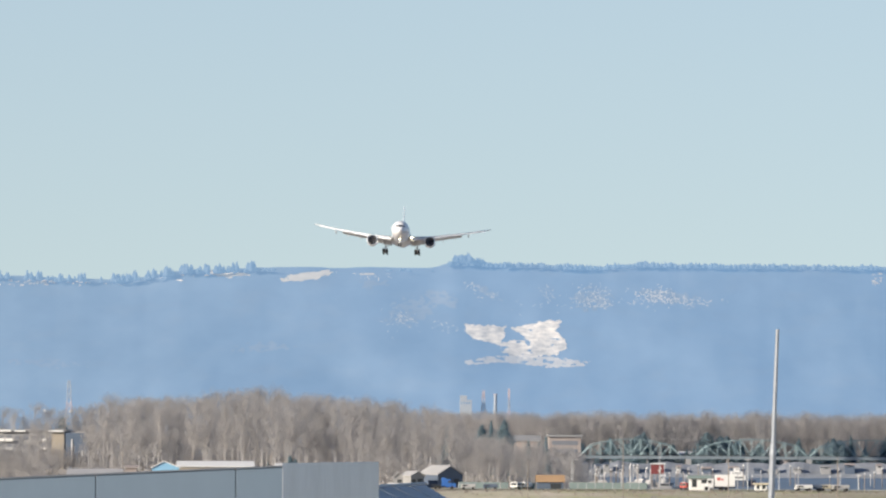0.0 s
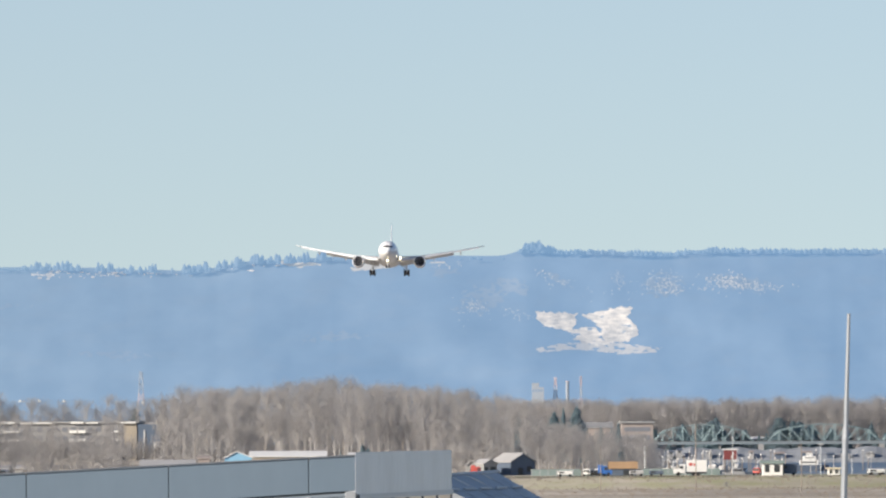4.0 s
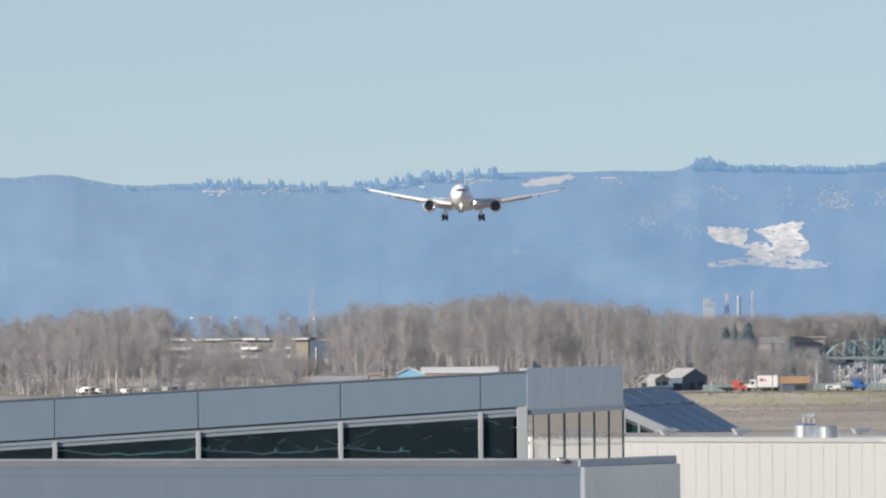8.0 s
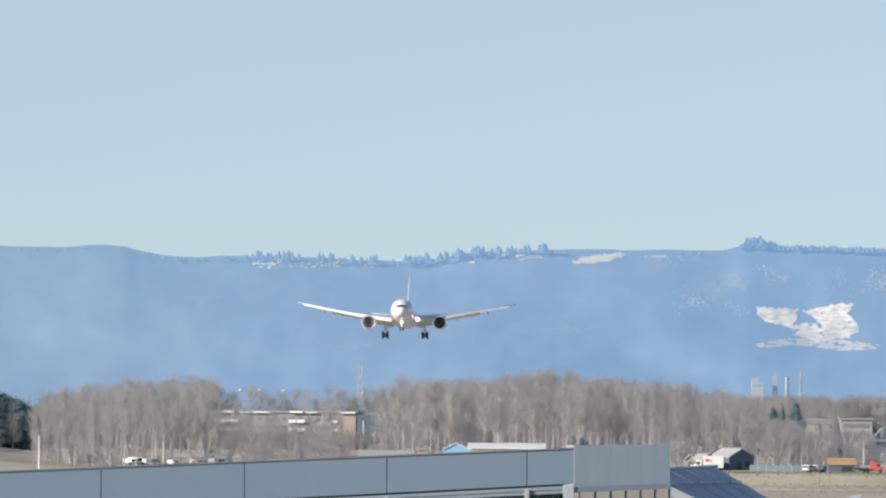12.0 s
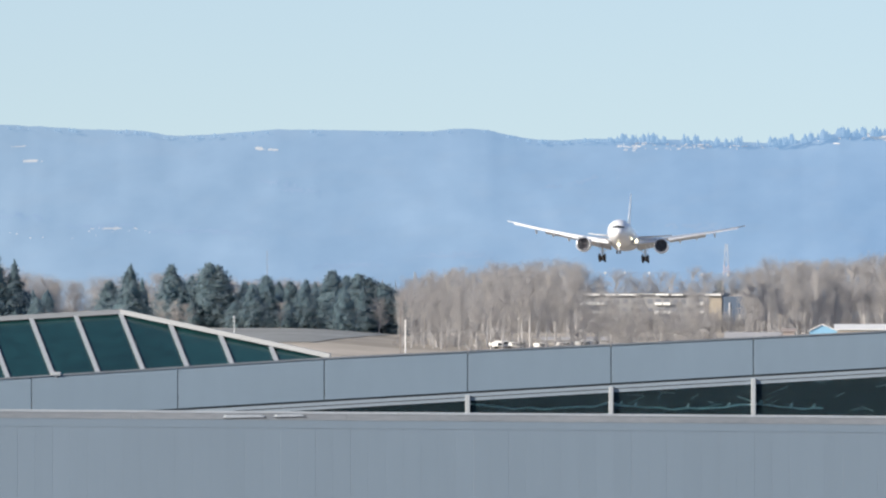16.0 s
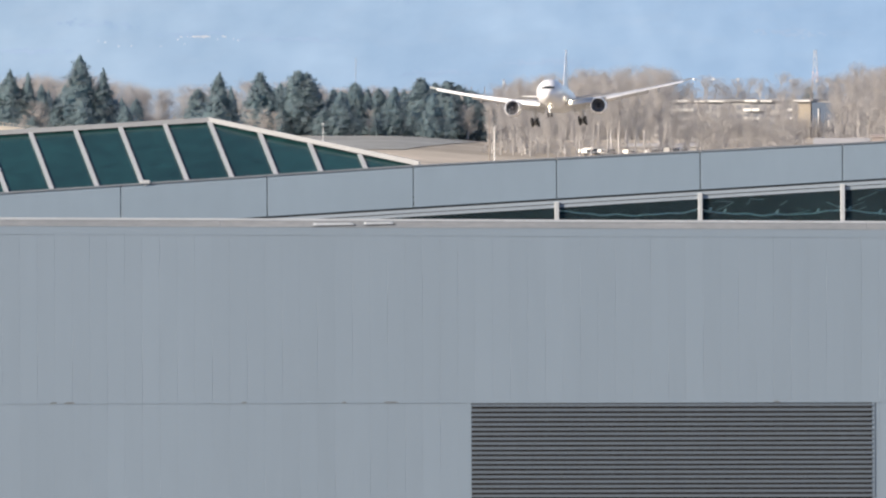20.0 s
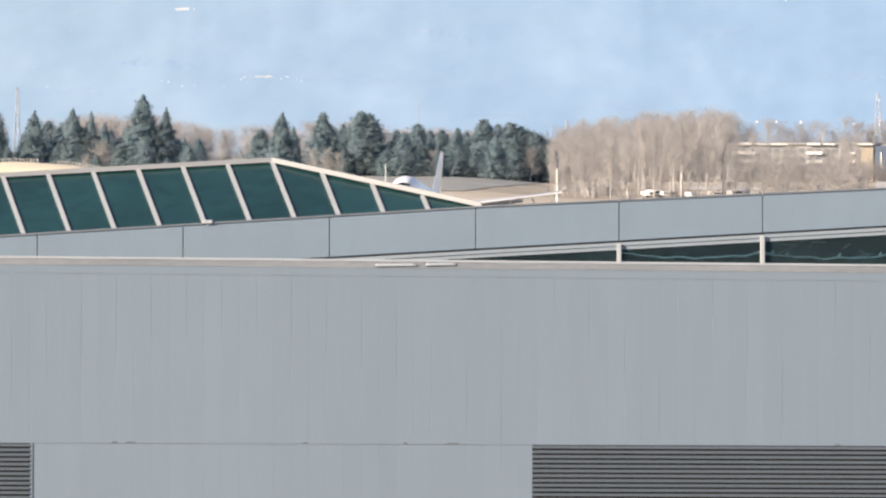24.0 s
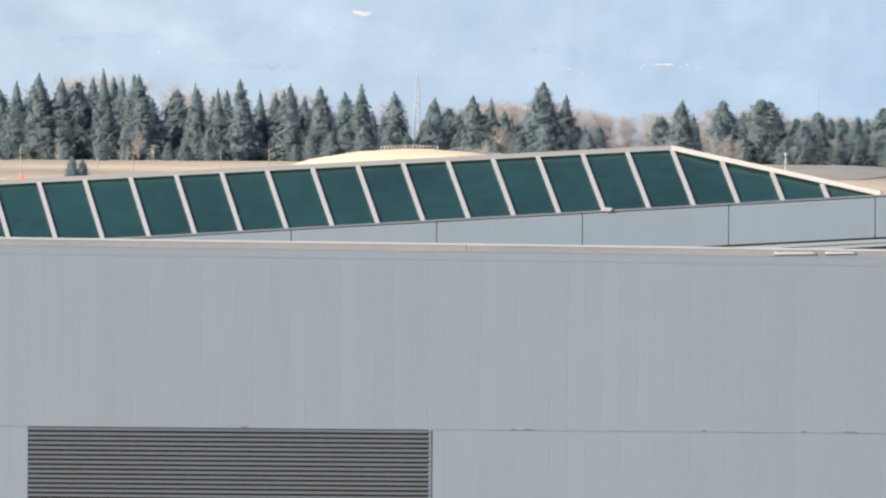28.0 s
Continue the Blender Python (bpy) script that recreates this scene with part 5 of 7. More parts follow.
# ---- apartment house behind the poplars ----
def flats(u0, u1, d, h_top, storeys, bays, label, front, end, name="apartment_building", side_u=None, top=None):
    b = on_ground(u0, d)
    x0, x1 = at(u0, 0, d).x - b.x, at(u1, 0, d).x - b.x
    zt_ = at(u0, h_top, d).z - b.z
    fl = thing(name, pose(*b), label, "apartments")
    dp = 14.0
    xs = at(side_u, 0, d + dp).x - b.x if side_u else x1
    part("wall", Shape().prism([(x0, 0, 0), (x1, 0, 0), (xs, dp, 0), (x0, dp, 0)], [(x0, 0, zt_), (x1, 0, zt_), (xs, dp, zt_), (x0, dp, zt_)]), front, fl)
    part("roof", Shape().prism([(x0 - 0.5, -0.7, zt_), (x1 + 0.6, -0.7, zt_), (xs + 0.6, dp + 0.5, zt_), (x0 - 0.5, dp + 0.5, zt_)], [(x0 - 0.5, -0.7, zt_ + 0.55), (x1 + 0.6, -0.7, zt_ + 0.55), (xs + 0.6, dp + 0.5, zt_ + 0.55), (x0 - 0.5, dp + 0.5, zt_ + 0.55)]), top or P_PALE, fl)
    if side_u:
        # The bluish colour carries the end wall's shade and the distance haze.
        part("end_wall", Shape().prism([(x1 + 0.05, 0.05, 0), (xs + 0.05, dp, 0), (xs + 0.12, dp, 0), (x1 + 0.12, 0.05, 0)], [(x1 + 0.05, 0.05, zt_ - 0.05), (xs + 0.05, dp, zt_ - 0.05), (xs + 0.12, dp, zt_ - 0.05), (x1 + 0.12, 0.05, zt_ - 0.05)]), P_ANNEX, fl, "end wall tinted blue-grey for shade and haze")
    sto = 2.55
    wn_ = Shape().box(-0.75, -0.06, 0, 0.75, 0.06, 1.35).data("window", P_PANE)
    bal = Shape().box(-1.1, -1.1, -0.12, 1.1, 0, 0).box(-1.1, -1.1, 0, 1.1, -1.03, 0.75).data("balcony", P_WHITE)
    for i in range(bays):
        x_ = lerp(x0 + 1.6, x1 - 1.6, i / max(1, bays - 1))
        for s in range(storeys):
            z_ = zt_ - 0.9 - (s + 1) * sto + 0.9
            if z_ < 0.2:
                continue
            w = part("window", wn_, P_PANE, fl)
            w.location = (x_, 0, z_)
            if i in (0, 1, 2, 9, 10, 14) and bays > 8:
                q = part("balcony", bal, P_WHITE, fl)
                q.location = (x_, 0, z_ - 0.3)
    if end:
        # white coping over the balcony stacks, broken elsewhere
        for f0, f1, up in ((0.01, 0.15, 0.5), (0.19, 0.26, 0.25), (0.28, 0.41, 0.3), (0.54, 0.63, 0.5), (0.65, 0.73, 0.3), (0.88, 0.995, 0.35)):
            part("coping", Shape().box(lerp(x0, x1, f0), -1.2, zt_ - 0.1, lerp(x0, x1, f1), -0.72, zt_ + up), P_WHITE, fl, "white roof coping")
        part("end_panel", Shape().box(x1 - (x1 - x0) * 0.09, -0.12, 0, x1, -0.02, zt_), end, fl, "ochre end bay")
    return fl


flats(-492, -239, 3640, 1, 5, 17, "long five-storey apartment house with white balconies and an ochre end", P_GREY, P_OCHRE, side_u=-228, top=P_GREY)
flats(616, 672, 3720, -4, 4, 7, "brown apartment house with a grey flat roof", P_BROWN, None, top=P_GREY)
gable_house("apartment_wing", 548, 600, 3740, -12, -2, P_BROWN, P_GREY, "low brown apartment wing with a grey roof", 14, along=True)
# annex with slate wall
an = on_ground(-217, 3632)
t = thing("slate_annex", pose(*an), "tall slate-blue annex beside the apartment house", "building")
part("wall", Shape().box(-3.3, 0, 0, 3.5, 6.5, at(-217, -1, 3632).z - an.z), P_ANNEX, t)
part("roof_edge", Shape().box(-0.4, -0.25, at(-217, -1, 3632).z - an.z, 3.6, 6.5, at(-217, 1, 3632).z - an.z), P_PALE, t)
for dx, h in ((-1.6, -12), (0.7, -38), (1.5, -33), (2.3, -40)):
    part("pipe", Shape().box(dx, -0.3, 0, dx + 0.3, -0.02, at(-217, h, 3632).z - an.z), P_WHITE, t)

# ---- plant and pylons at the foot of the hills ----
# Concrete and red are washed out in the base colour to suggest air haze.
H_PALE = material("hazed_concrete", (0.33, 0.375, 0.435), 0.9, 0, 0.12, 0.2)
H_RED = material("hazed_red_paint", (0.47, 0.40, 0.42), 0.8, 0, 0.12, 0.2)
v = at(469, 20, 4440)
plant = thing("concrete_silo_block", pose(v.x, 4440, 4), "pale concrete silo block at the foot of the hills", "silo")
z1 = at(0, 68, 4440).z - 4
part("tower_block", Shape().box(-2.1, 0, 0, 2.2, 6, z1 - 1.6), H_PALE, plant)
part("head_house", Shape().box(-2.1, 0, z1 - 1.6, 0.4, 6, z1), H_PALE, plant)
# The windows reuse the ridge trees' haze glow.
for i in range(4):
    part("window", Shape().box(-1.8 + i * 0.95, -0.1, z1 - 3.2, -1.3 + i * 0.95, 0.0, z1 - 2.4), HILL_TREE, plant)


def pylon(u, d, h_top, wide, label, mats, base=None):
    z0 = base if base is not None else on_ground(u, d).z
    p = thing("lattice_pylon", pose(at(u, 0, d).x, d, z0), label, "pylon", "pylons")
    zt_ = at(u, h_top, d).z - z0
    n = 8
    for i in range(n):
        f0, f1 = i / n, (i + 1) / n
        w0_, w1_ = wide * (1 - 0.8 * f0), wide * (1 - 0.8 * f1)
        s = Shape()
        for sx, sy in ((-1, -1), (1, -1), (1, 1), (-1, 1)):
            s.bar((sx * w0_, sy * w0_, zt_ * f0), (sx * w1_, sy * w1_, zt_ * f1), 0.13, n=4)
        s.bar((-w0_, -w0_, zt_ * f0), (w1_, -w1_, zt_ * f1), 0.1, n=4).bar((w0_, -w0_, zt_ * f0), (-w1_, -w1_, zt_ * f1), 0.1, n=4)
        part("lattice_stage", s, mats[i % len(mats)], p)
    return p


pylon(500, 4445, 78, 1.6, "red and white lattice pylon far off", (H_PALE, H_RED), 4)
pylon(545, 4445, 80, 0.9, "thin red and white pylon far off", (H_PALE, H_RED), 4)
cs = thing("chimney_stack", pose(at(521, 0, 4445).x, 4445, 4), "pale concrete chimney far off", "chimney")
part("shaft", Shape().bar((0, 0, 0), (0, 0, at(521, 69, 4445).z - 4), 0.8, 0.6, 12), H_PALE, cs)
part("rim", Shape().bar((0, 0, at(521, 69, 4445).z - 4), (0, 0, at(521, 71, 4445).z - 4), 0.7, 0.7, 12), H_RED, cs)
pylon(-231, 4100, 92, 1.9, "red and white lattice tower behind the poplars", (H_PALE, H_PALE, H_RED))
pylon(-1749, 3500, 98, 1.1, "grey lattice radio mast behind the firs", (H_PALE,))
pl = thing("radio_mast", pose(*on_ground(-1041, 3500)), "slender white radio mast behind the firs", "mast")
zm = height_to(-1041, 82, 3500)
part("pole", Shape().bar((0, 0, 0), (0, 0, zm), 0.12, 0.07), P_GREY, pl)
part("dish_mount", Shape().box(-0.35, -0.3, zm * 0.58, 0.35, 0.3, zm * 0.66), P_PALE, pl)
# power line with marker balls, strung between two pylons
pylon(-780, 4090, 42, 1.2, "grey lattice pylon carrying the power line", (H_PALE,))
pylon(-40, 4090, 42, 1.2, "grey lattice pylon carrying the power line", (H_PALE,))
line = thing("power_line", pose(0, 0, 0), "thin power line with white marker balls", "power line")
us_ = (-727, -640, -600, -444, -410, -367, -274, -228, -185, -125, -80)
wire = Shape()
for a, b in zip((-780,) + us_, us_ + (-40,)):
    wire.bar(at(a, 38 + 2.5 * math.sin(a / 90), 4090), at(b, 38 + 2.5 * math.sin(b / 90), 4090), 0.03, n=4)
part("wire", wire, POLE, line)
for u in us_:
    c = at(u, 38 + 2.5 * math.sin(u / 90), 4090)
    part("marker_ball", Shape().loft([[(c.x + 0.44 * math.sin(math.pi * j / 6) * math.cos(TAU * i / 8), c.y + 0.44 * math.sin(math.pi * j / 6) * math.sin(TAU * i / 8), c.z - 0.44 * math.cos(math.pi * j / 6)) for i in range(8)] for j in range(1, 6)]), P_WHITE, line)

# ---- poles in the field and by the road ----
def field_pole(u, d, h_top, r, mat, label, lamp=False, arm=False, h_low=None):
    b = on_ground(u, d)
    if h_low is not None:
        b.z = at(u, h_low, d).z
    p = thing("utility_pole", pose(*b), label, "pole", "poles")
    zt_ = at(u, h_top, d).z - b.z
    part("shaft", Shape().bar((0, 0, 0), (0, 0, zt_), r, r * 0.75), mat, p)
    part("cap", Shape().bar((0, 0, zt_), (0, 0, zt_ + r), r, r * 0.6), mat, p)
    if arm:
        part("crossarm", Shape().box(-0.9, -0.08, zt_ - 0.6, 0.9, 0.08, zt_ - 0.45), mat, p)
        for dx in (-0.8, 0.8):
            part("insulator", Shape().bar((dx, 0, zt_ - 0.45), (dx, 0, zt_ - 0.2), 0.07), P_WHITE, p)
    if lamp:
        part("lamp_head", Shape().box(-0.75, -0.15, zt_ - 0.1, 0.75, 0.15, zt_ + 0.12), P_PALE, p)


for u, d, h, r in ((579, 2880, -46, 0.14), (747, 2860, -8, 0.15), (933, 2850, -42, 0.15), (1125, 2850, -40, 0.14)):
    field_pole(u, d, h, r, WOOD_POLE, "grey wooden pole in the dry field")
for u, d, h in ((967, 3040, -43), (1022, 3080, -60), (1130, 3080, -66), (1162, 3090, -70), (812, 3080, -30), (657, 3050, -45)):
    field_pole(u, d, h, 0.13, POLE, "grey lamp post beside the levee road", lamp=(u in (1162, 967)))
field_pole(-797, 2700, -44, 0.2, P_WHITE, "white pole in the grass")
field_pole(-806, 2960, -30, 0.13, WOOD_POLE, "thin wooden pole in the grass")
field_pole(-1099, 2750, -36, 0.16, POLE, "grey pole with a small head in the grass", lamp=False)
for u, d, h in ((-2448, 2900, -34), (-2250, 3050, -40), (-2095, 2950, -42), (-2010, 2950, -38), (-2312, 3000, -52)):
    field_pole(u, d, h, 0.14, WOOD_POLE, "weathered wooden pole beside the field road", arm=(u in (-2250,)))
for i in range(14):
    u = lerp(-150, 420, i / 13) + rng.uniform(-15, 15)
    field_pole(u, 3090, rng.uniform(-45, -25), 0.1, P_PALE if i % 3 else WOOD_POLE, "slender pale pole before the poplars")
om = thing("marker_post", pose(*on_ground(-2445, 2885)), "orange marker board on posts", "marker")
part("board", Shape().box(-0.55, -0.05, 2.0, 0.55, 0.05, 3.1), P_ORANGE, om)
for dx in (-0.4, 0.4):
    part("post", Shape().bar((dx, 0.08, 0), (dx, 0.08, 3.3), 0.07), P_WHITE, om)

# ---- the pale mound on the left ----
PROFILE = ((1.0, 0.0), (0.97, 0.2), (0.9, 0.38), (0.75, 0.62), (0.55, 0.82), (0.3, 0.95), (0.05, 1.0))


def mound(u, d, h, wide_, deep_, label):
    m = thing("covered_reservoir", pose(*on_ground(u, d, 0.5)), label, "reservoir", "covered reservoirs")
    z = at(u, h, d).z - on_ground(u, d, 0.5).z
    part("cover", Shape().loft([[(wide_ * r * math.cos(TAU * i / 64), deep_ * r * math.sin(TAU * i / 64), z * q) for i in range(64)] for r, q in PROFILE]), P_SAND, m, "pale smooth cover", True)
    return m, z


dome, dz = mound(-1752, 2700, -33, 43.0, 30, "low pale rounded reservoir cover with a railing on top")
mound(-1680, 2650, -42, 30.0, 16, "lower pale rounded reservoir cover beside the railed one")
for u in [(-1812 + 6.2 * i) for i in range(17)] + [(-1676 + 6.2 * i) for i in range(19)]:
    x_ = at(u, 0, 2700).x - at(-1752, 0, 2700).x
    zz = dz * curve_of(PROFILE[::-1], abs(x_) / 43.0)
    part("rail_post", Shape().bar((x_, 0, zz - 0.2), (x_, 0, zz + 0.75), 0.1, n=4), P_PALE, dome)
for ua, ub in ((-1812, -1713), (-1676, -1564)):
    for i in range(6):
        e = [at(lerp(ua, ub, (i + k) / 6), 0, 2700).x - at(-1752, 0, 2700).x for k in (0, 1)]
        part("rail", Shape().bar(*[(x_, 0, dz * curve_of(PROFILE[::-1], abs(x_) / 43.0) + 0.7) for x_ in e], 0.06, n=4), P_PALE, dome)
# dry grass road on the left
fr_ = Shape()
fr_.face(*[on_ground(u, d, -0.15) for u, d in ((-2700, 2850), (-2200, 2880), (-2200, 2895), (-2700, 2865))])
tagged(new("track", fr_.data("track", ROOFGREY)), "narrow gravel track through dry grass", "track", kind="structure")


# ---- trees ----
BARK = material("grey_brown_bark", (0.38, 0.366, 0.36), 0.95, 0, 0.2, 0.8, 0.2)
TWIG = material("bare_twigs", (0.43, 0.412, 0.4), 0.95, 0, 0.25, 0.3, island=0.35)
# Needle colours are paled and blued, with sheen, to imitate distance haze.
NEEDLE = material("haze_paled_needles", (0.23, 0.335, 0.37), 0.9, 0, 0.3, 0.2, island=0.15, dark=(0.185, 0.285, 0.345))
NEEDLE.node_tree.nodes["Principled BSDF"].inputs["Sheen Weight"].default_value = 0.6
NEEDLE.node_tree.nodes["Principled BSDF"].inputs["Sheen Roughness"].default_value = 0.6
CANOPY = material("massed_bare_crowns", (0.47, 0.445, 0.445), 0.95, 0, 0.2, 0.5, 0.3)
SCRUB = material("bare_scrub", (0.47, 0.40, 0.33), 0.95, 0, 0.25, 0.3, island=0.35)


def let_through(mat, share):
    """Light also passes through thin sprays and twigs."""
    n_, l_ = mat.node_tree.nodes, mat.node_tree.links
    thin, both = n_.new("ShaderNodeBsdfTranslucent"), n_.new("ShaderNodeMixShader")
    l_.new(n_["Principled BSDF"].inputs["Base Color"].links[0].from_socket, thin.inputs["Color"])
    both.inputs[0].default_value = share
    l_.new(n_["Principled BSDF"].outputs[0], both.inputs[1])
    l_.new(thin.outputs[0], both.inputs[2])
    l_.new(both.outputs[0], n_["Material Output"].inputs["Surface"])


let_through(NEEDLE, 0.7)
let_through(TWIG, 0.55)
let_through(SCRUB, 0.4)


def bare_tree(seed, tall, spread, twigs, low=0.1):
    """Trunk and crown meshes of a leafless tree: a bent tapering trunk, steep limbs, a haze of fine twigs with a rounded top."""
    r = random.Random(seed)
    trunk, crown = Shape(), Shape()
    pts = [Vector((r.uniform(-0.14, 0.14) * k, r.uniform(-0.14, 0.14) * k, tall * 0.93 * k / 6)) for k in range(7)]
    for k in range(6):
        trunk.bar(pts[k], pts[k + 1], 0.3 * (1 - k / 6.5), 0.3 * (1 - (k + 1) / 6.5), 5)
    limbs = []
    for k in range(44):
        f = r.uniform(low, 0.97)
        j = min(5, int(f * 6))
        base = pts[j].lerp(pts[j + 1], f * 6 - j)
        a = r.uniform(0, TAU)
        reach = spread * math.sin(math.pi * (0.22 + 0.66 * f)) * r.uniform(0.35, 1.0)
        tip = base + Vector((reach * math.cos(a), reach * math.sin(a), min(tall * 0.2 * r.uniform(0.5, 1.5), (tall - base.z) * r.uniform(0.6, 1.0))))
        mid = base.lerp(tip, 0.5) + Vector((0, 0, -0.02 * tall))
        trunk.bar(base, mid, 0.065, 0.045, 3).bar(mid, tip, 0.045, 0.02, 3)
        limbs.append((base, mid, tip))
    for k in range(twigs):
        base, mid, tip = r.choice(limbs)
        t = r.random()
        p = mid.lerp(tip, t * 1.1) if r.random() < 0.7 else base.lerp(mid, t)
        p = p + Vector((r.gauss(0, 0.6), r.gauss(0, 0.6), r.gauss(0, 0.5)))
        d = Vector((r.gauss(0, 0.55), r.gauss(0, 0.55), abs(r.gauss(0.9, 0.5)))).normalized() * r.uniform(0.5, 1.9) * tall / 24
        w = d.cross(Vector((r.uniform(-1, 1), r.uniform(-1, 1), r.uniform(-1, 1)))).normalized() * r.uniform(0.012, 0.028)
        crown.face(p - w, p + w, p + d)
    return trunk.data("trunk", BARK), crown.data("crown", TWIG)


def fir(seed, tall, wide, ragged=0.2, full=0.1, bend=0.9):
    """Trunk and crown meshes of a dense conifer: a lumpy mass of foliage clothed all over in short sprays.
    full: the height up to which it keeps its width; bend < 1 gives a fuller, rounder outline."""
    r = random.Random(seed)
    trunk, crown = Shape(), Shape()
    lean = Vector((r.uniform(-0.5, 0.5), r.uniform(-0.5, 0.5), 0))
    trunk.bar((0, 0, 0), lean * 0.8 + Vector((0, 0, tall * 0.97)), 0.32, 0.05, 6)

    def reach(f, a):
        body = min(1.0, (1 - f) / (1 - full)) ** bend * min(1.0, 0.72 + f * 4)
        x, y, z = wide * body * math.cos(a), wide * body * math.sin(a), tall * f
        lump = noise.noise((x / 3.2 + seed, y / 3.2, z / 3.2)) + 0.7 * noise.noise((x / 1.4, y / 1.4 + seed, z / 1.4))
        return max(0.03, wide * body * (1 + ragged * lump))

    def skin(f, a, k):
        q = reach(f, a) * k
        return lean * f + Vector((q * math.cos(a), q * math.sin(a), tall * (0.02 + 0.97 * f)))

    crown.loft([[skin(j / 24, TAU * i / 14, 0.66) for i in range(14)] for j in range(25)])
    for k in range(int(70 * wide)):
        f = 1 - r.random() ** (0.62 if full < 0.3 else 0.75)
        a = r.uniform(0, TAU)
        span = reach(f, a) * r.uniform(0.78, 1.0 + ragged * 0.7)
        side, out = Vector((-math.sin(a), math.cos(a), 0)), Vector((math.cos(a), math.sin(a), r.uniform(-0.35, 0.3)))
        root = skin(f, a, 0)
        thin = 0.4 + 0.6 * min(1, span / 2.4)
        for j in range(15):
            t = 0.5 + 0.5 * (j + r.random()) / 15
            c = root + out * span * t + side * r.gauss(0, 0.34 * thin) + Vector((0, 0, r.gauss(0, 0.3 * thin)))
            z = r.uniform(0.28, 0.62) * thin
            s = side * z * r.uniform(0.4, 0.8) + Vector((0, 0, r.uniform(-0.25, 0.25) * z))
            o = (out * r.uniform(0.4, 1.0) + Vector((0, 0, r.uniform(-0.7, 0.3)))) * z
            crown.face(c - s, c - o * 0.5, c + s, c + o)
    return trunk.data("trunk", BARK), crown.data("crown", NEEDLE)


def plant_tree(name, meshes, u, d, h_top, model_tall, label, group, rng, squash=1.0):
    b = on_ground(u, d, 0.2)
    s = (at(u, h_top, d).z - b.z) / model_tall
    t = thing(name, pose(*b, 0, 0, rng.uniform(0, 360)), label, "tree", group)
    t.scale = (s * squash, s * squash, s)
    part("trunk", meshes[0], BARK, t)
    part("crown", meshes[1], TWIG, t)
    return t


poplars = [bare_tree(100 + i, 24, 4.0 + 0.6 * (i % 3), 3000, 0.26) for i in range(7)]
low_trees = [bare_tree(200 + i, 14, 5.4, 3400, 0.16) for i in range(4)]
spires = [fir(300 + i, 24, (4.6, 5.2, 4.2, 5.6)[i], (0.16, 0.2, 0.14, 0.22)[i], (0.1, 0.16, 0.05, 0.2)[i], 0.85) for i in range(4)]
firs = [fir(310 + i, 24, (5.8, 6.6, 5.2, 6.8, 6.2)[i], (0.3, 0.34, 0.28, 0.4, 0.36)[i], (0.1, 0.25, 0.08, 0.3, 0.2)[i], (0.85, 0.75, 0.9, 0.7, 0.8)[i]) for i in range(5)]
broad_firs = [fir(320 + i, 24, (7.4, 8.2, 7.8)[i], 0.42, (0.3, 0.4, 0.25)[i], (0.65, 0.6, 0.7)[i]) for i in range(3)]
hedge_firs = [fir(330 + i, 24, (6.6, 7.4, 7.0, 6.2)[i], (0.34, 0.42, 0.38, 0.45)[i], (0.45, 0.55, 0.5, 0.4)[i], (0.55, 0.5, 0.6, 0.65)[i]) for i in range(4)]
rng = random.Random(77)


def curve(points, u):
    for (a, p), (b, q) in zip(points, points[1:]):
        if a <= u <= b:
            return lerp(p, q, (u - a) / (b - a))
    return points[0][1] if u < points[0][0] else points[-1][1]


POPLAR_TOPS = ((-830, 0), (-800, 20), (-765, 40), (-640, 49), (-560, 60), (-511, 63), (-451, 38), (-330, 34), (-223, 44), (-134, 61), (0, 66), (95, 74), (200, 64), (293, 58), (363, 50), (440, 40), (560, 34))
for row, (d, step, drop) in enumerate(((3130, 24, 14), (3230, 18, 6), (3440, 17, 2), (3780, 15, -1))):
    u = -808.0 if row else -800.0
    while u < 452:
        hides = -482 < u < -198 and row < 3
        if not (hides and (rng.random() < 0.64 or u > -262 or -372 < u < -320)):
            top = curve(POPLAR_TOPS, u) - drop + rng.gauss(-3, 6) - (10 + 28 * rng.random() if hides else 0)
            plant_tree("poplar_tree", rng.choice(poplars), u, d + rng.uniform(-35, 35), top, 24, "tall leafless grey-brown poplar in a dense row", "bare poplars", rng, rng.uniform(0.85, 1.2) * (1.4 if row == 3 else 1.0))
        u += step * rng.uniform(0.6, 1.4)
u = -802.0
while u < -470:
    plant_tree("poplar_tree", rng.choice(poplars), u, 3050 + rng.uniform(-12, 20), curve(POPLAR_TOPS, u) - rng.uniform(6, 50), 24, "tall leafless grey-brown poplar in a dense row", "bare poplars", rng, rng.uniform(0.8, 1.1))
    u += rng.uniform(14, 34)
# lower bare trees by the sheds and before the flats
for i in range(62):
    u = rng.uniform(455, 690) if i < 46 else rng.uniform(-520, -240)
    top = (curve(((455, 6), (485, -8), (530, -14), (580, -20), (640, -26), (690, -40)), u) if u > 0 else rng.uniform(-48, -22)) + rng.gauss(0, 5)
    plant_tree("bare_tree", rng.choice(low_trees), u, rng.uniform(3110, 3270), top, 14, "low leafless tree with reddish-brown twigs", "low bare trees", rng)
for u in (300, 335, 352):
    plant_tree("bare_tree", rng.choice(low_trees), u, 3100, rng.uniform(-35, -20), 14, "dark leafless tree beside the huts", "low bare trees", rng)
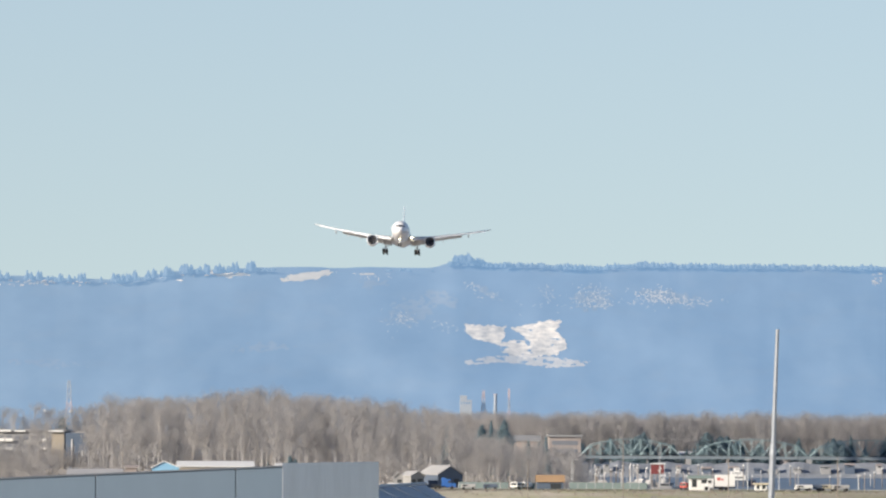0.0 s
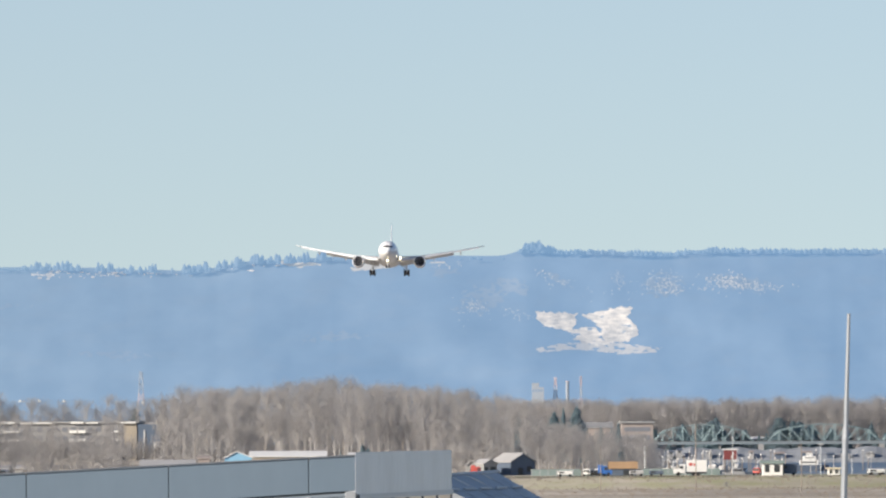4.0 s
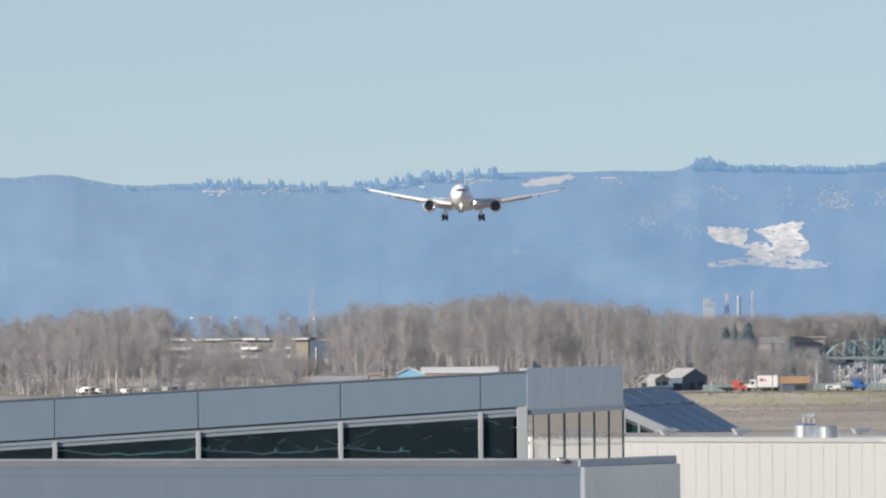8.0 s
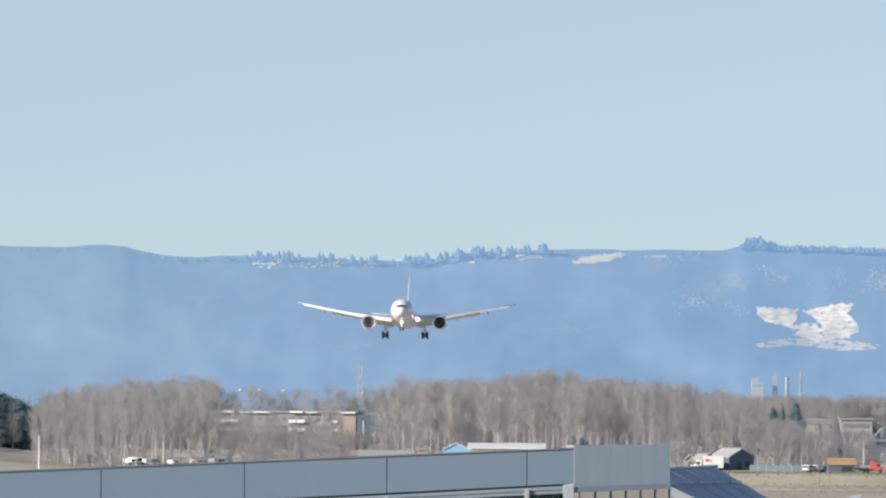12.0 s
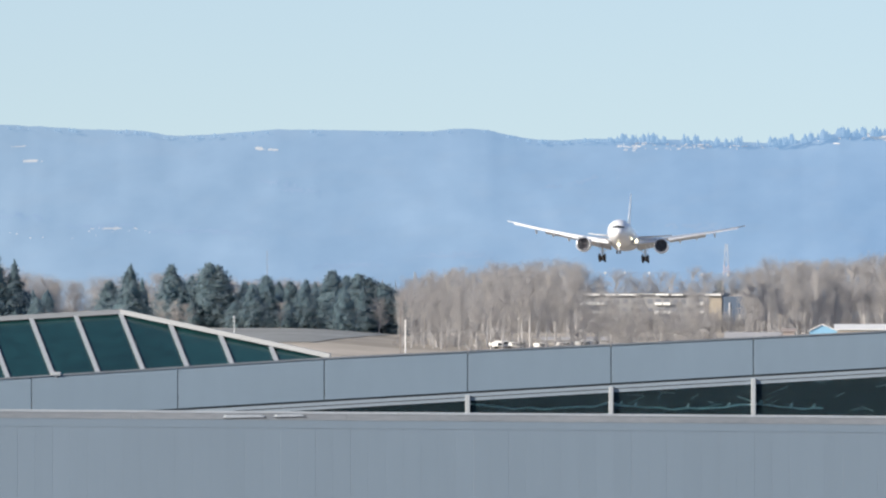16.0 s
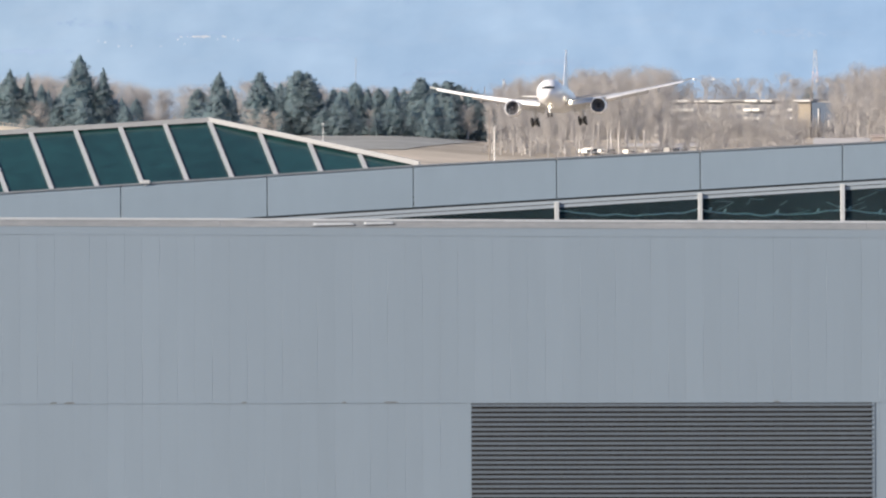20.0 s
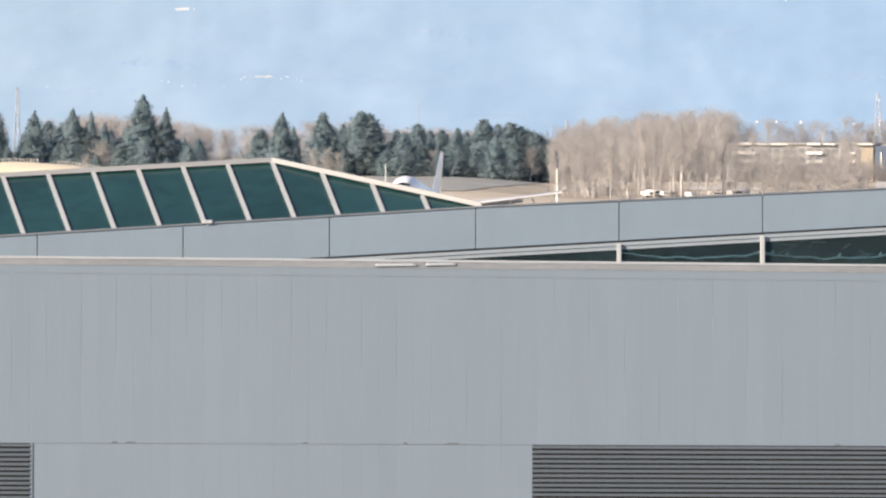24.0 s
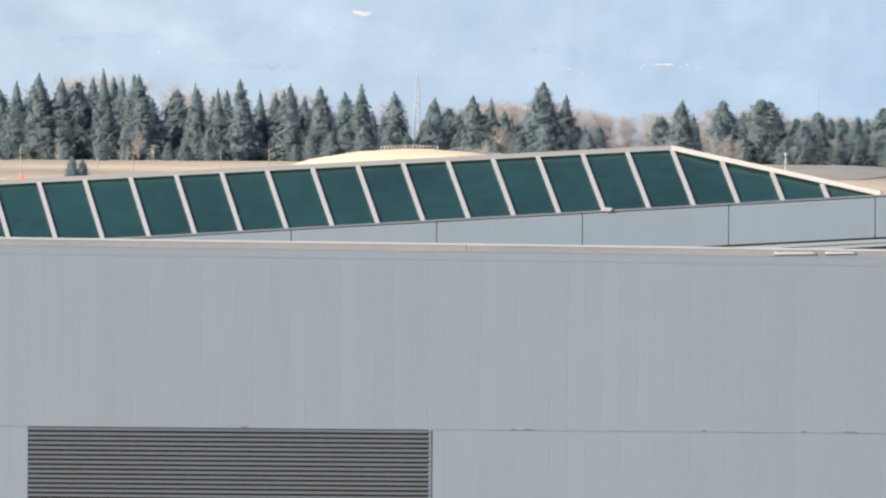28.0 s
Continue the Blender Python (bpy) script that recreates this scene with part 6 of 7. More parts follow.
# firs to the left
FIR_TOPS = ((-2760, 92), (-2480, 78), (-2440, 92), (-2300, 106), (-2180, 84), (-2057, 88), (-1960, 75), (-1850, 80), (-1780, 55), (-1700, 50), (-1600, 58), (-1526, 60), (-1450, 50), (-1380, 38), (-1290, 40), (-1206, 46), (-1120, 48), (-1060, 36), (-960, 34), (-900, 36), (-835, 10))
for row in range(2):
    u = -2760.0 + 11 * row
    while u < -828:
        sparse = -1420 < u < -1245
        if not (sparse and rng.random() < 0.75):
            kind = rng.choice(spires + firs if u < -1700 else firs + broad_firs if u < -1200 else hedge_firs + broad_firs)
            top = curve(FIR_TOPS, u) - rng.uniform(8, 62) * (0.8 if row == 0 else 0.7)
            plant_tree("fir_tree", kind, u + rng.uniform(-9, 9), 3300 + 70 * row + rng.uniform(-25, 25), top, 24, "grey-green fir in a dense belt", "dark firs", rng, rng.uniform(1.1, 1.5))
        u += rng.uniform(26, 44)
# a low rounded skirt of evergreens along the belt's foot
u = -2750.0
while u < -835:
    if not -1420 < u < -1245 and not -1330 < u < -1200:
        plant_tree("fir_tree", rng.choice(broad_firs), u, 3262 + rng.uniform(-14, 14), rng.uniform(-28, 12) if u < -1400 else rng.uniform(-14, 22), 24, "low rounded evergreen at the belt's foot", "dark firs", rng, rng.uniform(1.0, 1.4))
    u += rng.uniform(26, 46)
# pale bare crowns standing among and behind the firs
for i in range(170):
    u = rng.uniform(-2740, -830) if i < 60 else rng.uniform(-1680, -830)
    d = 3480 + rng.uniform(-30, 60) if i % 12 else 3255
    plant_tree("bare_tree", rng.choice(low_trees), u, d, (curve(FIR_TOPS, u) - rng.uniform(6, 26) if i % 12 else rng.uniform(-22, 8)), 14, "leafless pale-brown tree among the firs", "low bare trees", rng, rng.uniform(0.9, 1.4))
for u, h in ((-2454, 84), (-2416, 100), (-2378, 92), (-2299, 108), (-2250, 98), (-2235, 97), (-2138, 82), (-2100, 74), (-2057, 90), (-1975, 82), (-1915, 78), (-1849, 84), (-1787, 70), (-1720, 60), (-1650, 64), (-1527, 90), (-1488, 66), (-1620, 60), (-1284, 58), (-1208, 58), (-1145, 60), (-1127, 56), (-926, 46), (-880, 40), (-860, 34), (-840, 24), (-822, 12), (-811, 2)):
    plant_tree("fir_tree", rng.choice(spires if u < -1800 else firs if u < -1200 else hedge_firs), u, 3270, h, 24, "tall dark fir rising above the belt", "dark firs", rng, rng.uniform(1.15, 1.45) if u != -1527 else 1.25)
for u, h in ((-2382, -25), (-2260, -30), (-2215, -30)):
    plant_tree("bare_tree", low_trees[1], u, 3180, h, 14, "small leafless tree before the firs", "low bare trees", rng, 0.55)
plant_tree("fir_tree", firs[1], -2358, 2960, -48, 24, "small dark fir in dry grass", "dark firs", rng, 1.3)
plant_tree("fir_tree", firs[3], -2340, 2965, -54, 24, "small dark fir in dry grass", "dark firs", rng, 1.3)
for u, h, d in ((499, 18, 3300), (513, 27, 3297), (536, 28, 3295), (436, 19, 3300), (580, -8, 3340), (598, -10, 3340), (612, -6, 3340), (-165, 34, 3700), (-243, 30, 3800), (160, -38, 3120), (168, -44, 3110), (120, -50, 3110)):
    plant_tree("fir_tree", rng.choice(firs), u, d, h, 24, "dark fir among bare trees", "dark firs", rng, 0.95)
u = -1200.0
while u < -848:
    plant_tree("fir_tree", rng.choice(hedge_firs + firs[3:]), u, 3285 + rng.uniform(-12, 12), curve(FIR_TOPS, u) - rng.uniform(-2, 20), 24, "broad grey-green fir in a dense clump", "dark firs", rng, rng.uniform(0.9, 1.2))
    u += rng.uniform(17, 30)
# far woods beyond the river
r = random.Random(91)
for i in range(210):
    u = lerp(425, 1640, (i + r.uniform(-0.8, 0.8)) / 209)
    top = 40 + 4 * noise.noise((u / 60, 0, 0)) - abs(r.gauss(0, 5)) - 16 * (i % 3 == 0) * r.random()
    plant_tree("far_tree", r.choice(poplars), u, 4335 + 14 * (i % 4) + r.uniform(-8, 8), top, 24, "hazy leafless tree in the far woods", "far trees", r, r.uniform(1.1, 1.6))
for i in range(60):
    u = r.uniform(560, 1520) if i < 44 else r.choice((770, 914, 885, 1010, 625, 1140, 1230)) + r.uniform(-14, 14)
    plant_tree("far_fir", r.choice(firs + broad_firs), u, 4292 + r.uniform(-6, 14), r.uniform(-28, -2) if i < 44 else r.uniform(-8, 8), 24, "dark fir along the far bank", "far firs", r, r.uniform(0.9, 1.4))
# the canopy behind the fringe: a rough sheet of crowns
cu, cn = [420 + 4 * i for i in range(345)], 16
cv = []
for j in range(cn + 1):
    for u in cu:
        top = 27 + 5 * noise.noise((u / 60, 0, 0)) + 3.5 * noise.noise((u / 9, 2, 0))
        h = lerp(-80, top, j / cn)
        cv.append(tuple(at(u, h, 4392 + 9 * j / cn + 1.2 * noise.noise((u / 14, h / 12, 4)) + 0.5 * noise.noise((u / 6, h / 8, 9)))))
cm_ = bpy.data.meshes.new("far_canopy")
cm_.from_pydata(cv, [], [(j * len(cu) + i, j * len(cu) + i + 1, (j + 1) * len(cu) + i + 1, (j + 1) * len(cu) + i) for j in range(cn) for i in range(len(cu) - 1)])
cm_.materials.append(CANOPY)
cm_.polygons.foreach_set("use_smooth", [True] * len(cm_.polygons))
tagged(new("far_canopy", cm_), "massed leafless crowns of the far woods", "woods", kind="stuff")
# trees away to the right, seen only in the mirror glazing
for i in range(46):
    plant_tree("bare_tree", r.choice(poplars), 5650 + r.uniform(-620, 620), 1150 + r.uniform(-70, 70), r.uniform(-118, -80), 24, "leafless tree beyond the taxiway", "taxiway trees", r, r.uniform(0.8, 1.2))
# undergrowth below the poplars
def thicket(seed):
    """Stems and twigs of a long thicket of leafless saplings."""
    q = random.Random(seed)
    stems, fuzz = Shape(), Shape()
    for k in range(120):
        b_ = Vector((q.uniform(-11, 11), q.uniform(-3, 3), 0))
        tip = b_ + Vector((q.gauss(0, 0.5), q.gauss(0, 0.5), q.uniform(2.5, 6.5)))
        stems.bar(b_, tip, 0.06, 0.02, 3)
        for j in range(44):
            a_ = b_.lerp(tip, q.uniform(0.15, 1.0))
            d_ = Vector((q.gauss(0, 0.5), q.gauss(0, 0.5), abs(q.gauss(0.6, 0.4)))) * q.uniform(0.5, 1.2)
            s_ = Vector((q.uniform(0.015, 0.035), 0.01, 0))
            fuzz.face(a_ - s_, a_ + s_, a_ + d_)
    return stems.data("stem", BARK), fuzz.data("crown", TWIG)


thickets = [thicket(500 + i) for i in range(4)]
for i in range(120):
    u, d, tall_ = (lerp(-2740, 640, (i + r.uniform(-0.4, 0.4)) / 77), 3560, 1.0) if i < 78 else (lerp(-815, 470, (i - 78 + r.uniform(-0.4, 0.4)) / 41), 3690, 2.0)
    t = thing("thicket", pose(*on_ground(u, d if u < 450 else 3380, 0.2), 0, 0, r.choice((0, 180)) + r.uniform(-8, 8)), "low thicket of leafless saplings at the wood's foot", "thicket", "thickets")
    t.scale = (1.0, 1.0, r.uniform(0.8, 1.3) * tall_)
    m_ = r.choice(thickets)
    part("stem", m_[0], BARK, t)
    part("crown", m_[1], TWIG, t)
shrubs = [bare_tree(400 + i, 5, 2.6, 1500, 0.02) for i in range(3)]
for i in range(22):
    u = r.uniform(-815, -400)
    plant_tree("bare_shrub", r.choice(shrubs), u, r.uniform(3035, 3075), r.uniform(-90, -72), 5, "tangled leafless shrub beside the parked vans", "bare shrubs", r, r.uniform(1.0, 1.7))
for i in range(120):
    u = r.uniform(-822, 460)
    plant_tree("bare_shrub", r.choice(shrubs), u, r.uniform(3092, 3200), r.uniform(-76, -50) if u < -200 else r.uniform(-66, -42), 5, "tangled leafless shrub below the poplars", "bare shrubs", r, r.uniform(0.9, 1.6))
plant_tree("bare_shrub", shrubs[0], 802, 2962, -107, 5, "dark low shrub in the dry field", "bare shrubs", r, 2.2)
for u, h in ((-455, -12), (-432, -4), (-410, -9), (-392, -2), (-372, -14), (-346, -20), (-318, -28), (-300, -18)):
    plant_tree("bare_tree", r.choice(low_trees), u, 3060, h, 14, "leafless tree standing before the flats", "bare trees", r, r.uniform(0.6, 0.85))
for u, h in ((482, -34), (497, -20), (512, -14), (528, -26), (556, -20), (572, -12), (590, -24), (608, -30), (330, -52), (362, -46), (318, -40)):
    plant_tree("bare_tree", r.choice(low_trees), u, 3085, h, 14, "leafless brown tree behind the levee huts", "bare trees", r, r.uniform(0.5, 0.75))
plant_tree("fir_tree", broad_firs[0], 420, 3070, -68, 24, "low dark evergreen beside a hut", "dark firs", r, 1.3)
# scrub at the levee foot and along the track
sc_ = Shape()
for i in range(2600):
    u = r.uniform(330, 1320)
    d = r.uniform(2935, 2992) if i < 900 else 2420 + 530 * math.sqrt(r.random())
    g_ = on_ground(u, d, 0.1)
    h, w = (r.uniform(0.2, 0.55), r.uniform(0.15, 0.8)) if i < 900 else (r.uniform(0.12, 0.3), r.uniform(0.3, 1.8))
    sc_.face((g_.x - w, d, g_.z), (g_.x + w, d + 0.2, g_.z), (g_.x + r.uniform(-0.5, 0.5) * w, d, g_.z + h))
solid("dry_scrub", sc_, SCRUB, "tufts of dry brown scrub", "scrub", kind="stuff")

# ---- parked vans and cars ----
def van(m, label, paint, long=5.5, tall=2.6, group="parked vans"):
    v = thing("van", m, label, "van", group)
    part("body", chamfered(Shape().box(-long / 2, -1, 0.5, long / 2, 1, tall), "body", paint, 0.15), paint, v)
    part("windscreen", Shape().prism([(-long / 2 - 0.02, -0.85, tall * 0.55), (-long / 2 - 0.02, 0.85, tall * 0.55), (-long / 2 - 0.02, 0.8, tall * 0.9), (-long / 2 - 0.02, -0.8, tall * 0.9)], [(-long / 2 + 0.3, -0.85, tall * 0.55), (-long / 2 + 0.3, 0.85, tall * 0.55), (-long / 2 + 0.3, 0.8, tall * 0.9), (-long / 2 + 0.3, -0.8, tall * 0.9)]), P_DARK, v)
    part("side_window", Shape().box(-long * 0.4, -1.03, tall * 0.58, -long * 0.05, -0.98, tall * 0.86), P_DARK, v)
    for x in (-long * 0.32, long * 0.32):
        for y in (-1.0, 1.0):
            part("wheel", Shape().bar((x, y - 0.12, 0.38), (x, y + 0.12, 0.38), 0.38, 0.38, 12), TYRE_, v)
    return v


TYRE_ = material("road_tyre", (0.03, 0.03, 0.03), 0.85)
rng = random.Random(15)
for u, d in [(-636 + 10 * i, 3086 + 6 * (i % 3)) for i in range(5)] + [(-520 + 11 * i, 3080 + 7 * (i % 3)) for i in range(6)] + [(-560, 3076), (-392, 3076)]:
    van(pose(*on_ground(u, d, 0.0), 0, 0, rng.uniform(60, 120)), "white camper van parked before the bare trees", P_WHITE if rng.random() < 0.8 else P_GREY, rng.uniform(3.6, 5.2), rng.uniform(1.5, 2.0))
for u, d, p, l in ((1065, 3012, P_WHITE, "white van parked beside the levee road"), (1082, 3014, P_SLATE, "dark van parked beside the levee road"), (1108, 3020, P_CREAM, "cream van parked beside the levee road"), (1130, 3014, P_PALE, "pale van parked beside the levee road"), (859, 3046, P_RED, "red van parked beside the kiosk"), (560, 3040, P_WHITE, "white car beside the mesh fence"), (575, 3042, P_WHITE, "white car beside the mesh fence")):
    van(pose(*on_ground(u, d, 0), 0, 0, 10 if u > 1000 else 65), l, p, 4.4, 1.55 if u > 1000 else 1.8, "vehicles by the road")


van(pose(*on_ground(909, 3026, 0), 0, 0, 0), "tall slate-grey van parked beside the kiosk", P_SLATE, 4.4, 2.9, "vehicles by the road")


# ---- moving traffic on the levee ----
def truck(label, cab_paint, box_paint, faces, box_long=5.0):
    """A lorry standing at its origin; faces -1 drives to the left."""
    t = thing("lorry", pose(0, 0, 0), label, "truck")
    f = faces
    part("cab", chamfered(Shape().prism([(f * 2.6, -1.2, 0.6), (f * 4.6, -1.2, 0.6), (f * 4.6, 1.2, 0.6), (f * 2.6, 1.2, 0.6)], [(f * 2.6, -1.15, 2.9), (f * 4.0, -1.15, 2.9), (f * 4.0, 1.15, 2.9), (f * 2.6, 1.15, 2.9)]), "cab", cab_paint, 0.1), cab_paint, t)
    part("hood", Shape().box(min(f * 4.4, f * 5.6), -1.05, 0.6, max(f * 4.4, f * 5.6), 1.05, 1.75), cab_paint, t)
    part("windscreen", Shape().box(min(f * 4.15, f * 4.4), -1.0, 1.8, max(f * 4.15, f * 4.4), 1.0, 2.6), P_DARK, t)
    part("side_window", Shape().box(min(f * 3.2, f * 4.0), -1.22, 1.75, max(f * 3.2, f * 4.0), -1.15, 2.5), P_DARK, t)
    part("chassis", Shape().box(-box_long + 2.3, -0.9, 0.55, 2.5, 0.9, 0.95) if f > 0 else Shape().box(-2.5, -0.9, 0.55, box_long - 2.3, 0.9, 0.95), P_DARK, t)
    if box_paint:
        x0, x1 = sorted((f * 2.3, f * (2.3 - box_long)))
        bx = part("cargo_box", chamfered(Shape().box(x0, -1.25, 0.95, x1, 1.25, 3.9), "cargo_box", box_paint, 0.06), box_paint, t, "white cargo box with red bars")
        part("marking", Shape().box(lerp(x0, x1, 0.1), -1.27, 2.5, lerp(x0, x1, 0.28), -1.24, 3.2), P_RED, bx)
        part("marking", Shape().box(lerp(x0, x1, 0.32), -1.27, 2.5, lerp(x0, x1, 0.42), -1.24, 2.95), P_RED, bx)
    else:
        part("sleeper", chamfered(Shape().box(min(f * 1.2, f * 2.6), -1.2, 0.9, max(f * 1.2, f * 2.6), 1.2, 3.3), "sleeper", cab_paint, 0.1), cab_paint, t)
        part("flatbed", Shape().box(min(f * 1.0, f * (1.0 - box_long)), -1.2, 0.95, max(f * 1.0, f * (1.0 - box_long)), 1.2, 1.3), P_DARK, t)
    for x in (4.4, 0.6, -0.6):
        for y in (-1.1, 1.1):
            part("wheel", Shape().bar((f * x, y - 0.18, 0.5), (f * x, y + 0.18, 0.5), 0.5, 0.5, 14), TYRE_, t)
    return t


white_lorry = truck("white delivery lorry with red markings driving on the levee", P_WHITE, P_WHITE, -1)
red_lorry = truck("red tractor lorry driving on the levee", P_RED, None, 1, 4.5)
blue_lorry = truck("blue tractor lorry driving on the levee", P_BLUE, None, 1, 3.0)
white_car = van(pose(0, 0, 0), "white car driving on the levee", P_WHITE, 4.8, 1.7, "cars")
dark_car = van(pose(0, 0, 0), "dark car driving on the levee", P_SLATE, 4.6, 1.6, "cars")
pale_car = van(pose(0, 0, 0), "pale car driving on the levee", P_PALE, 4.6, 1.65, "cars")

red_lorry.scale = blue_lorry.scale = (0.8, 0.85, 0.88)
white_car.scale = dark_car.scale = pale_car.scale = (0.78, 0.85, 0.85)


# ---- the airliner; its origin lies midway between the engine inlets, its nose points to -y ----
PAINT = material("white_gloss_paint", (0.80, 0.80, 0.81), 0.3, 0, 0.02, 0.3, coat=0.2)
LOWER = material("pale_grey_wing_paint", (0.64, 0.65, 0.66), 0.35, 0.1, 0.06, 0.4)
METAL = material("polished_lip", (0.75, 0.75, 0.76), 0.2, 0.9, 0.05, 1.0)
FAN = material("dark_fan", (0.05, 0.05, 0.06), 0.5, 0.4, 0.2, 2.0)
TYRE = material("tyre_rubber", (0.05, 0.05, 0.052), 0.85, 0, 0.2, 2.0)
GLASS = material("cockpit_glass", (0.02, 0.025, 0.03), 0.08, 0, 0.1, 1.0)
LAMP = material("landing_lamp", (1, 0.9, 0.7), 0.3, glow=(1.0, 0.86, 0.55, 14.0))
S0 = 22.0


def ring_at(s, w, h, zc, n=28, lift=0.0):
    return [(w * math.cos(TAU * i / n), s - S0, zc + h * math.sin(TAU * i / n)) for i in range(n)]


def airliner():
    jet = thing("airliner", pose(0, 0, 0), "white twin-engined airliner with its wheels down for landing", "airplane")
    fz = 2.5
    prof = [(0.0, 0.05, 0.05, -0.75), (0.35, 0.75, 0.7, -0.72), (1.1, 1.35, 1.25, -0.6), (2.2, 1.95, 1.85, -0.42), (3.6, 2.45, 2.4, -0.2), (5.5, 2.85, 2.85, -0.05),
            (8.0, 3.08, 3.08, 0), (12, 3.1, 3.1, 0), (42, 3.1, 3.1, 0), (48, 2.9, 2.85, 0.25), (54, 2.25, 2.2, 0.8), (59, 1.3, 1.4, 1.35), (62.8, 0.35, 0.75, 1.7), (63.7, 0.1, 0.5, 1.75)]
    hull = part("fuselage", Shape().loft([ring_at(s, w, h, fz + dz) for s, w, h, dz in prof]), PAINT, jet, "white fuselage", True)

    def nose_s(x, z):
        """How far back from the tip the skin lies at that offset."""
        for (s0, w0_, h0_, d0), (s1, w1_, h1_, d1) in zip(prof, prof[1:]):
            for k in range(10):
                f = k / 10
                w_, h_, d_ = lerp(w0_, w1_, f), lerp(h0_, h1_, f), lerp(d0, d1, f)
                if (x / w_) ** 2 + ((z - fz - d_) / h_) ** 2 <= 1:
                    return lerp(s0, s1, f)
        return 4.0

    for i in range(-3, 3):
        xa, xb = i * 0.52 + 0.03, (i + 1) * 0.52 - 0.03
        za_, zb_w = 0.5 + 0.02 * abs(i + 0.5), 1.2 - 0.09 * abs(i + 0.5)
        q = [(x, nose_s(x, fz + z) - S0 - 0.22, fz + z) for x, z in ((xa, za_), (xb, za_), (xb, zb_w), (xa, zb_w))]
        part("cockpit_window", Shape().prism(q, [(x, y + 0.6, z) for x, y, z in q]), GLASS, hull, "dark cockpit window")
    part("belly_fairing", Shape().loft([ring_at(s, w, h, 0.85) for s, w, h in ((18, 0.6, 0.2), (21, 2.9, 1.2), (26, 3.5, 1.75), (36, 3.5, 1.75), (40, 2.6, 1.2), (43, 0.5, 0.3))]), LOWER, hull, "", True)
    # fin and rudder
    def blade(pts, thick):
        s = Shape()
        rings = []
        for (sl, st, z, x, t) in pts:
            c = st - sl
            prof_ = [(0, 0), (0.08, 0.6), (0.3, 1.0), (0.6, 0.75), (1.0, 0.06), (0.6, -0.75), (0.3, -1.0), (0.08, -0.6)]
            rings.append((sl, c, z, x, t, prof_))
        return rings
    fr = [[(t * b, sl - S0 + c * a, z) for a, b in pf] for sl, c, z, x, t, pf in blade([(47.5, 60.5, fz + 2.6, 0, 0.36), (58.3, 63.2, 15.2, 0, 0.11)], 0)]
    part("fin", Shape().loft(fr), PAINT, jet, "white tail fin")
    for side in (-1, 1):
        hr = [[(x, sl - S0 + c * a, z + t * b) for a, b in pf] for sl, c, z, x, t, pf in blade([(54.0, 61.0, fz + 1.2, side * 1.2, 0.35), (60.0, 63.0, fz + 2.3, side * 10.75, 0.1)], 0)]
        part("stabiliser", Shape().loft(hr), LOWER, jet, "", True)
        wr = [[(x, sl - S0 + c * a, z + t * b) for a, b in pf] for sl, c, z, x, t, pf in
              blade([(19.0, 32.5, 0.75, side * 2.4, 0.85), (25.2, 34.0, 1.85, side * 9.9, 0.5), (33.0, 38.2, 4.25, side * 21.5, 0.26), (39.6, 42.0, 6.45, side * 30.4, 0.10)], 0)]
        wing_ = part("wing", Shape().loft(wr), LOWER, jet, "pale grey wing with lowered flaps", True)
        # slats and flaps
        for xa, xb, sa, sb, za, zb_ in ((3.4, 8.2, 19.6, 23.4, 0.55, 1.15), (11.5, 28.6, 26.0, 38.0, 1.95, 5.8)):
            part("slat", Shape().prism([(side * xa, sa - S0 - 0.5, za - 0.45), (side * xb, sb - S0 - 0.35, zb_ - 0.3), (side * xb, sb - S0 + 0.3, zb_ + 0.12), (side * xa, sa - S0 + 0.5, za + 0.3)],
                                       [(side * xa, sa - S0 + 0.2, za - 0.5), (side * xb, sb - S0 + 0.2, zb_ - 0.32), (side * xb, sb - S0 + 0.7, zb_ + 0.1), (side * xa, sa - S0 + 1.1, za + 0.32)]), PAINT, wing_)
        for xa, xb, sa, sb, za, zb_, drop in ((3.3, 8.6, 32.0, 33.3, 0.6, 1.4, 1.35), (9.0, 11.0, 33.4, 33.8, 1.6, 1.9, 0.9), (11.3, 20.5, 33.9, 37.0, 2.0, 3.7, 0.5)):
            part("flap", Shape().prism([(side * xa, sa - S0, za), (side * xb, sb - S0, zb_), (side * xb, sb - S0 + 1.6, zb_ - drop * 0.8), (side * xa, sa - S0 + 2.2, za - drop)],
                                       [(side * xa, sa - S0 + 0.1, za + 0.25), (side * xb, sb - S0 + 0.1, zb_ + 0.2), (side * xb, sb - S0 + 1.7, zb_ - drop * 0.8 + 0.08), (side * xa, sa - S0 + 2.3, za - drop + 0.1)]), LOWER, wing_)
        for x_, s_, z_ in ((6.6, 30.5, 0.5), (14.2, 32.8, 2.0), (18.3, 34.3, 3.0), (22.8, 36.6, 4.0)):
            part("flap_fairing", Shape().loft([[(side * x_ + w * math.cos(TAU * i / 8), s_ + ds - S0, z_ - dz + h * math.sin(TAU * i / 8)) for i in range(8)]
                                               for ds, w, h, dz in ((-2.5, 0.05, 0.05, 0), (-0.8, 0.25, 0.32, 0.2), (1.2, 0.25, 0.35, 0.3), (3.4, 0.05, 0.08, 0.7))]), LOWER, wing_)
        # engine
        ex = side * 9.9

        def er(r, y, z=0.0, n=28):
            return [(ex + r * math.cos(TAU * i / n), y, z + r * math.sin(TAU * i / n)) for i in range(n)]
        eng = part("engine", Shape().loft([er(1.62, 0.0), er(1.82, 0.5), (er(1.93, 1.6)), er(1.9, 3.4), er(1.6, 5.2), er(1.35, 5.9)], False), PAINT, jet, "white engine nacelle", True)
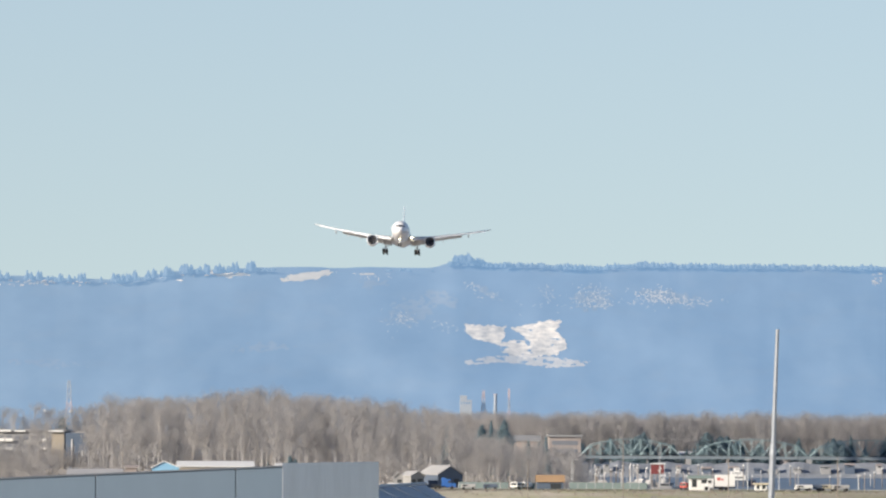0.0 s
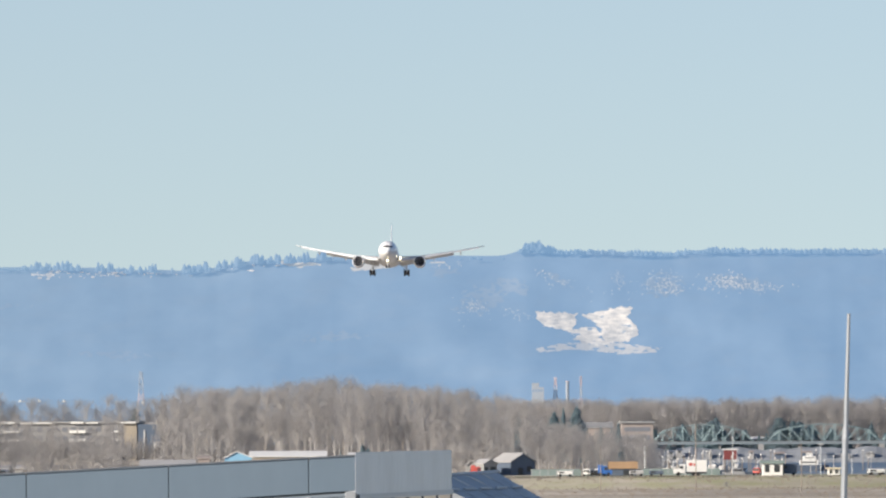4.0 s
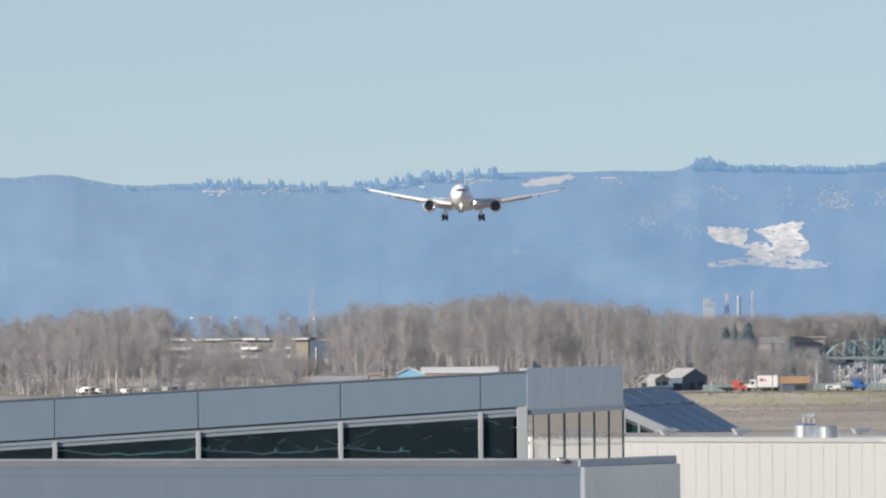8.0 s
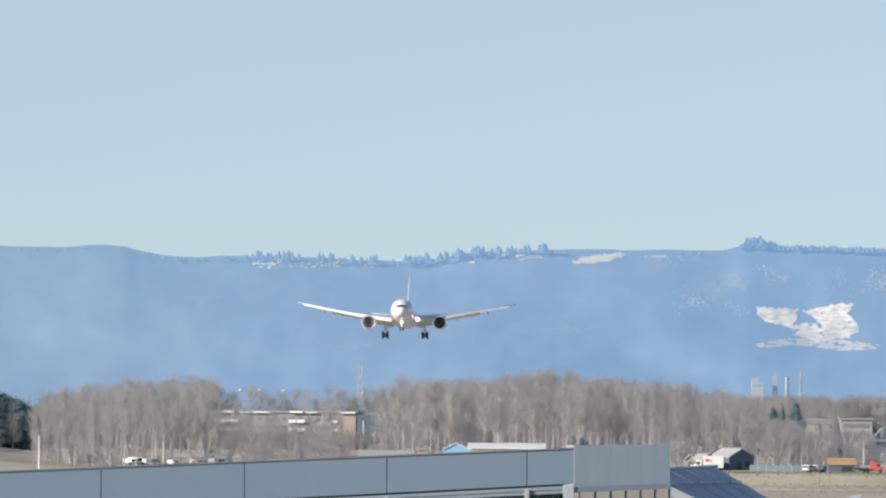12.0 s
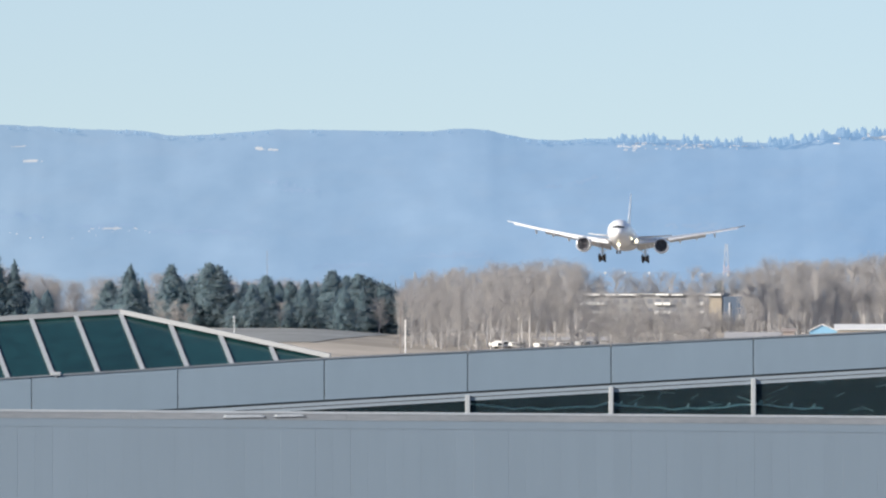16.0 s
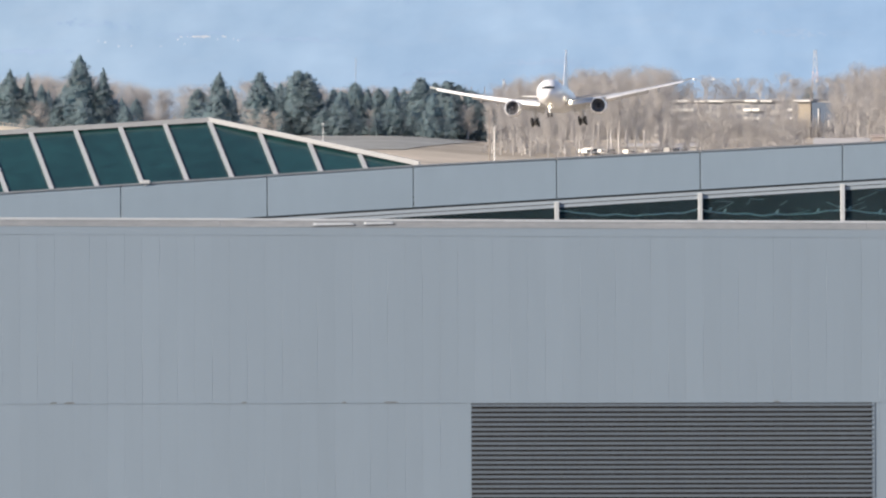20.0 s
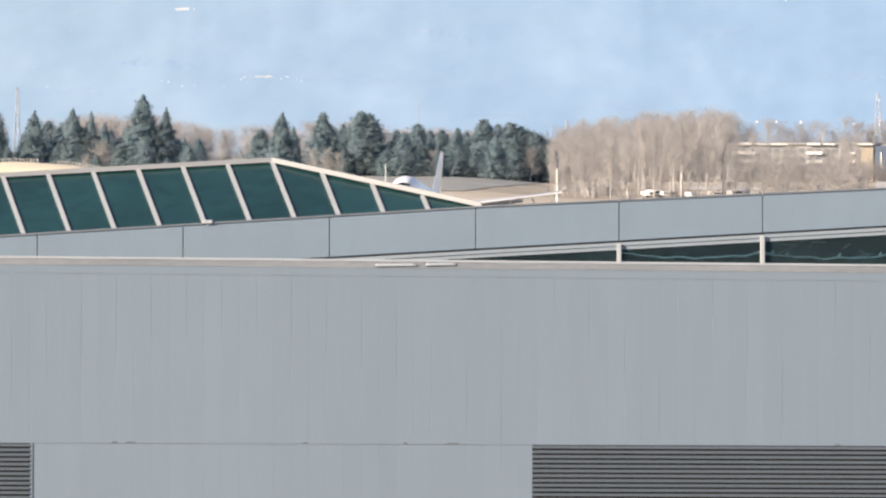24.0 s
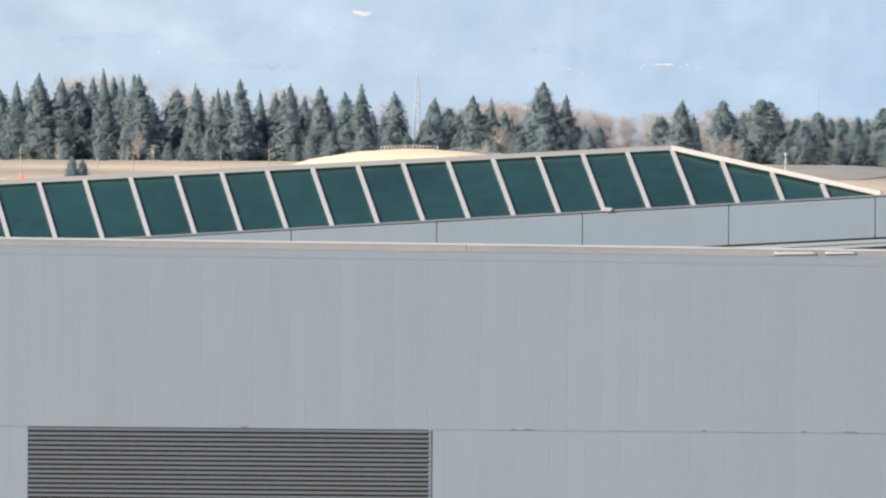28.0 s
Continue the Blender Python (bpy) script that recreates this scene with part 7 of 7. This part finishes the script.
        part("intake_lip", Shape().loft([er(1.68, 0.12), er(1.72, -0.06), er(1.62, -0.16), er(1.5, -0.06), er(1.47, 0.4), er(1.52, 1.1)], False), METAL, eng, "bright metal intake lip", True)
        part("fan", Shape().loft([er(1.53, 1.1), er(0.4, 1.0)]), FAN, eng)
        part("spinner", Shape().loft([er(0.42, 1.0), er(0.3, 0.65), er(0.06, 0.4)]), FAN, eng)
        c_, s_ = math.cos(0.11), math.sin(0.11)
        bl = Shape().prism([(0.4, 0.95, 0), (1.5, 0.9, 0), (1.5 * c_, 1.05, 1.5 * s_), (0.4 * c_, 1.0, 0.4 * s_)], [(0.4, 0.97, 0), (1.5, 0.92, 0), (1.5 * c_, 1.07, 1.5 * s_), (0.4 * c_, 1.02, 0.4 * s_)]).data("fan_blade", METAL)
        for i in range(22):
            part("fan_blade", bl, METAL, eng).matrix_basis = pose(ex, 0, 0, 0, 360 * i / 22, 0)
        part("exhaust_core", Shape().loft([er(1.0, 5.0), er(0.7, 7.0), er(0.1, 8.2)]), FAN, eng, "", True)
        part("pylon", Shape().prism([(ex - 0.25, 1.2, 1.7), (ex + 0.25, 1.2, 1.7), (ex + 0.2, 7.5, 1.2), (ex - 0.2, 7.5, 1.2)], [(ex - 0.2, 3.2, 2.1), (ex + 0.2, 3.2, 2.1), (ex + 0.2, 9, 1.7), (ex - 0.2, 9, 1.7)]), PAINT, eng)
        # main gear
        gx, gy = side * 5.5, 31.8 - S0
        gear = part("main_gear", Shape().bar((gx * 0.98, gy, 0.2), (gx, gy, -2.9), 0.24, 0.2, 10), LOWER, jet, "main landing gear leg")
        part("side_brace", Shape().bar((gx - side * 2.2, gy, 0.0), (gx, gy, -1.7), 0.12, 0.12, 8), LOWER, gear)
        part("drag_brace", Shape().bar((gx, gy - 2.2, 0.1), (gx, gy, -1.9), 0.11, 0.11, 8), LOWER, gear)
        part("gear_door", Shape().box(gx + side * 0.45, gy - 0.9, -1.7, gx + side * 0.52, gy + 0.9, 0.3), PAINT, gear)
        part("bogie_beam", Shape().bar((gx, gy - 1.75, -2.55), (gx, gy + 1.75, -3.35), 0.18, 0.18, 8), LOWER, gear)
        for wy, wz in ((-1.45, -2.62), (0, -2.95), (1.45, -3.28)):
            part("axle", Shape().bar((gx - 0.6, gy + wy, wz), (gx + 0.6, gy + wy, wz), 0.3, 0.3, 10), FAN, gear)
            for wx in (-0.7, 0.7):
                wh = Shape().loft([[(gx + wx + dx, gy + wy + r * math.cos(TAU * i / 16), wz + r * math.sin(TAU * i / 16)) for i in range(16)] for dx, r in ((-0.24, 0.3), (-0.24, 0.55), (-0.17, 0.67), (0.17, 0.67), (0.24, 0.55), (0.24, 0.3))])
                part("tyre", wh, TYRE, gear)
                part("wheel_hub", Shape().bar((gx + wx - 0.25, gy + wy, wz), (gx + wx + 0.25, gy + wy, wz), 0.3, 0.3, 10), LOWER, gear)
        # lamps in the wing roots
        part("landing_light", Shape().bar((side * 3.75, 19.6 - S0, 1.0), (side * 3.75, 19.2 - S0, 0.98), 0.2, 0.2, 12), LAMP if side > 0 else GLASS, wing_, "lit landing light" if side > 0 else "unlit landing light")
    # nose gear
    ny = 5.9 - S0
    ng = part("nose_gear", Shape().bar((0, ny + 0.2, 0.3), (0, ny, -2.75), 0.16, 0.13, 8), LOWER, jet, "nose landing gear leg")
    for wx in (-0.38, 0.38):
        part("tyre", Shape().loft([[(wx + dx, ny + r * math.cos(TAU * i / 16), -2.75 + r * math.sin(TAU * i / 16)) for i in range(16)] for dx, r in ((-0.2, 0.25), (-0.2, 0.45), (-0.14, 0.54), (0.14, 0.54), (0.2, 0.45), (0.2, 0.25))]), TYRE, ng)
    for wx in (-0.55, 0.55):
        part("gear_door", Shape().box(wx - 0.03, ny - 0.2, -1.2, wx + 0.03, ny + 2.2, -0.35), PAINT, ng)
    part("taxi_light", Shape().bar((0, ny - 0.25, -0.95), (0, ny - 0.45, -0.95), 0.18, 0.18, 12), LAMP, ng, "lit taxi light")
    return jet


jet = airliner()


# ---- movement ----
def drive(car, u0, speed, lane):
    """Along the levee road at a steady speed, in units of bearing a second."""
    rows = []
    for t in (0, 4, 8, 12, 16, 20, 24, 28):
        g_ = on_ground(u0 + speed * t, YR + lane, -0.12)
        rows.append((t, pose(*g_)))
    walk(car, rows)


def motions():
    walk(jet, [(t, pose(x, y, EYE + z) @ pose(0, 0, 0, 0, 0, yaw) @ pose(0, 0, 0, pitch, 0, 0) @ pose(0, 0, 0, 0, bank, 0)) for t, x, y, z, yaw, pitch, bank in JET_ROWS])
    drive(white_lorry, 925, -44.5, 2.5)
    drive(red_lorry, 184, 39.8, -2.5)
    drive(blue_lorry, 420, 36.8, -2.5)
    drive(white_car, 346, 42.5, -2.5)
    drive(dark_car, 513, 41.0, -2.5)
    drive(pale_car, 474, 42.0, -2.5)


JET_ROWS = [
    (0, 68.6, 4152, 66.1, -2.1, -4.2, 1.6), (1, 60.9, 4089, 62.3, -2.1, -4.2, 1.5), (2, 53.2, 4025, 58.4, -2.0, -4, 0.2), (3, 45.5, 3960, 54.9, -2.0, -3.7, 0.0),
    (4, 37.8, 3896, 51.7, -1.9, -3.5, 0.4), (5, 29.9, 3831, 49.1, -1.9, -3.3, 1.1), (6, 21.8, 3765, 46.1, -1.8, -3, 1.6), (7, 13.6, 3699, 43.2, -1.8, -3, 1.6),
    (8, 5.9, 3632, 39.9, -1.8, -3, 0.5), (9, -1.7, 3564, 36.6, -1.8, -3, 0.0), (10, -9.1, 3496, 33.0, -1.8, -3, 0.1), (11, -16.6, 3428, 28.8, -1.8, -3, 0.3),
    (12, -24.4, 3359, 25.4, -1.8, -3, 0.1), (13, -34.4, 3289, 22.9, -1.8, -3, 0.3), (14, -43.0, 3219, 19.5, -1.8, -3, 0.5), (15, -51.5, 3148, 16.0, -1.8, -3, 0.8),
    (16, -59.7, 3077, 13.0, -1.8, -3, 1.2), (17, -67.3, 3006, 9.4, -1.6, -3, 0.6), (18, -74.5, 2933, 5.6, -1.5, -3, -0.7), (19, -81.8, 2861, 2.5, -2.1, -3, -1.0),
    (20, -89.9, 2787, -0.9, -2.7, -3, -1.8), (21, -97.9, 2713, -4.2, -3.2, -3, -1.2), (22, -105.8, 2641, -7.3, -3.8, -3.6, 0), (23, -114.3, 2573, -10.2, -4.3, -4.4, 1),
    (24, -123.2, 2512, -13.3, -4.8, -5.0, 1.8), (25, -131.7, 2452, -16.5, -5.5, -4.5, 1.2), (26, -139.5, 2395, -19.8, -5.5, -3.2, 0.5), (27, -147.0, 2342, -22.5, -5.5, -1.5, 0),
    (28, -154.4, 2292, -23.7, -5.5, 0, 0),
]
motions()
